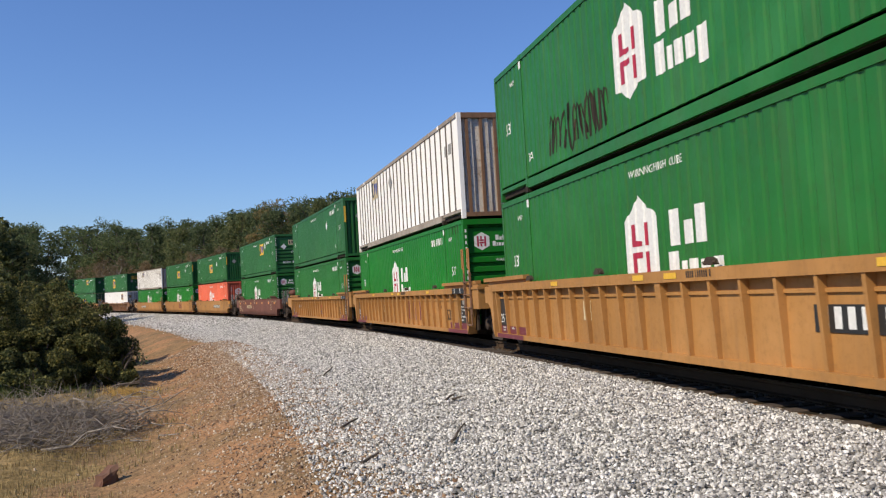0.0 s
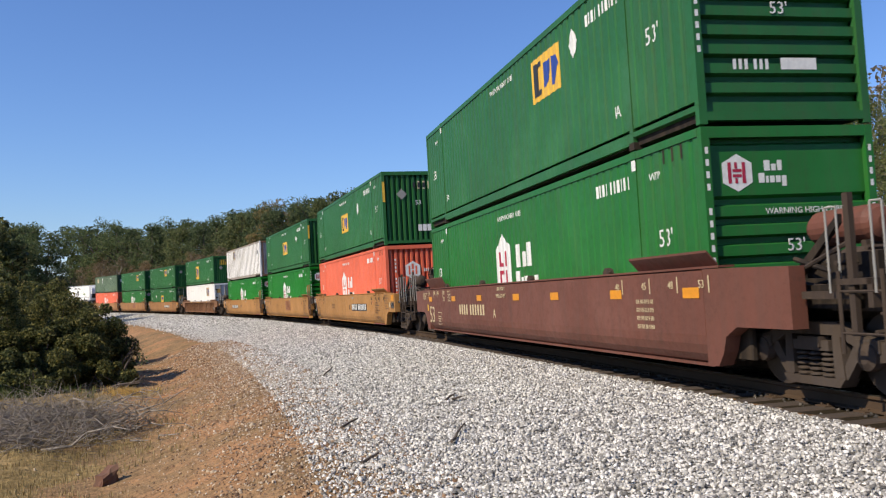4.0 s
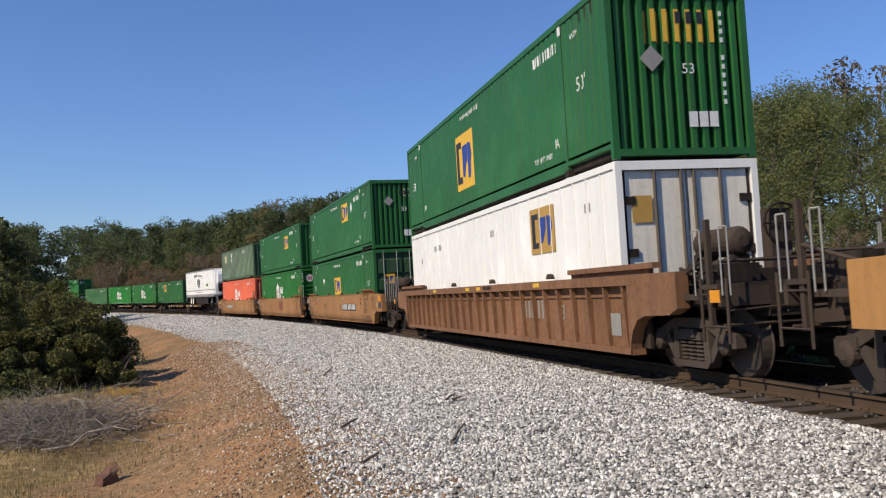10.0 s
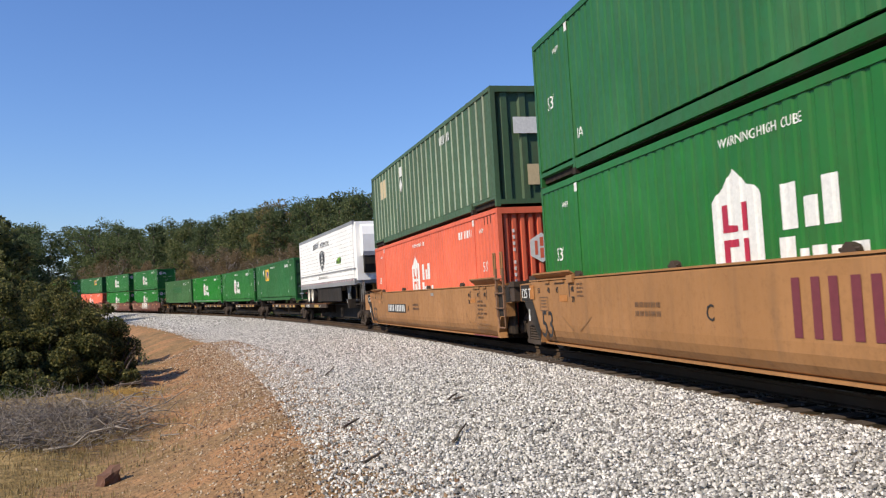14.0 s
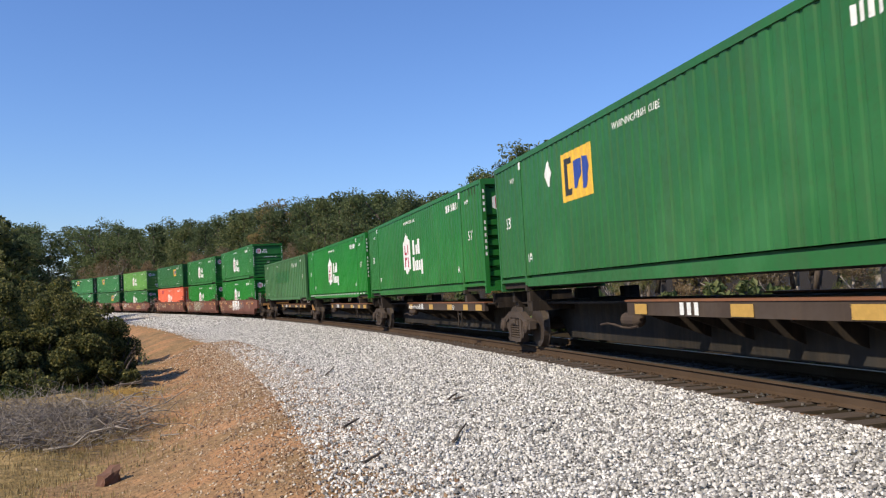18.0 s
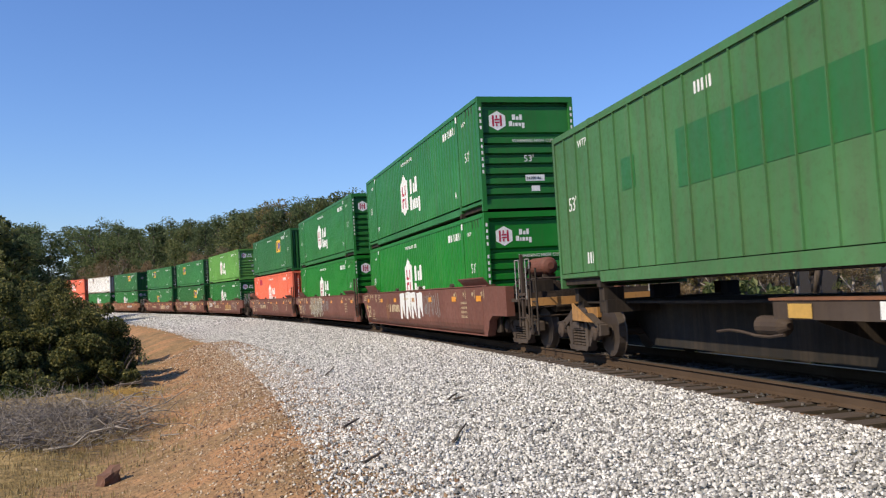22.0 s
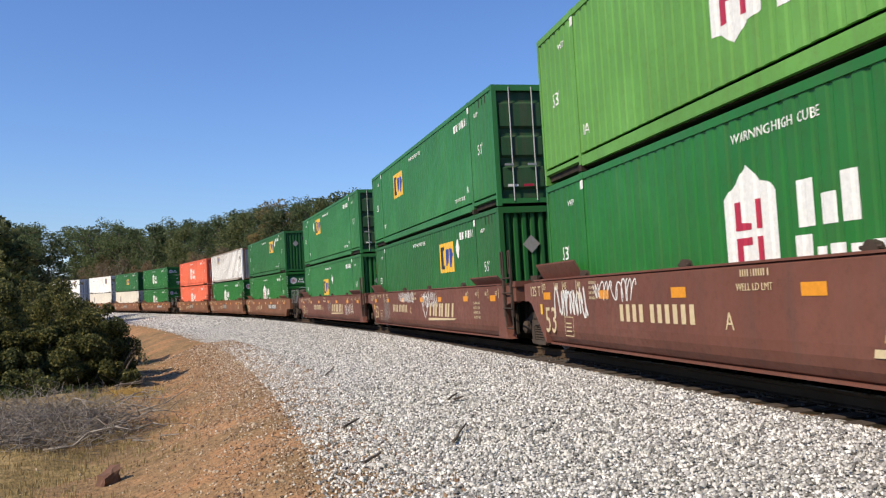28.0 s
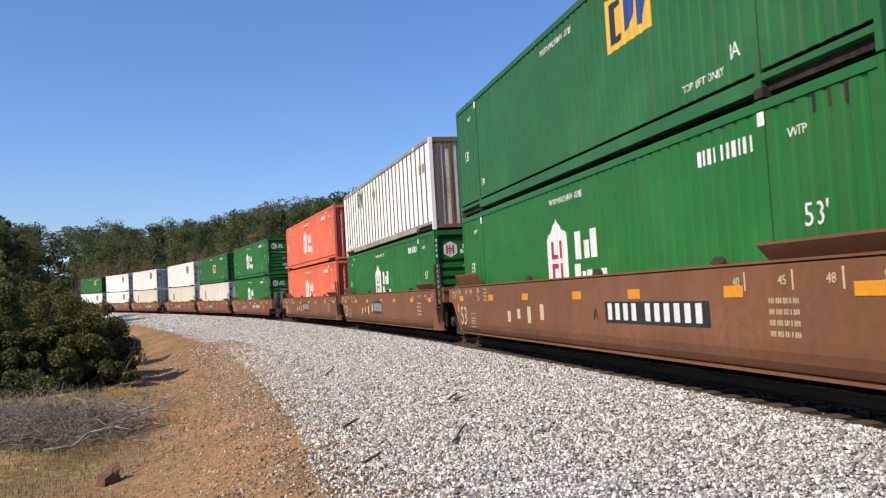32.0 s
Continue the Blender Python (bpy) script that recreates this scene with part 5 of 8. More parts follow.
def ribbon(bm, pts, wide):
    """A flat stroke of one width along a row of points (x, z)."""
    rows = []
    for k, (x, z) in enumerate(pts):
        (ax, az), (bx, bz) = pts[max(k - 1, 0)], pts[min(k + 1, len(pts) - 1)]
        d = math.hypot(bx - ax, bz - az) + 1e-6
        px, pz = -(bz - az) / d * wide, (bx - ax) / d * wide
        rows.append((bm.verts.new((x - px, 0, z - pz)), bm.verts.new((x + px, 0, z + pz))))
    for a, b in zip(rows, rows[1:]):
        bm.faces.new((a[0], b[0], b[1], a[1]))


def scrawl(flat, key, mat, x0, x1, z0, z1, label, seed, n=7, wide=0.035):
    """Spray-painted handwriting: one looping ribbon a letter."""
    rng = random.Random(seed)
    w, mid, half = (x1 - x0) / n, (z0 + z1) / 2, (z1 - z0) / 2
    for i in range(n):
        turns, ph, tall, tilt = rng.choice((1.0, 1.5, 2.0)), rng.uniform(0, 6.283), rng.uniform(0.6, 1.0), rng.uniform(-0.2, 0.3)
        pts = []
        for k in range(15):
            a = k / 14
            z = mid + half * tall * math.sin(6.283 * turns * a + ph)
            pts.append((x0 + w * (i + a * 1.1 + 0.26 * math.cos(6.283 * turns * a + ph * 1.7)) + tilt * (z - mid) * 0.5, z))

        flat("paint_stroke", (key, i), mat, lambda bm: ribbon(bm, pts, wide), label if i == 0 else "")


def blocks(flat, key, mat, x0, x1, z0, z1, label, seed, n=4):
    """Large sprayed letters as leaning slabs."""
    rng = random.Random(seed)
    step = (x1 - x0) / n
    for i in range(n):
        a = x0 + i * step
        lean = rng.uniform(-0.12, 0.12)
        lo, hi = z0 + rng.uniform(0, 0.12), z1 - rng.uniform(0, 0.10)
        flat("paint_slab", (key, i), mat, lambda bm: shape(bm, [(a, lo), (a + step * 0.34, lo - 0.03), (a + step * 0.40 + lean, (lo + hi) / 2), (a + step * 0.8, lo), (a + step * 0.86 + lean, hi), (a + step * 0.52, hi + 0.03), (a + lean, hi)]), label if i == 0 else "")


def car_marks(car, style, mat, kind, unit, number, front_joint):
    """Stencils, plates and marks on the near side of a well car."""
    y = 1.503 if style != "ribbed" else 1.372

    def flat(name, key, m, build, label="", yy=None):
        mark(name, ("car", style, key), m, car, "flat", build, label, y=(yy or y))
    if style == "ribbed":
        dull = kind == "rust"
        if not dull:
            flat("stencil_panel", "dark_plate_f", INK_BLACK, lambda bm: rect(bm, 7.42, 8.55, 0.36, 1.26), "black stencil panel", 1.376)
            flat("stencil_panel", "dark_plate_r", INK_BLACK, lambda bm: rect(bm, -8.55, -7.85, 0.36, 1.26), "black stencil panel", 1.376)
            for i in range(5):
                flat("stencil", ("dark_bars", i), INK_WHITE, lambda bm: bars(bm, 7.62 + 0.1 * (i % 2), 0.92 - 0.09 * i, 0.045, "ABCDE FGHIJKL MN"[: 16 - 3 * (i % 3)]), "", 1.38)
            flat("stencil_seal", "seal_ring", INK_GREY, lambda bm: shape(bm, [(7.98 + 0.10 * math.cos(q * 0.524), 1.09 + 0.10 * math.sin(q * 0.524)) for q in range(12)]), "grey round stencil", 1.38)
            words("size_mark", "48", 0.17, 7.50, 1.08, INK_WHITE, car, y=1.380, kind="flat")
            flat("stencil_panel", "dark_chord", INK_BLACK, lambda bm: rect(bm, 7.36, 8.55, 1.305, 1.455), "black chord panel", 1.5025)
            for x in (7.58, 8.12):
                flat("size_tick", ("chord_tick", x), INK_WHITE, lambda bm: rect(bm, x, x + 0.04, 1.32, 1.45), "", 1.506)
            words("load_mark", "125 T", 0.28, -8.5, 0.58, INK_WHITE, car, y=1.380, kind="flat")
            words("length_mark", "53", 0.44, 6.25, 0.56, INK_BLACK, car, y=1.376, kind="flat")
            for x0, x1 in ((-8.5, -6.5), (6.6, 8.5)):
                flat("maroon_band", ("maroon", x0), INK_MAROON, lambda bm: rect(bm, x0, x1, 0.335, 0.50), "maroon band", 1.380)
                flat("maroon_band", ("maroon_low", x0), INK_MAROON, lambda bm: rect(bm, x0, x1, 0.235, 0.328), "maroon band", 1.452)
                flat("stencil", ("maroon_bars", x0), INK_WHITE, lambda bm: (bars(bm, x0 + 0.3, 0.44, 0.04, "ABCDEFGH"), bars(bm, x0 + 0.3, 0.38, 0.04, "ABCDEFG"), bars(bm, x0 + 1.0, 0.44, 0.04, "ABCDEFG")), "", 1.384)
            words("size_mark", "20", 0.15, 5.52, 1.04, INK_BLACK, car, y=1.376, kind="flat")
            words("size_mark", "40", 0.15, 5.56, 0.88, INK_BLACK, car, y=1.376, kind="flat")
            if unit == "c":
                big_marks(flat, 1.40, 0.50, 0.62, INK_MAROON, "maroon logo slab", 3, 1.0)
            elif number == 1:
                plate_row(car, flat, 3.30, 5.60, 0.72, 1.00, 1.378)
            else:
                plate_row(car, flat, -6.6, -4.9, 0.80, 1.02, 1.378)
                flat("cross_mark", "cross_a", INK_RED, lambda bm: shape(bm, [(1.1, 0.5), (1.2, 0.5), (1.62, 1.0), (1.52, 1.0)]), "red cross stroke")
                flat("cross_mark", "cross_b", INK_BLUE, lambda bm: shape(bm, [(1.52, 0.5), (1.62, 0.5), (1.2, 1.0), (1.1, 1.0)]), "blue cross stroke", 1.376)
            flat("pale_notice", "pale_notice", INK_CREAM, lambda bm: rect(bm, -3.1, -2.75, 0.72, 1.06), "pale notice", 1.376)
        else:
            big_marks(flat, 3.50, 0.72, 0.36, INK_GREY, "grey logo slab", 3, 1.1)
            words("length_mark", "53", 0.40, 5.38, 0.72, INK_GREY, car, y=1.376, kind="flat")
            flat("pale_notice", "pale_notice_r", INK_GREY, lambda bm: rect(bm, 7.7, 8.1, 0.50, 0.86), "grey notice", 1.376)
        flat("stencil", "chord_bars", INK_BLACK, lambda bm: bars(bm, 0.9, 1.35, 0.085, "ABCD 123456 A"), "", 1.503)
        for x in (-4.2, -0.55, 0.45, 4.6):
            flat("reflector", ("chord", x), INK_YELLOW, lambda bm: rect(bm, x - 0.18, x + 0.18, 1.345, 1.425), "yellow reflector", 1.503)
    elif kind == "yellow":
        if unit == "b":
            plate_row(car, flat, 1.82, 5.06, 0.74, 1.05, 1.503)
            words("unit_mark", "B", 0.32, 1.22, 0.78, INK_BLACK, car, y=1.503, kind="flat")
        elif unit == "a":
            plate_row(car, flat, -4.85, -1.72, 0.72, 1.02, 1.503)
            words("unit_mark", "A", 0.32, -1.42, 0.76, INK_BLACK, car, y=1.503, kind="flat")
        else:
            big_marks(flat, 0.52, 0.66, 0.62, INK_MAROON, "faded maroon logo slab", 3, 0.98)
            words("unit_mark", "C", 0.30, -1.30, 0.80, INK_BLACK, car, y=1.503, kind="flat")
        words("length_mark", "53", 0.74, -7.90, 0.36, INK_BLACK, car, y=1.503, kind="flat")
        for x, a in ((5.95, "40"), (6.75, "45"), (7.3, "48"), (8.15, "53")):
            words("size_mark", a, 0.15, x, 1.20, INK_BLACK, car, y=1.503, kind="flat")
            flat("size_tick", ("tick", x), INK_BLACK, lambda bm: rect(bm, x + 0.22, x + 0.25, 1.12, 1.36))
        words("size_mark", "20", 0.15, 5.95, 1.03, INK_BLACK, car, y=1.503, kind="flat")
        for i in range(2):
            flat("stencil", ("notes_y", i, unit == "a"), INK_FAINT, lambda bm: bars(bm, -3.4 if unit != "a" else -0.6, 0.96 - 0.13 * i, 0.075, "ABC DEF GHIJ KLM NOP"))
        for i in range(5):
            flat("stencil", ("notes_y2", i), INK_FAINT, lambda bm: bars(bm, 6.75, 1.06 - 0.10 * i, 0.055, "ABC DEFGH IJKLM" if i % 2 else "ABCDE FGH", 1.5))
        for i in range(2):
            flat("stencil", ("notes_y3", i), INK_FAINT, lambda bm: bars(bm, 6.7, 0.50 - 0.08 * i, 0.045, "ABCD EFGH IJKL MNOPQR STU", 1.5))
        flat("maroon_band", "maroon_lip", INK_MAROON, lambda bm: rect(bm, 6.0, 8.1, 0.218, 0.248), "maroon band", 1.402)
        if not front_joint:
            flat("reflector", "end_block", INK_ORANGE, lambda bm: rect(bm, 9.42, 9.86, 1.16, 1.37), "amber end block")
            flat("notice", "end_placard_y", INK_BLACK, lambda bm: rect(bm, 9.40, 9.84, 0.88, 1.10), "dark framed placard")
            flat("notice_line", "end_placard_line", INK_GREY, lambda bm: (rect(bm, 9.44, 9.60, 1.03, 1.06), rect(bm, 9.64, 9.66, 0.90, 1.08), rect(bm, 9.44, 9.80, 0.92, 0.935)), "", 1.507)
            flat("pale_notice", "end_pale_y", INK_CREAM, lambda bm: rect(bm, 9.12, 9.24, 0.92, 1.10), "pale notice")
            for i in range(6):
                flat("stencil", ("notes_end", i), INK_FAINT, lambda bm: bars(bm, 8.42, 1.34 - 0.10 * i, 0.05, "ABCDE FGHI JKLM" if i % 2 else "ABC DEFGH", 1.5))
        else:
            flat("end_panel", "end_panel_y", BLACK, lambda bm: shape(bm, [(8.46, 0.745), (8.93, 0.76), (8.955, 1.065), (9.24, 1.065), (9.24, 1.44), (8.23, 1.44), (8.23, 0.98)]), "black end panel")
            for z in (1.24, 1.09):
                flat("reflector", ("end_amber", z), INK_ORANGE, lambda bm: rect(bm, 8.28, 8.40, z, z + 0.13), "amber reflector", 1.507)
        for x in (-6.55, 6.35):
            flat("reflector", ("ry", x), INK_APRICOT, lambda bm: rect(bm, x - 0.22, x + 0.22, 1.05, 1.17), "faded orange reflector")
        for x, w in ((-7.42, 0.26), (-6.72, 0.56), (6.72, 0.56), (7.42, 0.26)):
            put("hinge_bar", cached(("hinge_bar", x), mat, lambda bm: box(bm, x - w / 2, x + w / 2, -1.535, -1.504, 1.405, 1.445)), car)
        put("latch_hanger", cached("latch_hanger", mat, lambda bm: (box(bm, -6.22, -5.92, -1.55, -1.50, 1.39, 1.52), box(bm, -6.18, -5.96, -1.50, -1.40, 1.492, 1.53))), car)
        words("size_mark", "40", 0.15, -6.12, 1.22, INK_BLACK, car, y=1.503, kind="flat")
        words("size_mark", "20", 0.15, -6.10, 1.04, INK_BLACK, car, y=1.503, kind="flat")
        flat("size_tick", "tick_rear", INK_BLACK, lambda bm: rect(bm, -6.22, -6.19, 1.14, 1.36))
        for i in range(4):
            flat("stencil", ("notes_y4", i), INK_FAINT, lambda bm: bars(bm, -5.82, 1.34 - 0.07 * i, 0.035, "ABC DEFG HI" if i % 2 else "ABCDE FGHI", 1.5))
        flat("notice_frame", "notice_rear_y", INK_FAINT, lambda bm: [rect(bm, -7.95, -7.45, z, z + 0.015) for z in (0.87, 1.13)] + [rect(bm, x, x + 0.015, 0.885, 1.13) for x in (-7.95, -7.465)] + [rect(bm, -7.88, -7.55, z, z + 0.02) for z in (0.94, 1.0, 1.06)], "faint outlined notice")
        flat("reflector", "load_amber", INK_APRICOT, lambda bm: rect(bm, -8.58, -8.30, 1.10, 1.39), "amber reflector", 1.506)
        flat("patch_plate", "patch_plate", INK_GREY, lambda bm: rect(bm, 1.95, 2.3, 1.27, 1.36), "small blue-grey plate")
        flat("load_plate", "load_plate", BLACK, lambda bm: rect(bm, -9.22, -8.42, 1.07, 1.40), "dark load plate")
        flat("black_panel", "black_panel", BLACK, lambda bm: shape(bm, [(-8.92, 0.965), (-8.05, 0.265), (-8.0, 0.48), (-8.42, 1.06), (-9.0, 1.06)]), "black painted corner")
        for x, a in ((-8.05, "53"), (-7.45, "48"), (-6.95, "45")):
            words("size_mark", a, 0.15, x, 1.22, INK_BLACK, car, y=1.503, kind="flat")
        words("load_mark", "125 T", 0.28, -9.18, 1.13, INK_WHITE, car, y=1.508, kind="flat")
        flat("pale_notice", "end_notice", INK_WHITE, lambda bm: rect(bm, -8.74, -8.64, 0.66, 0.90), "white notice")
        # dents in the side, their shading painted as flat darker strokes
        for x, half in ((-5.95, 0.78), (6.2, 0.55)):
            for e in (-1, 1):
                flat("jack_mark", ("dent", x, e), INK_TRACE, lambda bm: shape(bm, [(x + e * 0.12, 0.56), (x + e * 0.2, 0.53), (x + e * half, 0.78), (x + e * (half - 0.05), 0.79), (x + e * 0.22, 0.575)][::-e]), "slanting dent drawn as a darker stroke")
    else:
        cream = INK_CREAM
        for x in (-7.9, -4.9, -2.3, 0.6, 2.9, 5.6, 7.9):
            x += (0.42 if kind == "brown" and unit == "c" else 0.1) if x == -7.9 else 0.0
            flat("reflector", ("rb", x), INK_ORANGE, lambda bm: rect(bm, x - 0.21, x + 0.21, 1.09, 1.23), "amber reflector")
        off = 0.33 if kind == "brown" and unit == "c" else 0.0
        words("length_mark", "53", 0.70, -7.98 + off, 0.46, cream, car, y=1.503, kind="flat")
        for x, a in ((-8.02, "53"), (-7.28, "48"), (-6.82, "45"), (-6.1, "40"), (-6.1, "20")):
            words("size_mark", a, 0.17, x + off, 1.28 if a != "20" else 1.10, cream, car, y=1.503, kind="flat")
            if a != "20":
                flat("size_tick", ("tick_r", x, off), cream, lambda bm: rect(bm, x + off - 0.06, x + off - 0.03, 1.20, 1.42))
        flat("yellow_plate", ("yellow_plate", off), INK_YELLOW, lambda bm: rect(bm, -8.25 + off, -8.12 + off, 0.80, 1.00), "small yellow plate")
        words("load_mark", "125 T", 0.29, -8.88 + off, 1.16, cream, car, y=1.503, kind="flat")
        for i in range(4):
            flat("stencil", ("notes_rear", i, off), cream, lambda bm: bars(bm, -5.55 + off, 1.34 - 0.085 * i, 0.05, "ABCD EFGH IJ"))
        flat("notice_frame", ("notice_frame", off), cream, lambda bm: [rect(bm, -6.85 + off, -6.40 + off, z, z + 0.015) for z in (0.42, 0.76)] + [rect(bm, -6.85 + off + d, -6.835 + off + d, 0.435, 0.76) for d in (0, 0.435)] + [rect(bm, -6.78 + off, -6.5 + off, z, z + 0.025) for z in (0.50, 0.57, 0.64)], "cream outlined notice")
        for x, a in ((5.6, "40"), (6.5, "45"), (7.3, "48"), (8.1, "53")):
            words("size_mark", a, 0.15, x, 1.22, cream, car, y=1.503, kind="flat")
            flat("size_tick", ("tick_b", x), cream, lambda bm: rect(bm, x + 0.24, x + 0.27, 1.16, 1.38))
        if kind == "rust":
            if unit == "b":
                plate_row(car, flat, 1.80, 5.03, 0.72, 1.05, 1.503)
                words("unit_mark", "A", 0.28, 1.3, 0.76, INK_BLACK, car, y=1.503, kind="flat")
            else:
                flat("number_plate", "logo_plate", INK_BLACK, lambda bm: rect(bm, -1.1, 0.7, 0.66, 1.14), "black logo plate")
                for i in range(3):
                    flat("logo_slab", ("logo_plate_slab", i), INK_GREY, lambda bm: rect(bm, -0.95 + 0.55 * i, -0.5 + 0.55 * i, 0.74, 1.06), "pale logo slab", 1.507)
            for i, x in enumerate((-3.6, -2.9, -2.2, -1.4)):
                flat("pale_notice", ("patch_r", i), cream, lambda bm: rect(bm, x, x + 0.22, 0.62 + 0.08 * (i % 2), 0.86 + 0.05 * i), "pale paint patch")
        else:
            flat("number_mark", ("number_b", unit), cream, lambda bm: bars(bm, -4.28 if unit == "a" else -4.0, 0.74, 0.26, "ABCD 234567", 1.46), "cream row of characters")
            words("unit_mark", unit.upper(), 0.30, -1.15, 0.70, cream, car, y=1.503, kind="flat")
            flat("load_line", "load_line_b", cream, lambda bm: bars(bm, -0.75, 1.32, 0.08, "ABCD 123456 A"))
            words("load_line", "WELL LD LMT", 0.12, -0.85, 1.16, cream, car, y=1.503, kind="flat")
            if number >= 20:
                big_marks(flat, 1.55, 0.66, 0.38, INK_OCHRE if number == 20 else INK_CREAM, "faded gold logo slab", 4, 1.86, 0.12)
                flat("logo_swoosh", "swoosh", INK_CREAM, lambda bm: shape(bm, [(1.40, 0.52), (4.4, 0.58), (4.6, 0.63), (1.42, 0.60)]), "cream logo stroke")
        for i in range(4):
            flat("stencil", ("notes_b", i), cream, lambda bm: bars(bm, 6.3, 1.02 - 0.12 * i, 0.06, "ABC DEF GHIJ KLM"))
    # spray paint
    if number == 17:
        blocks(flat, "g17", INK_WHITE, -1.4, 2.1, 0.46, 1.42, "white sprayed slab", 3, 4)
        scrawl(flat, "s17", INK_GREY, 2.1, 4.0, 0.6, 1.38, "grey sprayed line", 5, 6, 0.016)
        flat("sprayed_seal", "seal17", RUST_BROWN, lambda bm: shape(bm, [(-3.7 + 0.34 * math.cos(q * 0.524), 0.84 + 0.40 * math.sin(q * 0.524)) for q in range(12)]), "faint round stencil")
    elif number == 18:
        blocks(flat, "g18", INK_DULL, -3.5, 0.3, 0.30, 1.42, "dull cream sprayed slab", 8, 4)
        scrawl(lambda n, k, m, b, l="", yy=None: flat(n, k, m, b, l, 1.507), "i18", INK_BLEAK, -3.4, 0.2, 0.40, 1.32, "brown sprayed shade line", 11, 6, 0.03)
        scrawl(lambda n, k, m, b, l="", yy=None: flat(n, k, m, b, l, 1.507), "s18", INK_WHITE, -3.6, 0.4, 0.30, 1.44, "white sprayed outline", 9, 7, 0.014)
        scrawl(flat, "t18", INK_GREY, 0.5, 2.1, 0.6, 1.36, "grey sprayed line", 10, 6, 0.016)
        scrawl(flat, "u18", INK_GREY, -6.9, -5.6, 0.55, 1.05, "thin grey scribble", 25, 5, 0.012)
    elif number == 19:
        scrawl(flat, "s19", INK_GREY, -7.2, -2.0, 0.75, 1.3, "grey sprayed line", 12, 13, 0.010)
        scrawl(flat, "t19", INK_DULL, 1.2, 3.3, 0.42, 1.2, "dull sprayed loops", 13, 5, 0.018)
    elif number == 20:
        scrawl(flat, "s20", INK_WHITE, -7.4, -5.7, 0.72, 1.34, "bold white sprayed loops", 14, 7, 0.026)
        scrawl(flat, "u20", INK_WHITE, -5.3, -3.7, 1.02, 1.42, "thin white sprayed loops", 34, 7, 0.014)
        scrawl(flat, "t20", INK_GREY, 4.8, 7.3, 0.5, 1.38, "grey sprayed line", 15, 9, 0.013)
    elif number == 21:
        scrawl(flat, "s21", INK_WHITE, -2.9, -0.6, 1.06, 1.44, "white sprayed loops", 16, 10, 0.016)
        scrawl(flat, "t21", INK_WHITE, 0.6, 2.6, 0.9, 1.42, "white sprayed loops", 18, 8, 0.014)
        heart = [(1.05 + 0.40 * math.sin(0.349 * m) ** 3, 1.0 + 0.025 * (13 * math.cos(0.349 * m) - 5 * math.cos(0.698 * m) - 2 * math.cos(1.047 * m))) for m in range(19)]
        flat("paint_stroke", "heart21", INK_WHITE, lambda bm: ribbon(bm, heart, 0.02), "white sprayed heart outline")
        scrawl(flat, "v21", INK_GREY, -5.7, -4.7, 0.3, 1.3, "dim grey sprayed figure", 37, 4, 0.013)
    elif number == 22:
        scrawl(flat, "s22", INK_WHITE, 5.0, 6.9, 0.52, 1.05, "white sprayed outline", 19, 7, 0.012)
        scrawl(flat, "t22", INK_GREY, 0.3, 1.4, 0.6, 1.25, "dim grey sprayed line", 39, 4, 0.014)


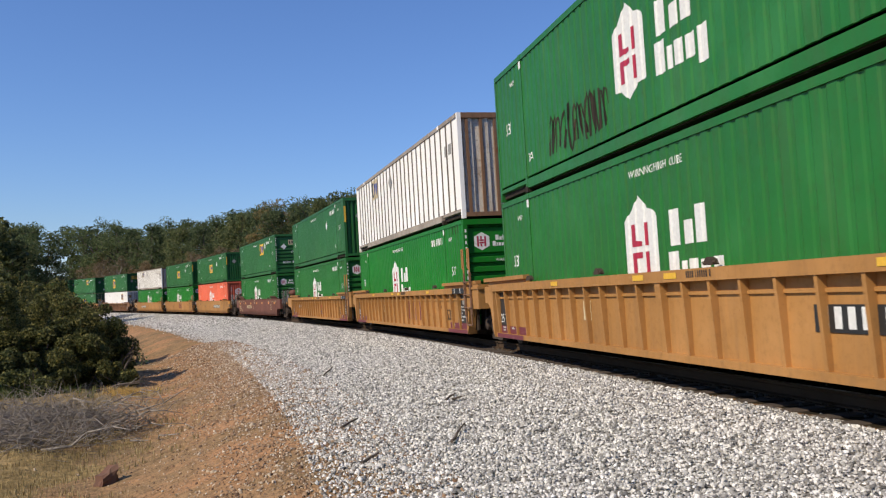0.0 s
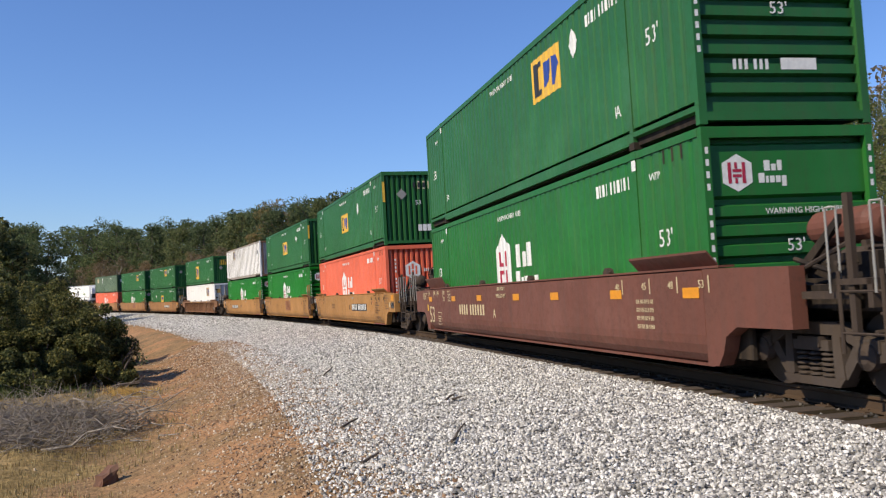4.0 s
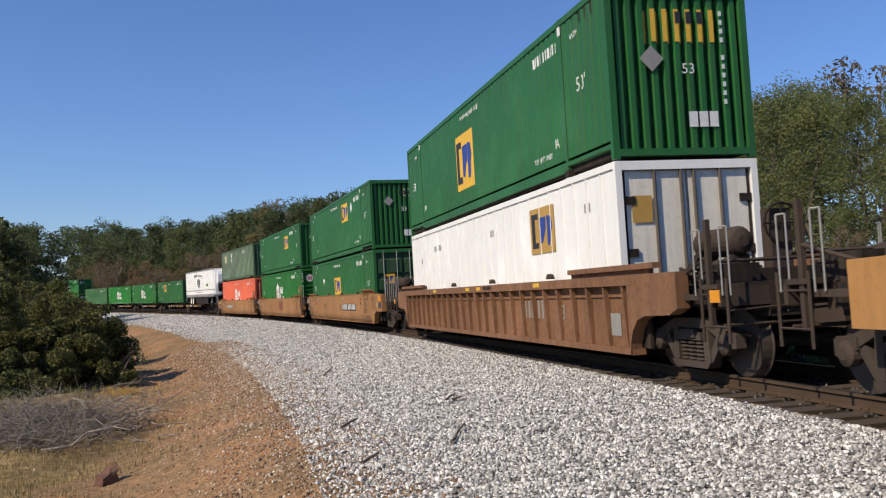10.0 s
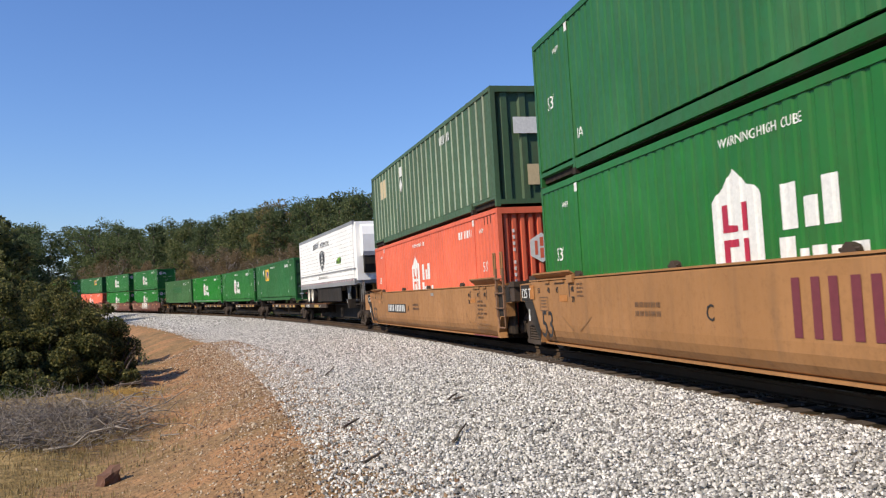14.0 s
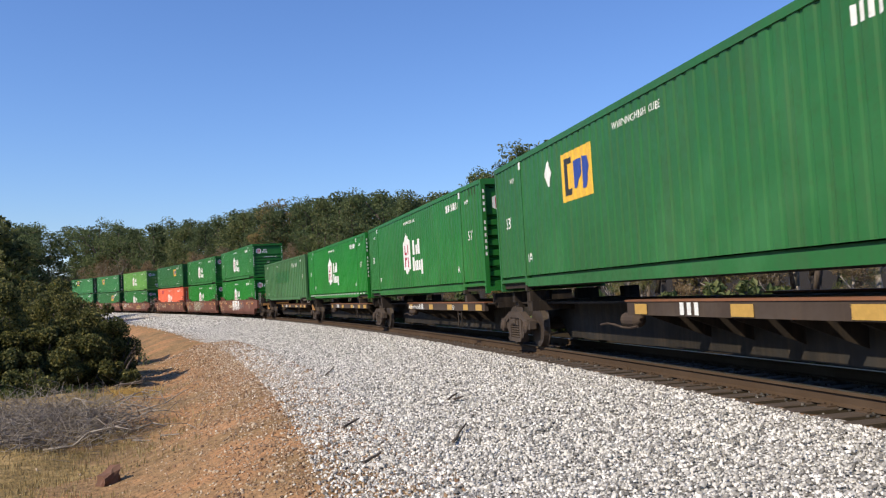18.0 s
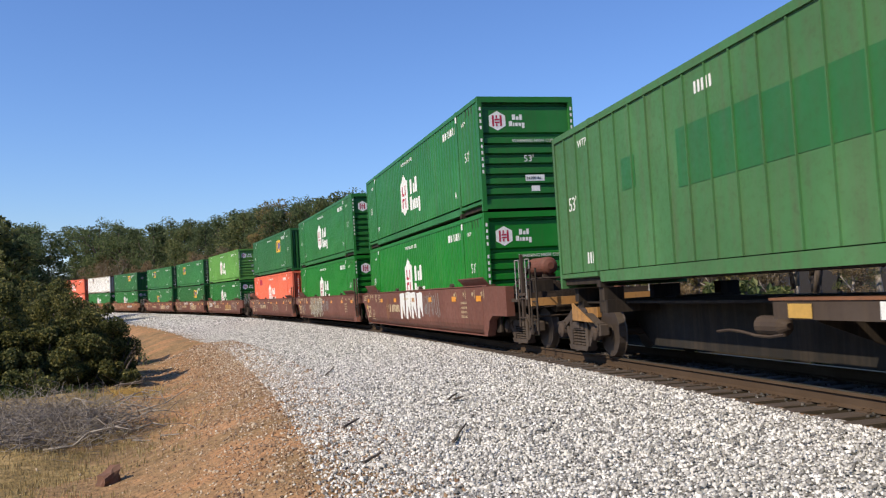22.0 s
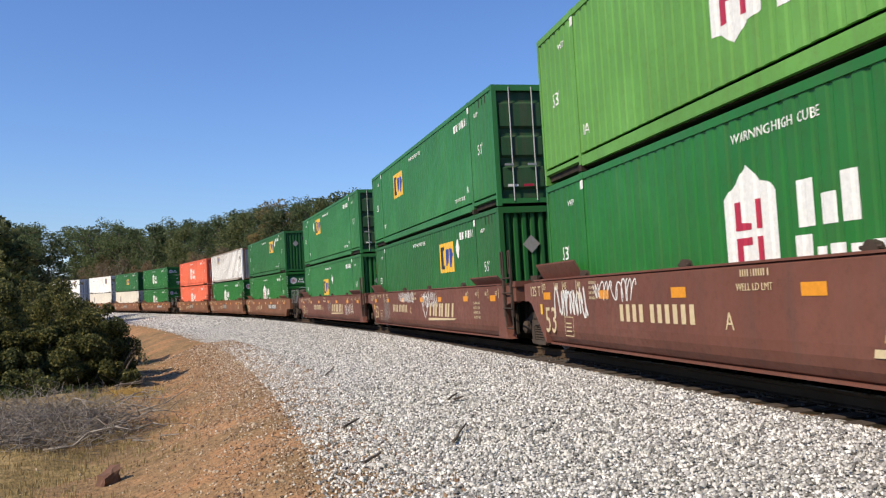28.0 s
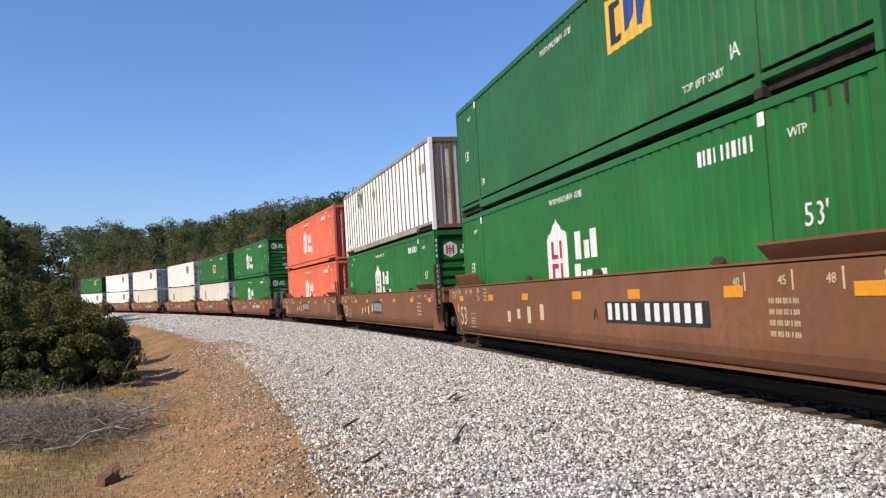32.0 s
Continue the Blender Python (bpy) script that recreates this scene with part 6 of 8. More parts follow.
def spine_car(name, label, front, rear, s0, half=8.6, beam=(-0.9, 7.9)):
    """A skeleton car: a deep centre beam with outriggers and end pedestals."""
    car = tagged(new(name), label, "rail car", "cars of the train")

    b0, b1 = beam

    def spine(bm):
        prism(bm, [(-half, 0.95), (-half, 0.66), (-half + 1.7, 0.64), (-half + 2.3, 0.22), (half - 2.3, 0.22), (half - 1.7, 0.64), (half, 0.66), (half, 0.95)], -0.30, 0.30)
    put("centre_beam", cached("centre_beam", BLACK, spine), car, "dark steel centre beam")
    for side in (-1, 1):
        a, b = sorted((side * 1.22, side * 1.32))
        put("side_beam", cached(("side_beam", side, b0), GEAR, lambda bm: box(bm, b0, b1, a, b, 0.83, 1.035)), car, "grimy dark side beam")
        put("beam_flange", cached(("beam_flange", side, b0), RUST_BROWN, lambda bm: box(bm, b0 - 0.05, b1 + 0.05, min(side * 1.1, side * 1.335), max(side * 1.1, side * 1.335), 1.035, 1.062)), car, "worn ochre flange")
        for i in range(6):
            x = b0 + 0.7 + i * 1.15
            put("outrigger", cached(("outrigger", side, i, b0), FRAME_DARK, lambda bm: (box(bm, x - 0.02, x + 0.02, min(0, side * 1.25), max(0, side * 1.25), 0.80, 1.02), prism(bm, [(side * 1.27, 0.81), (side * 0.31, 0.81), (side * 0.31, 0.44)], x - 0.012, x + 0.012, "x"))), car)
        for x in (-6.1, 6.1):
            put("pedestal", cached(("pedestal", side, x), FRAME_DARK, lambda bm: (box(bm, x - 0.11, x + 0.11, min(side * 0.9, side * 1.26), max(side * 0.9, side * 1.26), 1.05, 1.27), box(bm, x - 0.18, x + 0.18, min(side * 0.2, side * 1.24), max(side * 0.2, side * 1.24), 0.84, 1.06))), car)
        for x in (-7.9, 7.9):
            put("pedestal", cached(("pedestal", side, x), FRAME_DARK, lambda bm: (box(bm, x - 0.10, x + 0.10, min(side * 0.5, side * 1.05), max(side * 0.5, side * 1.05), 1.02, 1.27), box(bm, x - 0.14, x + 0.14, min(side * 0.2, side * 0.98), max(side * 0.2, side * 0.98), 0.90, 1.03))), car)
        ladder(car, 4.7 if b0 < -2 else b0 + 6.4, side * 1.28, 0.38, 0.85, FRAME_DARK, 0.34)
    put("brake_rod", cached(("brake_rod", b0), GEAR, lambda bm: [tube(bm, (b0 - 1.7 + 0.3 * k, -1.08, 0.62 + 0.03 * math.sin(k * 1.3)), (b0 - 1.4 + 0.3 * k, -1.08, 0.62 + 0.03 * math.sin((k + 1) * 1.3)), 0.020, 6) for k in range(5)]), car)
    put("brake_cylinder", cached(("spine_cylinder", b0), GEAR, lambda bm: lathe(bm, [(0.05, -0.3), (0.12, -0.26), (0.12, 0.2), (0.04, 0.3)], 14, "x", (b0 - 0.5, -1.0, 0.72))), car)
    for side in (-1, 1) if s0 > 275 else ():
        put("end_gusset", cached(("end_gusset", side), YELLOW_DULL, lambda bm: prism(bm, [(-7.7, 1.0), (-7.7, 0.68), (-6.75, 0.66)], min(side * 1.2, side * 1.24), max(side * 1.2, side * 1.24))), car, "ochre end gusset")
    put("deck_grating", cached("deck_grating", FRAME_DARK, lambda bm: box(bm, -7.9, 7.9, -0.9, 0.9, 0.98, 1.02)), car)
    for x0, x1 in ((0.1, 1.6), (5.2, 6.6)) if b0 < -2 else ((0.3, 0.72), (3.05, 3.55), (5.25, 5.75), (6.9, 7.35), (8.05, 8.6)):
        mark("reflector", ("spine_refl", b0, x0), INK_OCHRE, car, "flat", lambda bm: rect(bm, b0 + x0, b0 + x1, 0.845, 1.0), "ochre yellow patch", y=1.328)
    mark("number_mark", ("spine_number", b0), INK_WHITE, car, "flat", lambda bm: bars(bm, b0 + (2.4 if b0 < -2 else 1.75), 0.85, 0.17, "ABCD 123456" if b0 < -2 else "ABC", 1.0 if b0 < -2 else 1.9), "white row of characters", y=1.328)
    if abs(s0 - 266.71) < 1:
        words("use_mark", "ALL PURPOSE SPINE CAR", 0.135, -0.72, 0.86, INK_WHITE, car, y=1.328, kind="flat")
    words("length_mark", "53", 0.19, b0 + (7.0 if b0 < -2 else 5.82), 0.85, INK_WHITE, car, y=1.330, kind="flat")
    for e, what in ((1, front), (-1, rear)):
        if what == "coupler" or e == -1:
            truck(car, half if e > 0 else (0.0 if b0 < -2 else 0.8) - half, s0)
        if what == "coupler":
            put("coupler", cached(("coupler_spine", e), GEAR, lambda bm: (box(bm, *sorted((e * half, e * (half + 1.9))), -0.14, 0.14, 0.70, 0.96), box(bm, *sorted((e * (half + 1.7), e * (half + 2.1))), -0.2, 0.2, 0.66, 1.0))), car, "knuckle coupler")
            put("end_sill", cached(("end_sill", e), YELLOW_DULL, lambda bm: (box(bm, *sorted((e * (half + 0.2), e * (half + 1.2))), -0.3, 0.3, 0.66, 1.1), box(bm, *sorted((e * (half + 1.1), e * (half + 1.2))), -1.4, 1.4, 0.95, 1.12))), car)
            for side in (-1, 1):
                ladder(car, e * (half + 1.0), side * 1.38, 0.35, 1.75, FRAME_DARK, 0.4)
    return car


def trailer():
    """A white van trailer riding on the spine car, nose forwards."""
    t = tagged(new("trailer"), "white ribbed van trailer with a dark shield logo", "trailer", "containers on the train")
    z0, z1 = 1.956, 4.986
    k = 13
    put("underframe", cached("trailer_under", ALU, lambda bm: box(bm, -8.07, 8.07, -1.28, 1.28, z0 + 0.05, z0 + 0.2)), t)
    for side in (-1, 1):
        h = (z1 - 0.16 - (z0 + 0.30)) / k
        for i in range(k):
            put("side_panel", cached(("trailer_panel", i, side), TRAILER_WHITE, lambda bm: box(bm, -8.02, 8.02, min(side * 1.288, side * 1.22), max(side * 1.288, side * 1.22), z0 + 0.302 + h * i, z0 + 0.296 + h * (i + 1) - 0.005)), t)
        put("side_core", cached(("trailer_core", side), POST_GREY, lambda bm: box(bm, -8.0, 8.0, min(side * 1.276, side * 1.2), max(side * 1.276, side * 1.2), z0 + 0.2, z1 - 0.1)), t)
        put("bottom_rail", cached(("trailer_rail", side), ALU, lambda bm: (box(bm, -8.07, 8.07, min(side * 1.30, side * 1.2), max(side * 1.30, side * 1.2), z0, z0 + 0.29), box(bm, -8.07, 8.07, min(side * 1.298, side * 1.2), max(side * 1.298, side * 1.2), z0 + 0.72, z0 + 0.80))), t, "grey aluminium rail")
        put("top_rail", cached(("trailer_top", side), ALU, lambda bm: box(bm, -8.07, 8.07, min(side * 1.296, side * 1.16), max(side * 1.296, side * 1.16), z1 - 0.16, z1)), t)
    put("roof", cached("trailer_roof", ALU, lambda bm: box(bm, -8.0, 8.0, -1.2, 1.2, z1 - 0.06, z1 - 0.02)), t)
    put("nose", cached("trailer_nose", TRAILER_WHITE, lambda bm: prism(bm, [(8.0, -1.28), (8.12, -1.15), (8.16, 0), (8.12, 1.15), (8.0, 1.28)], z0 + 0.2, z1 - 0.05, "z")), t)
    put("cooling_unit", cached("cooling_unit", TRAILER_WHITE, lambda bm: prism(bm, [(8.14, 3.3), (8.14, 4.8), (8.38, 4.7), (8.52, 4.3), (8.52, 3.5), (8.4, 3.3)], -0.92, 0.92)), t, "white cooling unit on the nose")
    put("unit_engine", cached("unit_engine", BLACK, lambda bm: prism(bm, [(8.14, 2.5), (8.14, 3.296), (8.4, 3.296), (8.44, 2.9), (8.3, 2.5)], -0.85, 0.85)), t, "black engine box under the cooling unit")
    put("rear_door", cached("trailer_rear", TRAILER_WHITE, lambda bm: box(bm, -8.09, -8.0, -1.28, 1.28, z0, z1)), t)
    for i in range(26):
        mark("safety_tape", ("tape_w", i), INK_WHITE, t, "flat", lambda bm: rect(bm, -7.74 + 0.62 * i, -7.58 + 0.62 * i, z0 + 0.20, z0 + 0.27), "white reflective tape", y=1.302)
        mark("safety_tape", ("tape_r", i), INK_RED, t, "flat", lambda bm: rect(bm, -7.90 + 0.62 * i, -7.74 + 0.62 * i, z0 + 0.20, z0 + 0.27), "red reflective tape", y=1.302)
    words("trade_words", "INTERMODAL", 0.42, -0.55, 4.20, INK_BLACK, t, y=1.290, kind="flat")
    mark("wordmark", "prime", INK_BLACK, t, "flat", lambda bm: [shape(bm, [(a, 4.18 + 0.02 * k), (a + 0.24, 4.20 + 0.02 * k), (a + 0.34, 4.52 + 0.02 * k), (a + 0.10, 4.50 + 0.02 * k)]) for k, a in enumerate((-2.95, -2.56, -2.17, -1.78, -1.39))], "dark logo blocks", y=1.290)
    mark("shield", "shield", INK_BLACK, t, "flat", lambda bm: shape(bm, [(-1.0, 3.86), (-0.2, 4.05), (0.65, 3.90), (0.62, 3.45), (0.25, 3.08), (-0.2, 2.87), (-0.68, 3.10), (-0.95, 3.50)]), "dark shield logo", y=1.290)
    mark("shield_line", "shield_line", INK_WHITE, t, "flat", lambda bm: (shape(bm, [(-0.50, 3.08), (-0.42, 3.08), (-0.18, 3.92), (-0.24, 3.92)]), shape(bm, [(0.16, 3.10), (0.08, 3.10), (-0.10, 3.92), (-0.04, 3.92)]), rect(bm, -0.40, 0.06, 3.20, 3.28), rect(bm, -0.34, 0.02, 3.42, 3.49), rect(bm, -0.28, -0.03, 3.62, 3.68)), y=1.294)
    rim = [(-0.92, 3.80), (-0.2, 3.97), (0.57, 3.84), (0.54, 3.48), (0.20, 3.15), (-0.2, 2.96), (-0.62, 3.16), (-0.87, 3.50)]
    mark("shield_rim", "shield_rim", INK_WHITE, t, "flat", lambda bm: [shape(bm, [a, b, (-0.2 + (b[0] + 0.2) * 0.96, 3.45 + (b[1] - 3.45) * 0.96), (-0.2 + (a[0] + 0.2) * 0.96, 3.45 + (a[1] - 3.45) * 0.96)]) for a, b in zip(rim, rim[1:] + rim[:1])], y=1.294)
    mark("badge", "badge", INK_LIME, t, "flat", lambda bm: shape(bm, [(3.82, 3.12), (4.85, 3.10), (5.08, 3.16), (5.12, 3.34), (4.98, 3.42), (4.35, 3.42), (4.1, 3.33), (3.86, 3.30)]), "green badge", y=1.290)
    mark("badge_line", "badge_line", INK_BLACK, t, "flat", lambda bm: (shape(bm, [(4.62, 3.14), (4.95, 3.16), (5.08, 3.30), (4.95, 3.38), (4.80, 3.36)]), [rect(bm, 3.90 + 0.22 * k, 4.04 + 0.22 * k, 3.15, 3.27) for k in range(3)]), y=1.294)
    mark("address_mark", "web", INK_GREY, t, "flat", lambda bm: bars(bm, -1.43, z0 + 0.49, 0.13, "ABCDEFGHIJKLMN.OPQ", 1.84), y=1.290)
    put("tandem_frame", cached("tandem_frame", ALU, lambda bm: [box(bm, -6.2, -2.9, y - 0.06, y + 0.06, z0 - 0.22, z0 + 0.04) for y in (-0.55, 0.55)]), t)
    for ax in (-5.18, -3.92):
        for side in (-1, 1):
            r, yc = 0.50, side * 1.155
            wheel = put("wheel", cached(("trailer_wheel", side), TYRE, lambda bm: lathe(bm, [(r - 0.13, -0.13), (r - 0.03, -0.14), (r, -0.1), (r, 0.1), (r - 0.03, 0.14), (r - 0.13, 0.13)], 28, ring_only=True)), t)
            wheel.location = (ax, yc, 1.56)
            put("rim", cached(("trailer_rim", side), RIM_WHITE, lambda bm: lathe(bm, [(0.375, side * 0.0), (0.375, side * 0.13), (0.345, side * 0.125), (0.31, side * 0.05), (0.17, side * 0.04), (0.13, side * 0.10), (0.05, side * 0.12)], 24)), wheel, "cream wheel rim")
        put("axle", cached(("trailer_axle", ax), FRAME_DARK, lambda bm: tube(bm, (ax, -1.1, 1.56), (ax, 1.1, 1.56), 0.08, 10)), t)
    put("mud_flap", cached("mud_flap", BLACK, lambda bm: [box(bm, -5.95, -5.93, y - 0.32, y + 0.32, 1.12, z0) for y in (-0.95, 0.95)]), t)
    for side in (-1, 1):
        put("side_skirt", cached(("side_skirt", side), BLACK, lambda bm: box(bm, -2.5, 4.3, side * 1.18 - 0.02, side * 1.18 + 0.02, 1.18, z0 + 0.02)), t, "black side skirt")
        put("landing_leg", cached(("landing_leg", side), ALU, lambda bm: (box(bm, 4.6, 4.74, side * 0.85 - 0.07, side * 0.85 + 0.07, 1.25, z0), box(bm, 4.5, 4.84, side * 0.85 - 0.12, side * 0.85 + 0.12, 1.06, 1.26), prism(bm, [(4.0, z0), (5.3, z0), (4.8, z0 - 0.5), (4.55, z0 - 0.5)], side * 0.86 - 0.01, side * 0.86 + 0.01))), t)
    return t


def stanchion(car):
    """The hitch that holds the trailer's nose on its spine car."""
    put("hitch", cached("hitch", YELLOW_DULL, lambda bm: (box(bm, 6.5, 7.3, -0.5, 0.5, 1.02, 1.30), prism(bm, [(6.6, 1.3), (7.2, 1.3), (7.0, 1.95), (6.7, 1.95)], -0.12, 0.12))), car, "yellow trailer hitch")
    put("wheel_deck", cached("wheel_deck", YELLOW_DULL, lambda bm: box(bm, -8.2, -0.2, -1.21, 1.21, 1.0, 1.054)), car, "deck under the trailer's wheels")


# ---- the train ----
def hub(bright=False, lime=False):
    if lime:
        return container("container", "faded light green steel container with a white emblem", LIME, "fine", "ridges", logo="house")
    return container("container", "bright green steel container with a white emblem" if bright else "green steel container with a white emblem", HUB_BRIGHT if bright else HUB, "fine", "ridges", logo="house")


def emp(at=(2.45, 1.53), end="corr", plac=None, band=False, oily=True, logo="square", post=None, door_logo=(0.32, 1.36), faded=False):
    return container("container", "deep green steel container with a yellow logo panel" if logo else "deep green corrugated steel container", EMP_FADED if faded else EMP, "fine", end, logo=logo, at=at, plac=plac, band=band, oily=oily, post=post, door_logo=door_logo)


def taped(c):
    for i in range(23):
        x = -7.4 + 0.662 * i
        mark("tape_strip", ("tape_strip", i), INK_WHITE, c, "flat", lambda bm: rect(bm, x, x + 0.28, 0.205, 0.262), "white reflective strip", y=1.296)
    return c


def orange(red_patch=False):
    c = container("container", "faded orange steel container with a white emblem", ORANGE, "fine", "corr", logo="house")
    if red_patch:
        for x in (-5.3, -4.7):
            panel_patch(c, "fine", INK_RED, x, x + 0.5, 2.2, 2.65, "red paint patch")
    return c


def white_ribbed():
    c = container("container", "white ribbed sheet-metal container with stains", STEEL_SHEET, "posts", "posts", rib=POST_GREY, end_mat=STAINED_WHITE)
    square_logo(c, "flat", -4.5, 1.93, 1.2, 0.78, INK_CREAM)
    mark("placard", ("post_placard",), INK_GREY, c, "flat", lambda bm: shape(bm, [(-1.1, 2.2), (-0.85, 1.9), (-0.6, 2.2), (-0.85, 2.5)], 0.02), "faded diamond placard")
    end_mark("placard", "rusty_placard", RUST_BROWN, c, lambda bm: shape(bm, [(-0.25, 1.85), (0.05, 1.55), (0.35, 1.85), (0.05, 2.15)], 0.02), "rusty diamond placard")
    for x in (-7.2, 7.0, 6.6):
        mark("notice", ("post_notice", x), INK_GREY, c, "flat", lambda bm: rect(bm, x, x + 0.3, 0.5 if x < 0 else 1.9, 0.75 if x < 0 else 2.2), "faint grey notice", y=1.272)
    return c


def white_plate(stained=False):
    c = container("container", "stained white smooth-sided container" if stained else "white smooth-sided container with a square logo", CREAM if stained else WHITE, "seams", "rods", rib=CREAM if stained else WHITE)
    if stained:
        square_logo(c, "flat", -4.9, 1.25, 0.8, 1.0, INK_CREAM)
    else:
        square_logo(c, "flat", 3.87, 1.62, 1.36, 0.92, INK_OCHRE)
        end_mark("end_panel", "white_end_panel", INK_OCHRE, c, lambda bm: rect(bm, -1.02, -0.66, 1.9, 2.34, -0.01), "ochre logo panel")
        for x in (-6.9, -4.9, -4.3, 1.0, 6.7):
            mark("notice", ("plate_notice", x), INK_GREY, c, "flat", lambda bm: bars(bm, x, 2.2 if x > -6 else 1.9, 0.16, "ABC"), "grey row of characters", y=1.272)
    return c


def sage():
    c = container("container", "dull green container with pale upright ribs", SAGE, "posts", "posts", rib=POST_PALE, plac=(-2.4, 1.9))
    mark("logo_panel", ("sage_panel",), INK_CREAM, c, "flat", lambda bm: rect(bm, -6.2, -5.1, 1.8, 2.5), "pale logo panel")
    mark("notice", ("sage_notice",), INK_WHITE, c, "flat", lambda bm: rect(bm, -2.6, -2.1, 2.2, 2.55), "white notice")
    mark("number_mark", ("sage_number",), INK_WHITE, c, "flat", lambda bm: bars(bm, 3.2, 2.3, 0.24, "ABCD 123"), "white row of characters", y=1.30)
    end_mark("notice", "sage_end_notice", INK_WHITE, c, lambda bm: rect(bm, -0.75, -0.1, 1.75, 2.15, 0.02), "white square notice")
    end_mark("notice", "sage_end_low", INK_CREAM, c, lambda bm: rect(bm, -0.45, -0.15, 0.5, 1.0, 0.02), "pale notice")
    end_mark("end_panel", "sage_end_panel", INK_CREAM, c, lambda bm: rect(bm, 0.1, 0.75, 2.3, 2.65, 0.02), "pale logo panel")
    return c


def moss():
    c = container("container", "chalky green container with broad panels", MOSS, "seams", "plain", rib=MOSS)
    for x in (-7.40, 6.72):
        words("length_mark", "53'", 0.36, x, 1.42, INK_WHITE, c, y=1.272, kind="flat")
    for x in (-6.75, 6.3):
        words("lift_mark", "WTP", 0.20, x, 2.5, INK_WHITE, c, y=1.272, kind="flat")
    mark("number_mark", ("moss_number",), INK_WHITE, c, "flat", lambda bm: bars(bm, 3.5, 2.25, 0.26, "ABCD 123 456"), "white row of characters", y=1.272)
    mark("patch", ("moss_patch",), EMP, c, "flat", lambda bm: rect(bm, -3.0, 2.2, 1.3, 2.1), "darker painted-over patch", y=1.272)
    mark("patch", ("moss_patch_2",), EMP, c, "flat", lambda bm: rect(bm, -4.9, -4.4, 1.5, 2.0), "darker painted-over patch", y=1.272)
    mark("notice", ("moss_notice",), INK_WHITE, c, "flat", lambda bm: bars(bm, -6.6, 0.42, 0.2, "ABC"), "white row of characters", y=1.272)
    mark("notice", ("moss_notice_2",), INK_WHITE, c, "flat", lambda bm: bars(bm, -2.4, 2.45, 0.16, "ABCDE"), "white row of characters", y=1.272)
    return c


def ridged_emp():
    return container("container", "deep green steel container with a yellow logo panel", EMP, "fine", "ridges", logo="square", at=(1.83, 1.66), plac=(4.03, 2.27))


LOW, HIGH, SPINE_Z = 0.40, 0.40 + H + 0.03, 1.285
YEL = ("ochre yellow ribbed well car", YELLOW, "ribbed", "yellow")
SMO = ("ochre yellow smooth-sided well car", YELLOW, "smooth", "yellow")
DUS = ("dusty ochre smooth-sided well car", TAN, "smooth", "yellow")
BRO = ("dark brown smooth-sided well car", BROWN, "smooth", "brown")
RUS = ("rusty brown smooth-sided well car", RUST_BROWN, "smooth", "rust")
RIB = ("weathered ochre brown ribbed well car", OCHRE_BROWN, "ribbed", "rust")
C, J = "coupler", "joint"
TRAIN = [
    (-1.51, YEL, C, J, hub, hub, "a"), (18.21, YEL, J, J, lambda: hub(True), white_ribbed, "c"), (37.81, YEL, J, C, hub, lambda: emp(logo=None, plac=(3.6, 1.9), oily=False, post=True), "b"),
    (61.15, BRO, C, C, hub, ridged_emp, "a"),
    (84.69, SMO, C, J, orange, lambda: emp((-0.75, 1.14), plac=(3.2, 1.95), oily=False, post=True), "b"), (104.18, SMO, J, J, lambda: hub(True), lambda: emp((-0.78, 1.14), plac=(4.21, 1.95), oily=False, post=True), "c"),
    (123.53, SMO, J, C, lambda: hub(True), white_ribbed, "a"),
    (147.28, RIB, C, C, white_plate, lambda: emp((-1.74, 0.69, 1.68, 1.46), band=True), "a"),
    (170.44, DUS, C, J, lambda: emp((-1.07, 1.12), plac=(-4.2, 1.9), end="doors", door_logo=(-0.85, 1.46)), lambda: emp((1.63, 1.66), plac=(4.0, 2.2)), "b"), (190.37, DUS, J, J, hub, emp, "c"), (209.73, DUS, J, C, orange, sage, "a"),
    (230.91, "spine", C, J, trailer, None, ""), (249.24, "spine", J, J, lambda: emp((-3.53, 1.60, 1.47, 0.9), end="doors", plac=(-4.29, 2.26), oily=False, door_logo=(-0.8, 2.02)), None, ""), (266.71, "spine", J, J, hub, None, ""),
    (283.66, "spine", J, J, lambda: taped(hub(True)), None, ""), (300.93, "spine", J, C, moss, None, ""),
    (322.14, BRO, C, J, lambda: hub(True), hub, "b"), (341.89, BRO, J, J, lambda: hub(True), hub, "c"), (361.31, BRO, J, C, lambda: orange(True), lambda: emp((2.65, 1.53)), "a"),
    (384.89, BRO, C, J, hub, lambda: hub(lime=True), "a"), (404.44, BRO, J, J, lambda: emp((2.38, 1.53), plac=(4.37, 2.15)), lambda: emp((-3.77, 1.55), end="doors", faded=True), "c"),
    (423.95, BRO, J, C, lambda: emp((-1.73, 1.14), plac=(0.9, 1.95), band=True, faded=True), lambda: emp((-3.43, 1.69), end="doors", plac=(-4.0, 2.2), faded=True), "b"),
    (447.25, RUS, C, J, hub, lambda: emp((2.07, 1.64), plac=(4.3, 2.25)), "b"), (466.81, RUS, J, J, hub, white_ribbed, "c"), (485.95, RUS, J, C, orange, orange, "a"),
    (510.3, RUS, C, J, hub, hub, "b"), (530.05, RUS, J, J, lambda: white_plate(True), lambda: emp((0.34, 1.1)), "c"), (549.43, RUS, J, C, lambda: white_plate(True), white_plate, "a"),
    (573.17, RUS, C, J, lambda: white_plate(True), white_plate, "b"), (592.55, RUS, J, J, white_plate, white_plate, "c"), (612.0, RUS, J, C, white_plate, emp, "a"),
]


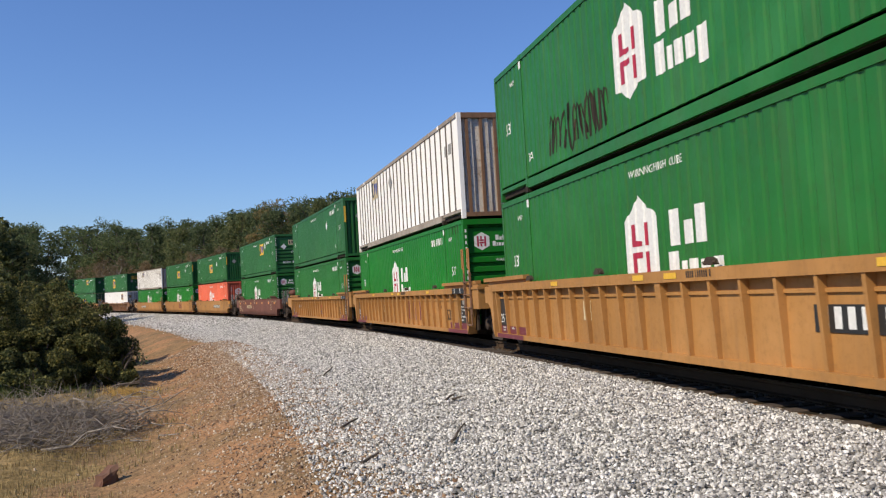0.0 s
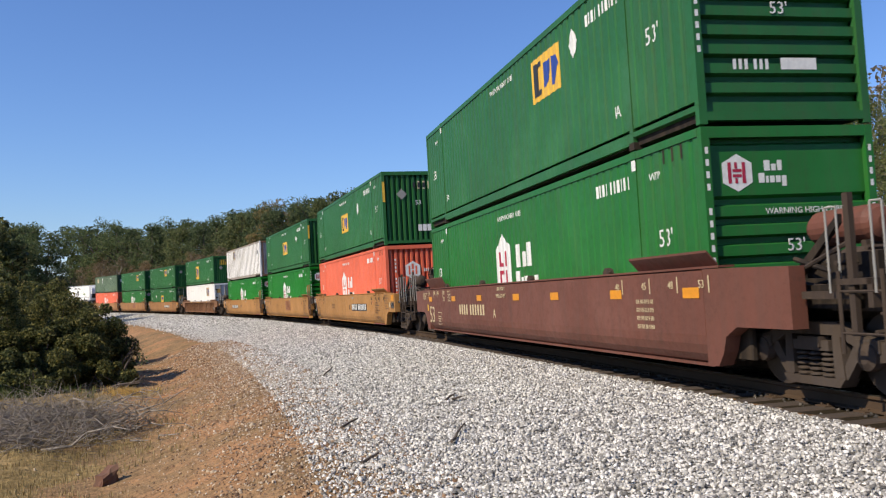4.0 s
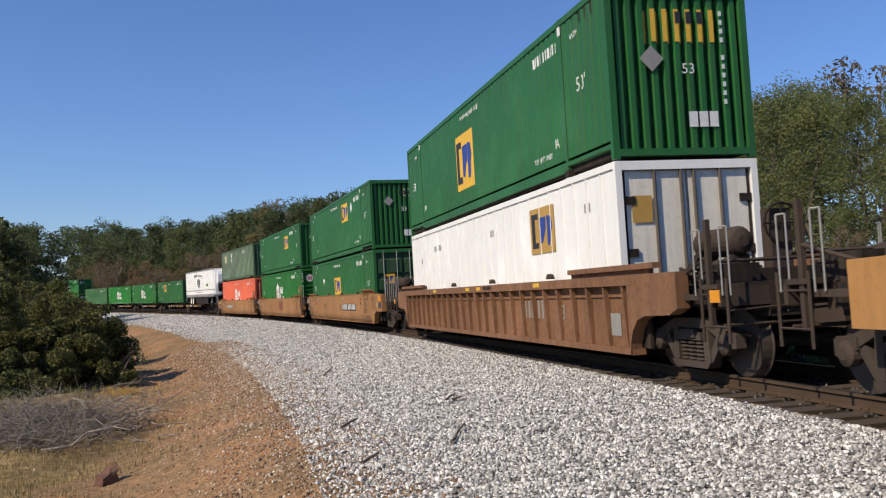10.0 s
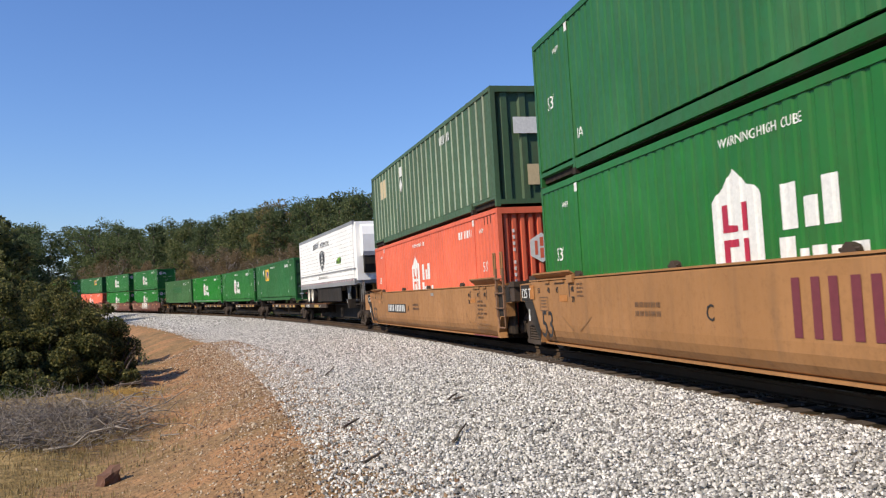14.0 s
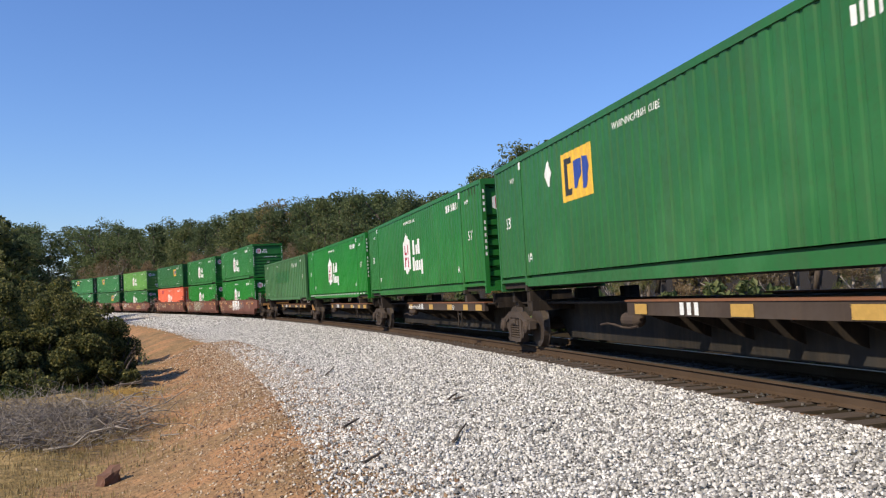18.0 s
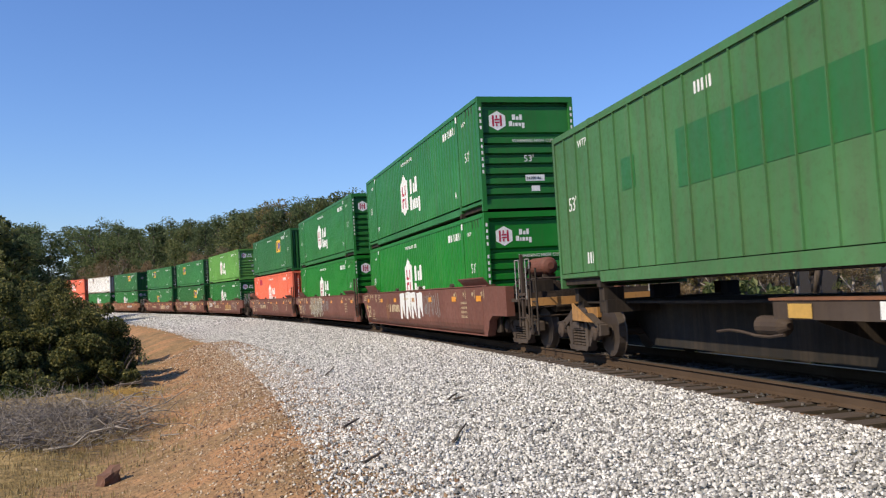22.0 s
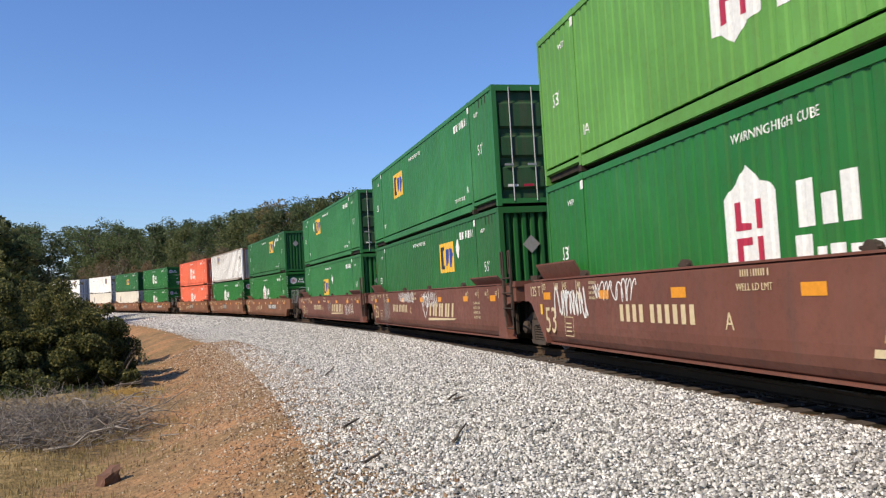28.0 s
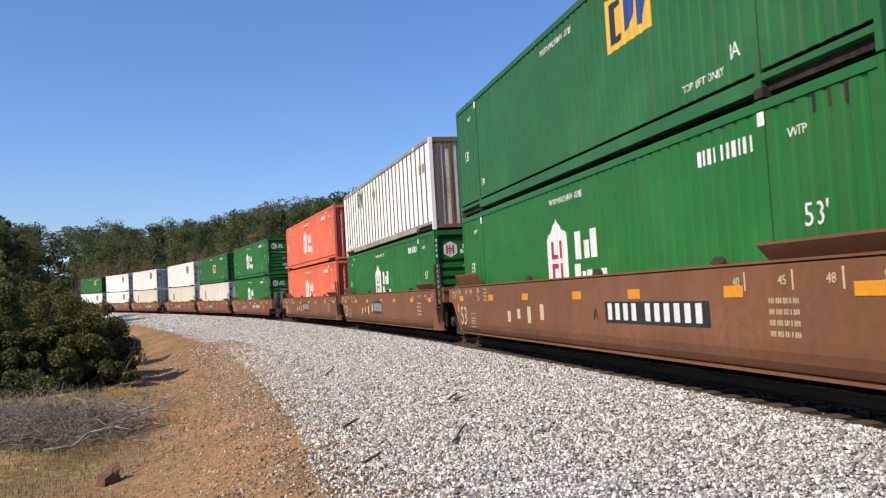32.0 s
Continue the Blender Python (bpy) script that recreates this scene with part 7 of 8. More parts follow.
def build_train():
    for number, (s0, kind, front, rear, low, high, unit) in enumerate(TRAIN, 1):
        if kind == "spine":
            car = spine_car("spine_car", "dark skeleton spine car with yellow patches", front, rear, s0, beam=(-8.4, 0.6) if low is trailer else (-0.9, 7.9))
            MOVERS.append((car, s0, 8.6, 0.0))
            load = low()
            if load["category"] == "trailer":
                stanchion(car)
                MOVERS.append((load, s0, 8.6, 0.0))
            else:
                MOVERS.append((load, s0, 8.6, SPINE_Z))
            continue
        label, mat, style, tint = kind
        car = well_car("well_car", label, mat, style, front, rear, s0)
        car_marks(car, style, mat, tint, unit, number, front == J)
        MOVERS.append((car, s0, 9.6, 0.0))
        lower, upper = low(), high()
        if number == 1:
            def tag(name, key, m, build, label="", yy=None):
                mark(name, key, m, upper, "fine", build, label)
            scrawl(tag, "g1", FRAME_DARK, -4.5, -1.75, 0.42, 1.30, "dark sprayed stroke", 30, 9, 0.03)
        for thing, z in ((lower, LOW), (upper, HIGH)):
            MOVERS.append((thing, s0, 9.6, z))


build_train()


# ---- plants ----
def leaf_material(name, tones, rough=0.6, thin=0.42):
    m, nodes, links, bsdf = material(name)
    geo = nodes.new("ShaderNodeNewGeometry")
    r = ramp(nodes, [(i / (len(tones) - 1), t) for i, t in enumerate(tones)])
    links.new(geo.outputs["Random Per Island"], r.inputs[0])
    info = nodes.new("ShaderNodeObjectInfo")
    r2 = ramp(nodes, [(0.0, (0.78, 0.82, 0.80)), (0.5, (1, 1, 1)), (1.0, (1.18, 1.08, 0.95))])
    links.new(info.outputs["Random"], r2.inputs[0])
    c = mix(nodes, links, 1.0, r.outputs[0], r2.outputs[0], "MULTIPLY")
    links.new(c, bsdf.inputs["Base Color"])
    bsdf.inputs["Roughness"].default_value = rough
    bsdf.inputs["Specular IOR Level"].default_value = 0.25
    tr = nodes.new("ShaderNodeBsdfTranslucent")
    links.new(c, tr.inputs[0])
    mx = nodes.new("ShaderNodeMixShader")
    mx.inputs[0].default_value = thin
    links.new(bsdf.outputs[0], mx.inputs[1])
    links.new(tr.outputs[0], mx.inputs[2])
    links.new(mx.outputs[0], nodes["Material Output"].inputs[0])
    return m


PINE_LEAF = leaf_material("pine_needles", [(0.050, 0.073, 0.034), (0.092, 0.126, 0.054), (0.142, 0.176, 0.074), (0.220, 0.232, 0.106)])
OAK_LEAF = leaf_material("oak_leaves", [(0.047, 0.077, 0.033), (0.087, 0.127, 0.049), (0.136, 0.172, 0.066), (0.190, 0.205, 0.083)])
GOLD_LEAF = leaf_material("turning_leaves", [(0.106, 0.106, 0.043), (0.188, 0.169, 0.065), (0.250, 0.200, 0.081), (0.300, 0.200, 0.094)])
BROWN_LEAF = leaf_material("brown_leaves", [(0.130, 0.105, 0.060), (0.190, 0.145, 0.082), (0.245, 0.180, 0.110), (0.30, 0.235, 0.15)])
YOUNG_LEAF = leaf_material("yellow_green_leaves", [(0.085, 0.112, 0.036), (0.140, 0.172, 0.055), (0.205, 0.230, 0.080), (0.29, 0.275, 0.120)])
BUSH_LEAF = leaf_material("bush_leaves", [(0.038, 0.048, 0.020), (0.070, 0.086, 0.030), (0.115, 0.124, 0.042), (0.26, 0.24, 0.082)])


def bark_material(name, a, b):
    m, nodes, links, bsdf = material(name)
    n = noise_node(nodes, links, 3.0, 7, 0.75, stretch=(3, 3, 0.6))
    r = ramp(nodes, [(0.35, a), (0.65, b)])
    links.new(n.outputs[0], r.inputs[0])
    links.new(r.outputs[0], bsdf.inputs["Base Color"])
    bsdf.inputs["Roughness"].default_value = 0.9
    bump(nodes, links, bsdf, n.outputs[0], 0.7, 0.03)
    return m


BARK = bark_material("bark", (0.05, 0.038, 0.03), (0.15, 0.115, 0.09))
PALE_BARK = bark_material("pale_bark", (0.17, 0.14, 0.12), (0.40, 0.35, 0.30))
DEAD_WOOD = bark_material("dead_wood", (0.12, 0.10, 0.085), (0.36, 0.32, 0.28))


def leaves_mesh(name, centres, radii, count, size, rng, mat, flat=0.6):
    """Small leaf sprays strewn round the centres of the clumps, each a bent pair of triangles."""
    centres, radii = np.array(centres), np.array(radii)
    i = rng.choice(len(centres), count, p=radii ** 1.5 / np.sum(radii ** 1.5))
    d = rng.normal(size=(count, 3))
    d /= np.linalg.norm(d, axis=1)[:, None]
    r = radii[i] * rng.uniform(0.35, 1.08, count) ** 0.6
    c = centres[i] + d * r[:, None] * np.array([1, 1, flat])
    out = d * 0.6 + np.array([0, 0, 0.25]) + rng.normal(size=(count, 3)) * 0.6
    a = np.cross(out, rng.normal(size=(count, 3)))
    a /= np.linalg.norm(a, axis=1)[:, None]
    b = np.cross(out, a)
    b /= np.linalg.norm(b, axis=1)[:, None]
    s = size * rng.uniform(0.55, 1.35, count)[:, None]
    bend_up = np.cross(a, b) * s * 0.25
    v = np.stack([c - a * s, c + b * s * 0.5 + bend_up, c + a * s, c - b * s * 0.5 + bend_up], 1).reshape(-1, 3)
    f = np.arange(count * 4).reshape(-1, 4)
    me = bpy.data.meshes.new(name)
    me.from_pydata(v.tolist(), [], f.tolist())
    me.materials.append(mat)
    return me


def wood(bm, a, b, r1, r2, rng, bits=3, sway=0.08, n=6):
    a, b = Vector(a), Vector(b)
    ln = (b - a).length
    pts = [a]
    for i in range(1, bits):
        pts.append(a.lerp(b, i / bits) + Vector(rng.uniform(-1, 1, 3)) * ln * sway / bits * 1.5)
    pts.append(b)
    for i in range(bits):
        k0, k1 = i / bits, (i + 1) / bits
        tube(bm, pts[i], pts[i + 1], r1 + (r2 - r1) * k0, n, r1 + (r2 - r1) * k1)
    return pts


def tree(name, label, kind, seed, height, count):
    rng = np.random.RandomState(seed)
    root = tagged(new(name), label, "tree", "trees beyond the track")
    bm = bmesh.new()
    h = height
    wood(bm, (0, 0, -0.5), (rng.uniform(-.3, .3), rng.uniform(-.3, .3), h * 0.93), 0.011 * h + 0.05, 0.03, rng, 6, 0.1, 8)
    centres, radii = [], []
    if kind in ("pine", "sunny"):
        z = h * rng.uniform(0.22, 0.36)
        while z < h * 0.97:
            k = (h - z) / (h * 0.75)
            reach = h * (0.05 + 0.17 * k ** 0.8) * rng.uniform(0.7, 1.15)
            for j in range(rng.randint(3, 6)):
                a = rng.uniform(0, 6.283)
                tip = (math.cos(a) * reach, math.sin(a) * reach, z + reach * rng.uniform(0.05, 0.45))
                wood(bm, (0, 0, z), tip, 0.02 + 0.004 * h * k, 0.01, rng, 2, 0.1, 4)
                for q in (0.55, 0.8, 1.02):
                    if reach * q > 0.3:
                        centres.append((tip[0] * q + rng.uniform(-.3, .3), tip[1] * q + rng.uniform(-.3, .3), z + (tip[2] - z) * q + rng.uniform(-.1, .3)))
                        radii.append(rng.uniform(0.45, 0.85) * (0.6 + 0.045 * h))
            z += h * rng.uniform(0.035, 0.07)
        centres += [(0, 0, h * 0.95), (0, 0, h * 0.90)]
        radii += [0.6, 0.8]
        size, flat = (0.155 if kind == "pine" else 0.075), 0.75
    else:
        n = 14 if kind == "oak" else 13
        for j in range(n):
            a = 6.283 * j / n * 2.4 + rng.uniform(-.4, .4)
            z0 = h * (0.14 + 0.60 * (j + rng.uniform(0, 1)) / n)
            reach = h * rng.uniform(0.08, 0.22)
            tip = (math.cos(a) * reach, math.sin(a) * reach, min(h * 0.97, z0 + h * rng.uniform(0.15, 0.33)))
            wood(bm, (0, 0, z0), tip, 0.006 * h + 0.02, 0.02, rng, 3, 0.2, 5)
            for q in range(5):
                c = (tip[0] + rng.normal() * h * 0.045, tip[1] + rng.normal() * h * 0.045, tip[2] + rng.normal() * h * 0.04 - 0.02 * h)
                wood(bm, tip, c, 0.03, 0.008, rng, 2, 0.2, 4)
                centres.append(c)
                radii.append(h * rng.uniform(0.04, 0.085))
        size, flat = (0.075 if kind == "young" else 0.155), 0.8
    mats = {"pine": PINE_LEAF, "oak": OAK_LEAF, "gold": GOLD_LEAF, "brown": BROWN_LEAF, "young": YOUNG_LEAF, "sunny": YOUNG_LEAF}
    part("trunk", finish(bm), PALE_BARK if kind in ("brown", "young") else BARK, root, "", True)
    put("crown", leaves_mesh("crown", centres, radii, count, size, rng, mats[kind], flat), root)
    return root


KINDS = [("pine_tree", "tall green pine with tufted branches", "pine", 11, 15.0, 5000), ("pine_tree", "tall green pine with tufted branches", "pine", 12, 13.0, 4600),
         ("pine_tree", "slender tall green pine tree", "pine", 13, 16.0, 4900), ("oak_tree", "dark green broadleaf tree", "oak", 14, 14.0, 4600),
         ("oak_tree", "olive green broadleaf tree", "gold", 15, 13.0, 3900), ("bare_tree", "half-bare brown autumn tree", "brown", 16, 13.0, 3300),
         ("pine_tree", "young bushy dark green pine", "pine", 17, 11.0, 4400), ("oak_tree", "dark green broadleaf tree", "oak", 18, 12.0, 4200),
         ("pine_tree", "sunlit yellow-green pine with tufted branches", "sunny", 19, 13.0, 11000), ("bare_tree", "thin yellow-green tree with pale bare branches", "young", 20, 12.0, 7500)]
SKY_X = [-300, 0, 60, 150, 210, 300, 370, 430, 480, 540, 600, 700, 800, 850, 880, 930, 1100, 1300, 1430, 1500, 1568, 1900]
SKY_Y = [400, 402, 402, 402, 396, 396, 380, 372, 356, 346, 338, 328, 335, 300, 268, 250, 190, 150, 112, 104, 125, 110]


def bearing(x, y):
    """Roughly where a place stands across the view, in the units of the skyline."""
    return 784 + 1527 * x / max(y, 1.0)


def skyline(x, y):
    """How high a tree at x, y must be to reach the ridge of the woods."""
    up = (441 - float(np.interp(bearing(x, y), SKY_X, SKY_Y))) / 1527 + 0.0618
    return EYE_Z + up * math.hypot(x, y)


def plant_woods():
    protos = [tree(*k) for k in KINDS]
    used = [False] * len(protos)
    rng = random.Random(21)
    spots = []
    for row, (w0, gap) in enumerate(((-23, 4.4), (-28, 4.8), (-38, 5.0))):
        s = -6.0
        while s < 262:
            spots.append((s + rng.uniform(-1.5, 1.5), w0 + rng.uniform(-1.6, 1.6), row))
            s += gap * (1.0 + 0.004 * max(0, s))
    s = 70.0
    while s < 240:
        spots.append((s, -18.5 + rng.uniform(-2, 1.5), 9))
        s += 3.4
    s = -9.0
    while s < 90:
        spots.append((s, -16 + rng.uniform(-3.5, 2.0), 8))
        s += 1.6
    s = -9.0
    while s < 44:
        spots.append((s, -20 + rng.uniform(-1.5, 1.5), 6))
        s += 2.8
    for i in range(22):
        spots.append((rng.uniform(-90, 98), 100 + 5 * (i % 5) + rng.uniform(-4, 4), 7))
    for s, w, row in spots:
        if row == 7:
            x, y = (s - 784) / 1527 * w, w
        else:
            p = line_at(s, np.float64(w), 0.0)
            x, y = float(p[0]), float(p[1])
        b = bearing(x, y)
        if y < 5 or b < -160 or b > 1800:
            continue
        top = skyline(x, y)
        z = ground_z(x, y)
        high = (top - z) * (rng.uniform(0.90, 0.99) if b < 900 else rng.uniform(0.80, 1.02))
        pick = rng.choices(range(len(protos)), (6, 6, 5, 1.5, 0.8, 0.0, 5, 1.5, 0.0, 0.0))[0]
        if b > 1050:
            pick = rng.choices(range(len(protos)), (0.0, 0.0, 0.0, 0, 0.0, 0.8, 0.0, 0, 8, 0.8))[0]
            high *= 0.90
        if b < 420 and row < 2:
            pick = rng.choices(range(len(protos)), (4, 4, 4, 3, 0.8, 0.0, 4, 3, 0, 0))[0]
        if row == 9:
            pick = rng.choices((5, 4, 6), (7, 0.6, 0.4))[0]
            high *= rng.uniform(0.46, 0.68)
        elif row == 8:
            pick = rng.choice((6, 7, 5, 4, 3)) if b < 1000 else rng.choice((5, 8, 9, 4))
            high = rng.uniform(2.2, 5.2)
        k = high / KINDS[pick][4]
        m = pose(x, y, z - 0.1, rng.uniform(-3, 3), rng.uniform(-3, 3), rng.uniform(0, 360)) @ Matrix.Diagonal((k * rng.uniform(0.9, 1.2), k * rng.uniform(0.9, 1.2), k, 1))
        if not used[pick]:
            used[pick] = True
            protos[pick].matrix_world = m
        else:
            c = copy_thing(protos[pick], m)
            c.scale = (k * rng.uniform(0.9, 1.2), k * rng.uniform(0.9, 1.2), k)
    for p, u in zip(protos, used):
        if not u:
            p.location = (60, 130, ground_z(60, 130))


plant_woods()


def bush(name, label, seed, x, y, wide, high, count, mat, size=0.16, cat="bush"):
    rng = np.random.RandomState(seed)
    root = tagged(new(name), label, cat)
    z = ground_z(x, y)
    root.location = (x, y, z)
    bm = bmesh.new()
    centres, radii = [], []
    n = max(14, int(wide * high * 3.4))
    for i in range(n):
        a, r = rng.uniform(0, 6.283), wide / 2 * math.sqrt(rng.uniform(0, 1))
        top = high * (1 - (r / (wide / 2)) ** 2.4 * 0.6)
        c = (math.cos(a) * r, math.sin(a) * r, top * rng.uniform(0.08, 0.97))
        centres.append(c)
        radii.append(rng.uniform(0.25, 0.55) * (0.5 + 0.12 * high))
        if i % 2 == 0:
            wood(bm, (rng.uniform(-.3, .3) * wide * 0.3, rng.uniform(-.3, .3) * wide * 0.3, -0.2), c, 0.05, 0.012, rng, 3, 0.25, 5)
    part("stem", finish(bm), BARK, root, "", True)
    put("crown", leaves_mesh("crown", centres, radii, count, size, rng, mat, 0.85), root)
    return root


# the thicket inside the curve
for i, (x, y, w, h, n) in enumerate(((-15.6, 28.0, 5.0, 3.9, 30000), (-13.0, 28.4, 3.0, 2.8, 19000), (-18.9, 31.0, 6.0, 4.8, 14000), (-17.4, 33.5, 4.2, 4.4, 11000),
                                     (-22.6, 44.0, 6.0, 5.4, 7000), (-14.2, 26.2, 3.0, 1.7, 11000), (-20.8, 39.0, 3.6, 7.2, 7000), (-37.8, 72.0, 6.0, 8.0, 4200), (-46.0, 84.0, 8.0, 8.4, 4200),
                                     (-12.6, 30.2, 1.4, 2.0, 2200), (-12.7, 27.6, 2.4, 1.5, 6000), (-13.0, 30.5, 3.2, 3.7, 19000), (-11.2, 29.0, 1.7, 1.2, 4500), (-15.6, 26.6, 3.4, 1.5, 7000), (-12.3, 25.6, 1.5, 0.9, 1500), (-32.2, 62.0, 4.6, 6.2, 4000), (-26.6, 50.0, 4.6, 6.2, 4600), (-21.8, 47.0, 3.2, 3.0, 8000), (-14.7, 33.6, 3.0, 4.0, 15000), (-12.5, 31.2, 2.2, 3.1, 9000))):
    bush("bush", "dense dark green bush with yellowing leaves", 40 + i, x, y, w, h, n, BUSH_LEAF if i not in (7,) else GOLD_LEAF, 0.062 if y < 37 else 0.15)


def undergrowth():
    """Low scrub along the far side of the track."""
    rng = random.Random(31)
    first, s = None, -4.0
    while s < 96:
        p = line_at(s, np.float64(-7.6 + rng.uniform(-1.3, 1.3)), 0.0)
        x, y = float(p[0]), float(p[1])
        k = rng.uniform(0.8, 1.35)
        if first is None:
            first = bush("shrub", "dark tangled scrub beside the track", 90, x, y, 2.6, 1.5, 1500, OAK_LEAF, 0.12, "shrub")
            first["group"] = "scrub beyond the track"
        else:
            c = copy_thing(first, pose(x, y, ground_z(x, y), 0, 0, rng.uniform(0, 360)))
            c.scale = (k, k, k * rng.uniform(0.8, 1.2))
        s += 2.1 + 0.014 * max(0.0, s)


undergrowth()


# thin saplings at the foot of the bank
for i, (x, y, h) in enumerate(((-15.4, 43.6, 0.9), (-14.4, 41.4, 0.8), (-18.4, 52.0, 1.0))):
    bush("sapling", "thin dark leafy sapling on the clay bank", 130 + i, x, y, 0.34, h, 70, OAK_LEAF, 0.06, "sapling")


# ---- loose stone, brush and litter ----
def stone_material(name, tones):
    m, nodes, links, bsdf = material(name)
    geo = nodes.new("ShaderNodeNewGeometry")
    r = ramp(nodes, [(i / (len(tones) - 1), t) for i, t in enumerate(tones)])
    links.new(geo.outputs["Random Per Island"], r.inputs[0])
    n = noise_node(nodes, links, 60.0, 4, 0.7)
    sp = ramp(nodes, [(0.35, (0.72, 0.71, 0.70)), (0.65, (1.08, 1.07, 1.06))])
    links.new(n.outputs[0], sp.inputs[0])
    links.new(mix(nodes, links, 1.0, r.outputs[0], sp.outputs[0], "MULTIPLY"), bsdf.inputs["Base Color"])
    bsdf.inputs["Roughness"].default_value = 0.85
    return m


BALLAST = stone_material("ballast", [(0.10, 0.097, 0.094), (0.26, 0.252, 0.243), (0.42, 0.41, 0.396), (0.54, 0.525, 0.507), (0.70, 0.68, 0.655), (0.93, 0.91, 0.88)])
STAINED = stone_material("clay_stained_stone", [(0.13, 0.085, 0.055), (0.27, 0.185, 0.12), (0.36, 0.27, 0.19), (0.46, 0.38, 0.29), (0.62, 0.55, 0.46)])
# ballast tones darkened to carry the shade beneath the cars
SHADED_BALLAST = stone_material("shaded_ballast", [(0.025, 0.022, 0.02), (0.05, 0.044, 0.038), (0.08, 0.07, 0.06), (0.13, 0.115, 0.10)])
PEBBLE = stone_material("pebble", [(0.10, 0.055, 0.033), (0.21, 0.118, 0.066), (0.28, 0.170, 0.098), (0.34, 0.235, 0.145), (0.50, 0.41, 0.31)])


def chip():
    """A broken stone: a block with its corners knocked about, open underneath."""
    v = np.array([(-0.8, -0.8, -0.5), (0.8, -0.8, -0.5), (0.8, 0.8, -0.5), (-0.8, 0.8, -0.5), (-0.5, -0.62, 0.62), (0.62, -0.5, 0.75), (0.5, 0.62, 0.55), (-0.62, 0.5, 0.72)])
    f = np.array([(4, 5, 6), (4, 6, 7), (0, 1, 5), (0, 5, 4), (1, 2, 6), (1, 6, 5), (2, 3, 7), (2, 7, 6), (3, 0, 4), (3, 4, 7)])
    return v, f


def octahedron():
    v = np.array([(1, 0, 0), (-1, 0, 0), (0, 1, 0), (0, -1, 0), (0, 0, 1), (0, 0, -1)], float)
    f = np.array([(0, 2, 4), (2, 1, 4), (1, 3, 4), (3, 0, 4), (2, 0, 5), (1, 2, 5), (3, 1, 5), (0, 3, 5)])
    return v, f


def strew(name, label, mat, shape_v, shape_f, xyz, radius, rng):
    """Many stones in one mesh, each of its own size, shape and turn."""
    n, k = len(xyz), len(shape_v)
    if k == 8:
        # any turn about the upright, tipped by up to about thirty degrees
        a = rng.uniform(0, math.pi, n)
        q = np.stack([np.cos(a), rng.normal(0, 0.22, n), rng.normal(0, 0.22, n), np.sin(a)], -1)
    else:
        q = rng.normal(size=(n, 4))
    q /= np.linalg.norm(q, axis=1)[:, None]
    a, b, c, d = q.T
    rot = np.stack([1 - 2 * (c * c + d * d), 2 * (b * c - a * d), 2 * (b * d + a * c), 2 * (b * c + a * d), 1 - 2 * (b * b + d * d), 2 * (c * d - a * b),
                    2 * (b * d - a * c), 2 * (c * d + a * b), 1 - 2 * (b * b + c * c)], -1).reshape(n, 3, 3)
    size = radius[:, None] * rng.uniform(0.55, 1.4, (n, 3))
    v = shape_v[None] * rng.uniform(0.62, 1.3, (n, k, 1)) * size[:, None, :]
    v = np.einsum("nij,nkj->nki", rot, v) * np.array([1, 1, 0.95]) + xyz[:, None, :]
    f = (shape_f[None] + (np.arange(n) * k)[:, None, None]).reshape(-1, 3)
    me = bpy.data.meshes.new(name)
    me.vertices.add(n * k)
    me.vertices.foreach_set("co", v.reshape(-1).astype(np.float32))
    me.loops.add(f.size)
    me.loops.foreach_set("vertex_index", f.reshape(-1).astype(np.int32))
    me.polygons.add(len(f))
    me.polygons.foreach_set("loop_start", np.arange(0, f.size, 3, dtype=np.int32))
    me.update(calc_edges=True)
    me.materials.append(mat)
    return tagged(new(name, me), label, "gravel", kind="stuff")


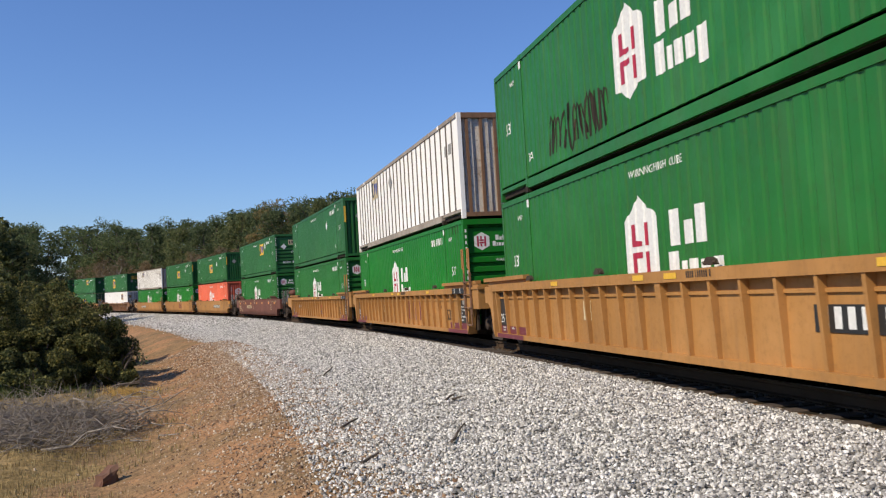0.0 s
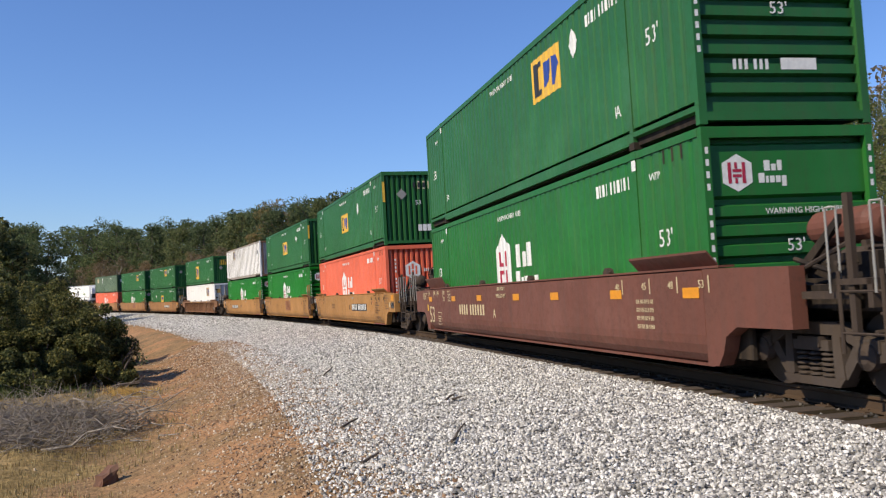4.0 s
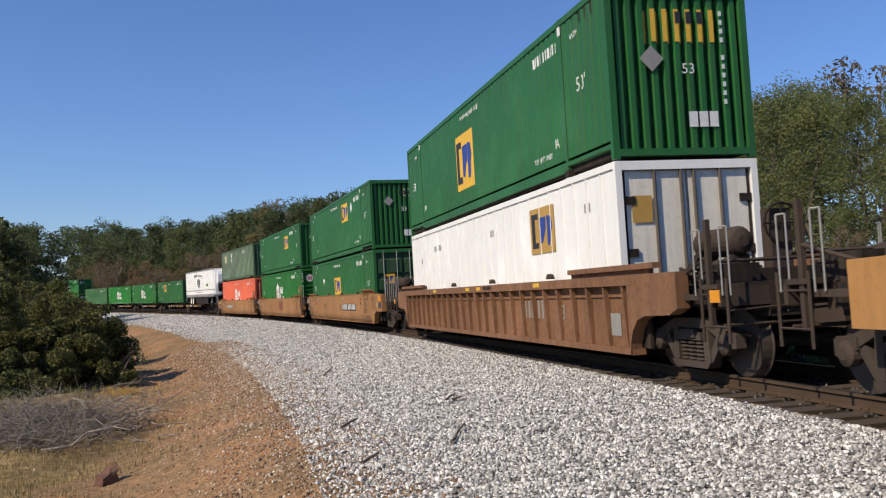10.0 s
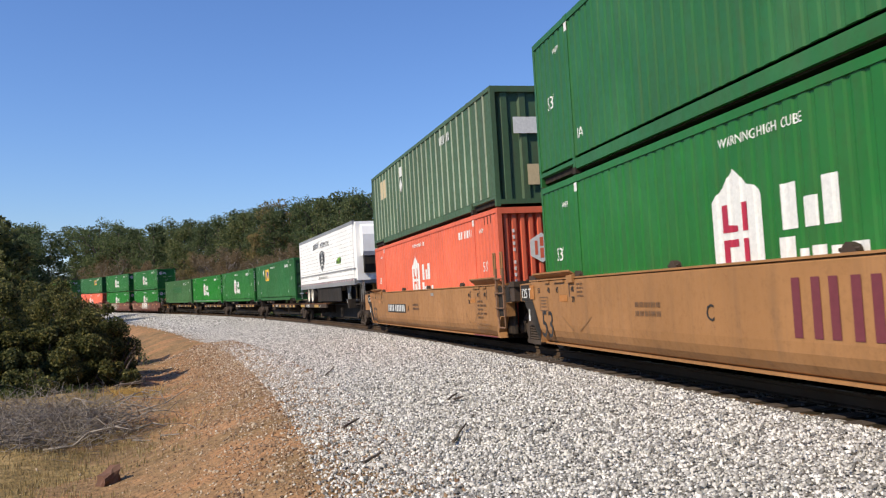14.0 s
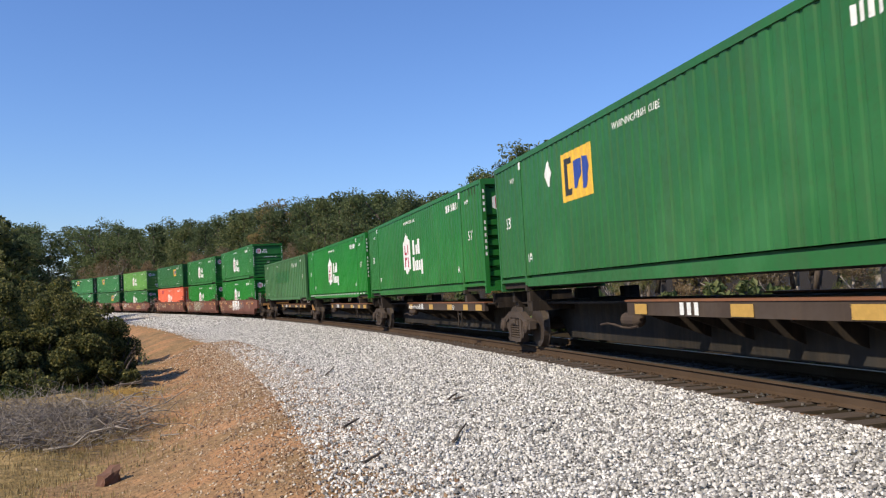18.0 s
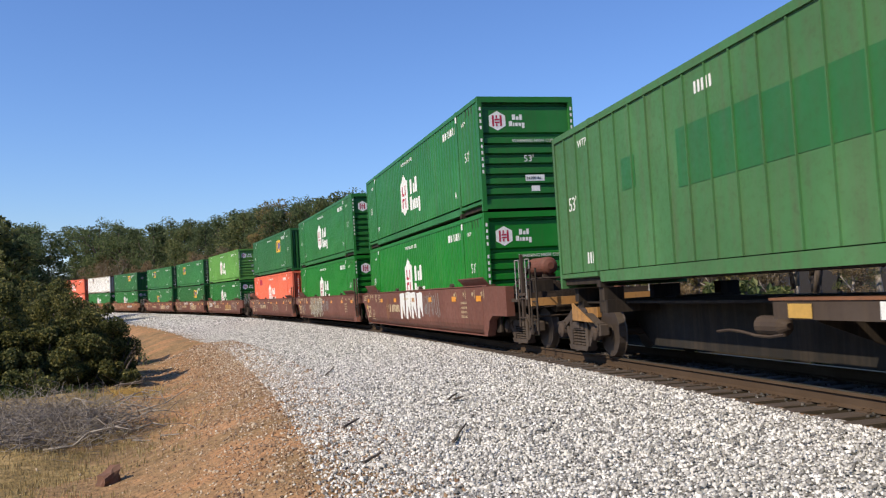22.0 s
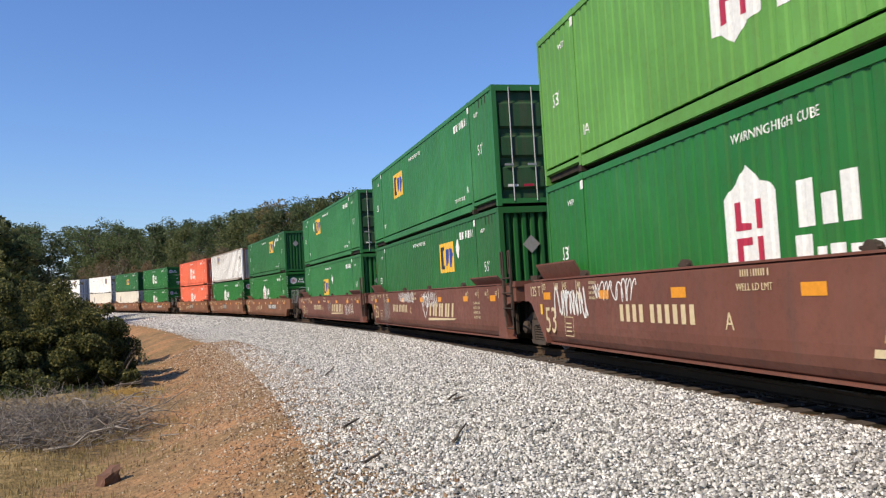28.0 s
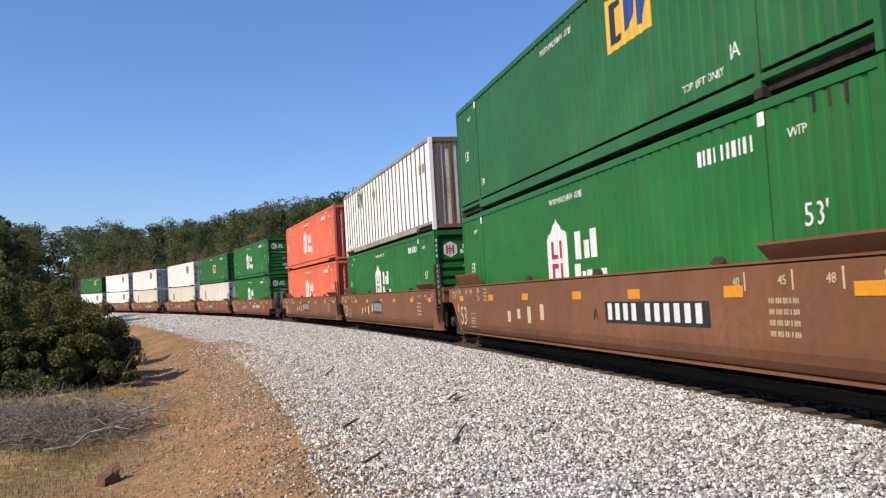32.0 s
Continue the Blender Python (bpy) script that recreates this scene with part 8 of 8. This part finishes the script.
def lay_stones():
    rng = np.random.RandomState(5)
    cv, cf = chip()
    ov, of = octahedron()

    def spots(n, s0, s1, w0, w1):
        s = rng.uniform(s0, s1, n)
        tw = stone_edge(s)
        w = w0 + rng.uniform(0, 1, n) * (np.where(w1 is None, tw + 0.25, w1) - w0 if w1 is not None else tw + 0.25 - w0)
        if w1 is None:
            w = np.where(rng.uniform(0, 1, n) < 0.04, tw - 0.8 + np.abs(rng.normal(0, 0.6, n)), w)
        p = line_at(s, w, 0.0)
        z = ground_height(p[:, 0], p[:, 1], s, w)
        if w1 is None:
            # towards the toe the stones thin out and lie buried in the clay
            thin = (w - tw + 0.75 + 0.4 * wave(p[:, 0], p[:, 1], 2.2, 9)) / 1.5
            z = z - 0.12 * (rng.uniform(0, 1, n) < np.clip(thin, 0, 0.93))
        return p[:, 0], p[:, 1], z, s, w

    def off_ties(s, w, half=0.13):
        """True where no sleeper lies."""
        d = s % 0.5
        return (np.minimum(d, 0.5 - d) > half) | (np.abs(w) > 1.38)

    x, y, z, s, w = spots(128000, -9.5, 12.0, 0.95, None)
    r = rng.uniform(0.0095, 0.0195, len(x)) * np.where(rng.uniform(0, 1, len(x)) > 0.93, 1.35, 1)
    keep = off_ties(s, w)
    x, y, z, r = x[keep], y[keep], z[keep] - 0.04 * (w[keep] < 1.36), r[keep]
    strew("ballast", "pale grey crushed stone ballast beside the track", BALLAST, cv, cf, np.stack([x, y, z + r * rng.uniform(-0.1, 1.25, len(x))], -1), r, rng)
    x, y, z, s, w = spots(42000, 12.0, 26.0, 0.98, None)
    r = rng.uniform(0.013, 0.026, len(x))
    keep = off_ties(s, w)
    x, y, z, r = x[keep], y[keep], z[keep] - 0.05 * (w[keep] < 1.36), r[keep]
    strew("ballast", "pale grey crushed stone ballast on the bend", BALLAST, cv, cf, np.stack([x, y, z + r * rng.uniform(-0.1, 1.4, len(x))], -1), r, rng)
    x, y, z, s, w = spots(50000, 26.0, 60.0, 0.98, None)
    r = rng.uniform(0.017, 0.036, len(x))
    keep = off_ties(s, w)
    x, y, z, r = x[keep], y[keep], z[keep] - 0.05 * (w[keep] < 1.36), r[keep]
    strew("ballast", "pale grey crushed stone ballast farther along", BALLAST, ov, of, np.stack([x, y, z + r * 0.4], -1), r, rng)
    x, y, z, s, w = spots(20000, 60.0, 150.0, 1.22, None)
    r = rng.uniform(0.045, 0.085, len(x))
    strew("ballast", "pale grey crushed stone ballast in the distance", BALLAST, ov, of, np.stack([x, y, z + r * 0.2], -1), r, rng)
    # stones under the cars, with the shade put into their colour
    x, y, z, s, w = spots(9000, -12.0, 40.0, -1.35, 0.98)
    keep = off_ties(s, w, 0.14)
    r = rng.uniform(0.02, 0.04, len(x))
    strew("ballast", "crushed stone between the sleepers, darkened for the train's shade", SHADED_BALLAST, ov, of, np.stack([x, y, z + r * 0.3], -1)[keep], r[keep], rng)
    # single stones strewn over the clay beyond the edge
    n = 9000
    s = rng.uniform(-7, 34, n)
    w = stone_edge(s) - 0.5 + np.abs(rng.normal(0, 0.85, n))
    p = line_at(s, w, 0.0)
    z = ground_height(p[:, 0], p[:, 1], s, w)
    r = rng.uniform(0.010, 0.020, n) * (1 + 0.03 * np.clip(s, 0, 30))
    strew("ballast", "loose tan and grey stones strewn over the clay", STAINED, cv, cf, np.stack([p[:, 0], p[:, 1], z + r * 0.3], -1), r, rng)
    # pebbles that have rolled down onto the clay
    n = 36000
    s = rng.uniform(-9, 34, n)
    tw = stone_edge(s)
    w = tw - 1.0 + np.abs(rng.normal(0, 1.6, n))
    p = line_at(s, w, 0.0)
    z = ground_height(p[:, 0], p[:, 1], s, w)
    r = rng.uniform(0.007, 0.017, n) * np.where(rng.uniform(0, 1, n) > 0.96, 1.9, 1) * (1 + 0.04 * np.clip(s, 0, 30))
    strew("pebbles", "reddish and grey pebbles on the clay bank", PEBBLE, cv, cf, np.stack([p[:, 0], p[:, 1], z + r * 0.2], -1), r, rng)


lay_stones()


def blades(name, label, mat, places, high, rng, lean=0.35, wide=0.004):
    """Grass: narrow bent blades standing in tufts."""
    verts, faces = [], []
    for x, y, k in places:
        z = ground_z(x, y)
        for i in range(k):
            a = rng.uniform(0, 6.283)
            h = high * rng.uniform(0.45, 1.2)
            bx, by = x + rng.normal() * 0.10, y + rng.normal() * 0.10
            dx, dy = math.cos(a) * h * lean * rng.uniform(0.2, 1.3), math.sin(a) * h * lean * rng.uniform(0.2, 1.3)
            px, py = -math.sin(a) * wide, math.cos(a) * wide
            j = len(verts)
            verts += [(bx - px, by - py, z - 0.02), (bx + px, by + py, z - 0.02), (bx + dx * 0.4 - px * 0.8, by + dy * 0.4 - py * 0.8, z + h * 0.6),
                      (bx + dx * 0.4 + px * 0.8, by + dy * 0.4 + py * 0.8, z + h * 0.6), (bx + dx, by + dy, z + h)]
            faces += [(j, j + 1, j + 3, j + 2), (j + 2, j + 3, j + 4)]
    me = bpy.data.meshes.new(name)
    me.from_pydata(verts, [], faces)
    me.materials.append(mat)
    return tagged(new(name, me), label, "grass", kind="stuff")


DRY_GRASS = leaf_material("dry_grass", [(0.23, 0.165, 0.078), (0.35, 0.26, 0.125), (0.45, 0.35, 0.18), (0.33, 0.26, 0.12)], 0.7, 0.3)
GOLD_GRASS = leaf_material("gold_grass", [(0.36, 0.25, 0.09), (0.48, 0.35, 0.13), (0.58, 0.45, 0.19)], 0.7, 0.3)
GREEN_GRASS = leaf_material("weed", [(0.05, 0.08, 0.02), (0.10, 0.14, 0.04), (0.20, 0.19, 0.06)], 0.7, 0.3)


def litter():
    rng = np.random.RandomState(9)
    field = []
    for i in range(1300):
        x, y = rng.uniform(-11.5, -3.4), rng.uniform(10.5, 20)
        _, w = near_line(np.array([x]), np.array([y]))
        if w[0] > 8.7 + rng.normal() * 0.7 and (x + 4.0) ** 2 / 1.9 + (y - 12.4) ** 2 / 1.1 > 0.8:
            field.append((x, y, 9))
    for i in range(260):
        field.append((rng.uniform(-14.5, -7.0), rng.uniform(20, 27), 9))
    blades("dry_grass", "thin dry tan grass on the clay flat", DRY_GRASS, field, 0.085, rng, wide=0.006)
    blades("golden_grass", "clump of golden dry grass by the bank", GOLD_GRASS, [(-9.75 + rng.normal() * 0.34, 26.6 + rng.normal() * 0.3, 16) for i in range(60)], 0.24, rng)
    blades("weeds", "low green weeds below the bush", GREEN_GRASS, [(-12.6 + rng.normal() * 1.0, 25.5 + rng.normal() * 0.5, 12) for i in range(70)], 0.26, rng, wide=0.011)


litter()


GREY_TWIG = bark_material("grey_twig", (0.115, 0.10, 0.085), (0.31, 0.265, 0.225))


def brush_pile():
    rng = np.random.RandomState(12)
    pile = tagged(new("brush_pile"), "heap of grey dead branches on dry grass", "brush pile")

    def place():
        k = rng.uniform(0, 1)
        return -11.9 + 5.1 * k + rng.normal() * 0.5, 16.2 + 1.5 * k + rng.normal() * 1.1

    for i in range(46):
        x, y = place()
        z = ground_z(x, y)
        a, ln = rng.uniform(-0.7, 0.7) + (math.pi if rng.uniform() < 0.5 else 0), rng.uniform(1.0, 2.8)
        bm = bmesh.new()
        r = rng.uniform(0.012, 0.034)
        end = (x + math.cos(a) * ln, y + math.sin(a) * ln * 0.7, z + rng.uniform(0.1, 0.75))
        pts = wood(bm, (x, y, z + rng.uniform(0.0, 0.3)), end, r, r * 0.35, rng, 4, 0.28, 6)
        for k in range(4):
            b = pts[rng.randint(1, 5)]
            wood(bm, b, b + Vector((rng.normal() * 0.4, rng.normal() * 0.4, rng.uniform(0.0, 0.45))), r * 0.45, 0.004, rng, 2, 0.3, 4)
        part("branch", finish(bm), DEAD_WOOD, pile, "", True)
    bm = bmesh.new()
    for i in range(8000):
        x, y = place()
        z = ground_z(x, y) + abs(rng.normal()) * 0.28
        v = Vector((rng.normal(), rng.normal(), abs(rng.normal()) * 0.6)).normalized() * rng.uniform(0.2, 0.6)
        tube(bm, (x, y, z), Vector((x, y, z)) + v, 0.005, 3, 0.002)
    tw = part("twig_tangle", finish(bm), GREY_TWIG, pile)
    tagged(tw, "tangle of fine grey twigs", kind="stuff")


brush_pile()


def rock():
    rng = np.random.RandomState(3)
    x, y = -4.86, 12.6
    bm = bmesh.new()
    box(bm, -0.15, 0.13, -0.11, 0.11, -0.10, 0.17)
    bmesh.ops.subdivide_edges(bm, edges=bm.edges[:], cuts=2, use_grid_fill=True)
    for v in bm.verts:
        v.co += Vector(rng.normal(size=3)) * 0.017
        if v.co.z > 0.05:
            v.co.z += v.co.x * 0.42
            v.co.x *= 0.86
    m = paint("clay_stone", (0.15, 0.075, 0.05), 0.9, wear=0.5)
    me = bpy.data.meshes.new("rock")
    finish(bm).to_mesh(me)
    bm.free()
    me.materials.append(m)
    ob = tagged(new("rock", me), "angular dark reddish rock on bare clay", "rock")
    ob.matrix_world = pose(x, y, ground_z(x, y) + 0.02, 0, 0, 58)


rock()


def dead_branches():
    """Broken stems that lean out of the thicket over the clay bank."""
    rng = np.random.RandomState(44)
    for x, y, dx, dy, up, r in ((-12.3, 32.2, 0.5, 0.2, 1.5, 0.06), (-11.8, 31.0, 0.4, 0.3, 1.35, 0.055), (-11.4, 30.0, 0.6, 0.2, 1.2, 0.05), (-11.0, 28.8, 0.5, 0.4, 1.0, 0.05), (-11.1, 27.6, 1.3, 0.4, 0.30, 0.08)):
        z = ground_z(x, y)
        top = Vector((x + dx, y + dy, max(z + up, ground_z(x + dx, y + dy) + 0.08)))
        bm = bmesh.new()
        pts = wood(bm, (x, y, z), top, r, r * 0.4, rng, 4, 0.12, 7)
        for q in pts[1:]:
            wood(bm, q, q + Vector((rng.uniform(-0.1, 0.5), rng.normal() * 0.3, rng.uniform(-0.1, 0.4))), r * 0.35, 0.006, rng, 2, 0.3, 5)
        me = bpy.data.meshes.new("dead_branch")
        finish(bm).to_mesh(me)
        bm.free()
        me.materials.append(BARK)
        tagged(new("dead_branch", me), "dark broken branch leaning out of the thicket", "branch", "dead branches by the bush")


dead_branches()


def sticks():
    rng = np.random.RandomState(6)
    for x0, y0, x1, y1 in ((-2.65, 19.2, -2.68, 20.9), (-1.33, 11.3, -1.19, 11.9), (-0.84, 8.89, -0.69, 9.18), (0.08, 9.5, 0.24, 10.5), (0.12, 12.95, 0.27, 13.05), (0.03, 13.0, 0.17, 13.6)):
        x, y, ln = (x0 + x1) / 2, (y0 + y1) / 2, math.hypot(x1 - x0, y1 - y0)
        turn = math.degrees(math.atan2(y1 - y0, x1 - x0))
        z = ground_z(x, y)
        bm = bmesh.new()
        wood(bm, (-ln / 2, 0, 0), (ln / 2, 0, 0.02), 0.018, 0.012, rng, 4, 0.035, 6)
        me = bpy.data.meshes.new("stick")
        finish(bm).to_mesh(me)
        bm.free()
        me.materials.append(BARK)
        ob = tagged(new("stick", me), "short dark stick lying on ballast", "stick", "sticks on the ballast")
        ob.matrix_world = pose(x, y, z + 0.045, 0, -math.degrees(math.atan2(ground_z(x1, y1) - ground_z(x0, y0), ln)), turn)


sticks()


# ---- what moves ----
def along(s0, t):
    return s0 - SPEED * t - SPEED_RATE * t * t


def motions():
    times = [i * 1.0 for i in range(33)]
    for thing, s0, reach, z in MOVERS:
        lift = Matrix.Translation((0, 0, z))
        walk(thing, [(t, rail_pose(along(s0, t), reach) @ lift) for t in times])
    for wheelset, place, s0, r in SPINNERS:
        t0 = max(0.0, (s0 - 34) / SPEED)
        t1 = min(32.0, (s0 + 9) / SPEED)
        if t1 <= 0.2 or t0 >= 32:
            continue
        step = 2 / FPS
        rows, t = [], t0
        if t0 > 0:
            rows.append((0.0, pose(*place)))
        while t < t1:
            a = SPEED * (t - t0) / r
            rows.append((t, Matrix.Translation(place) @ Matrix.Rotation(a, 4, "Y")))
            t += step * 0.75 if FPS < 30 else 1.0 / FPS
        if t1 < 32:
            rows.append((32.0, rows[-1][1]))
        walk(wheelset, rows)


motions()
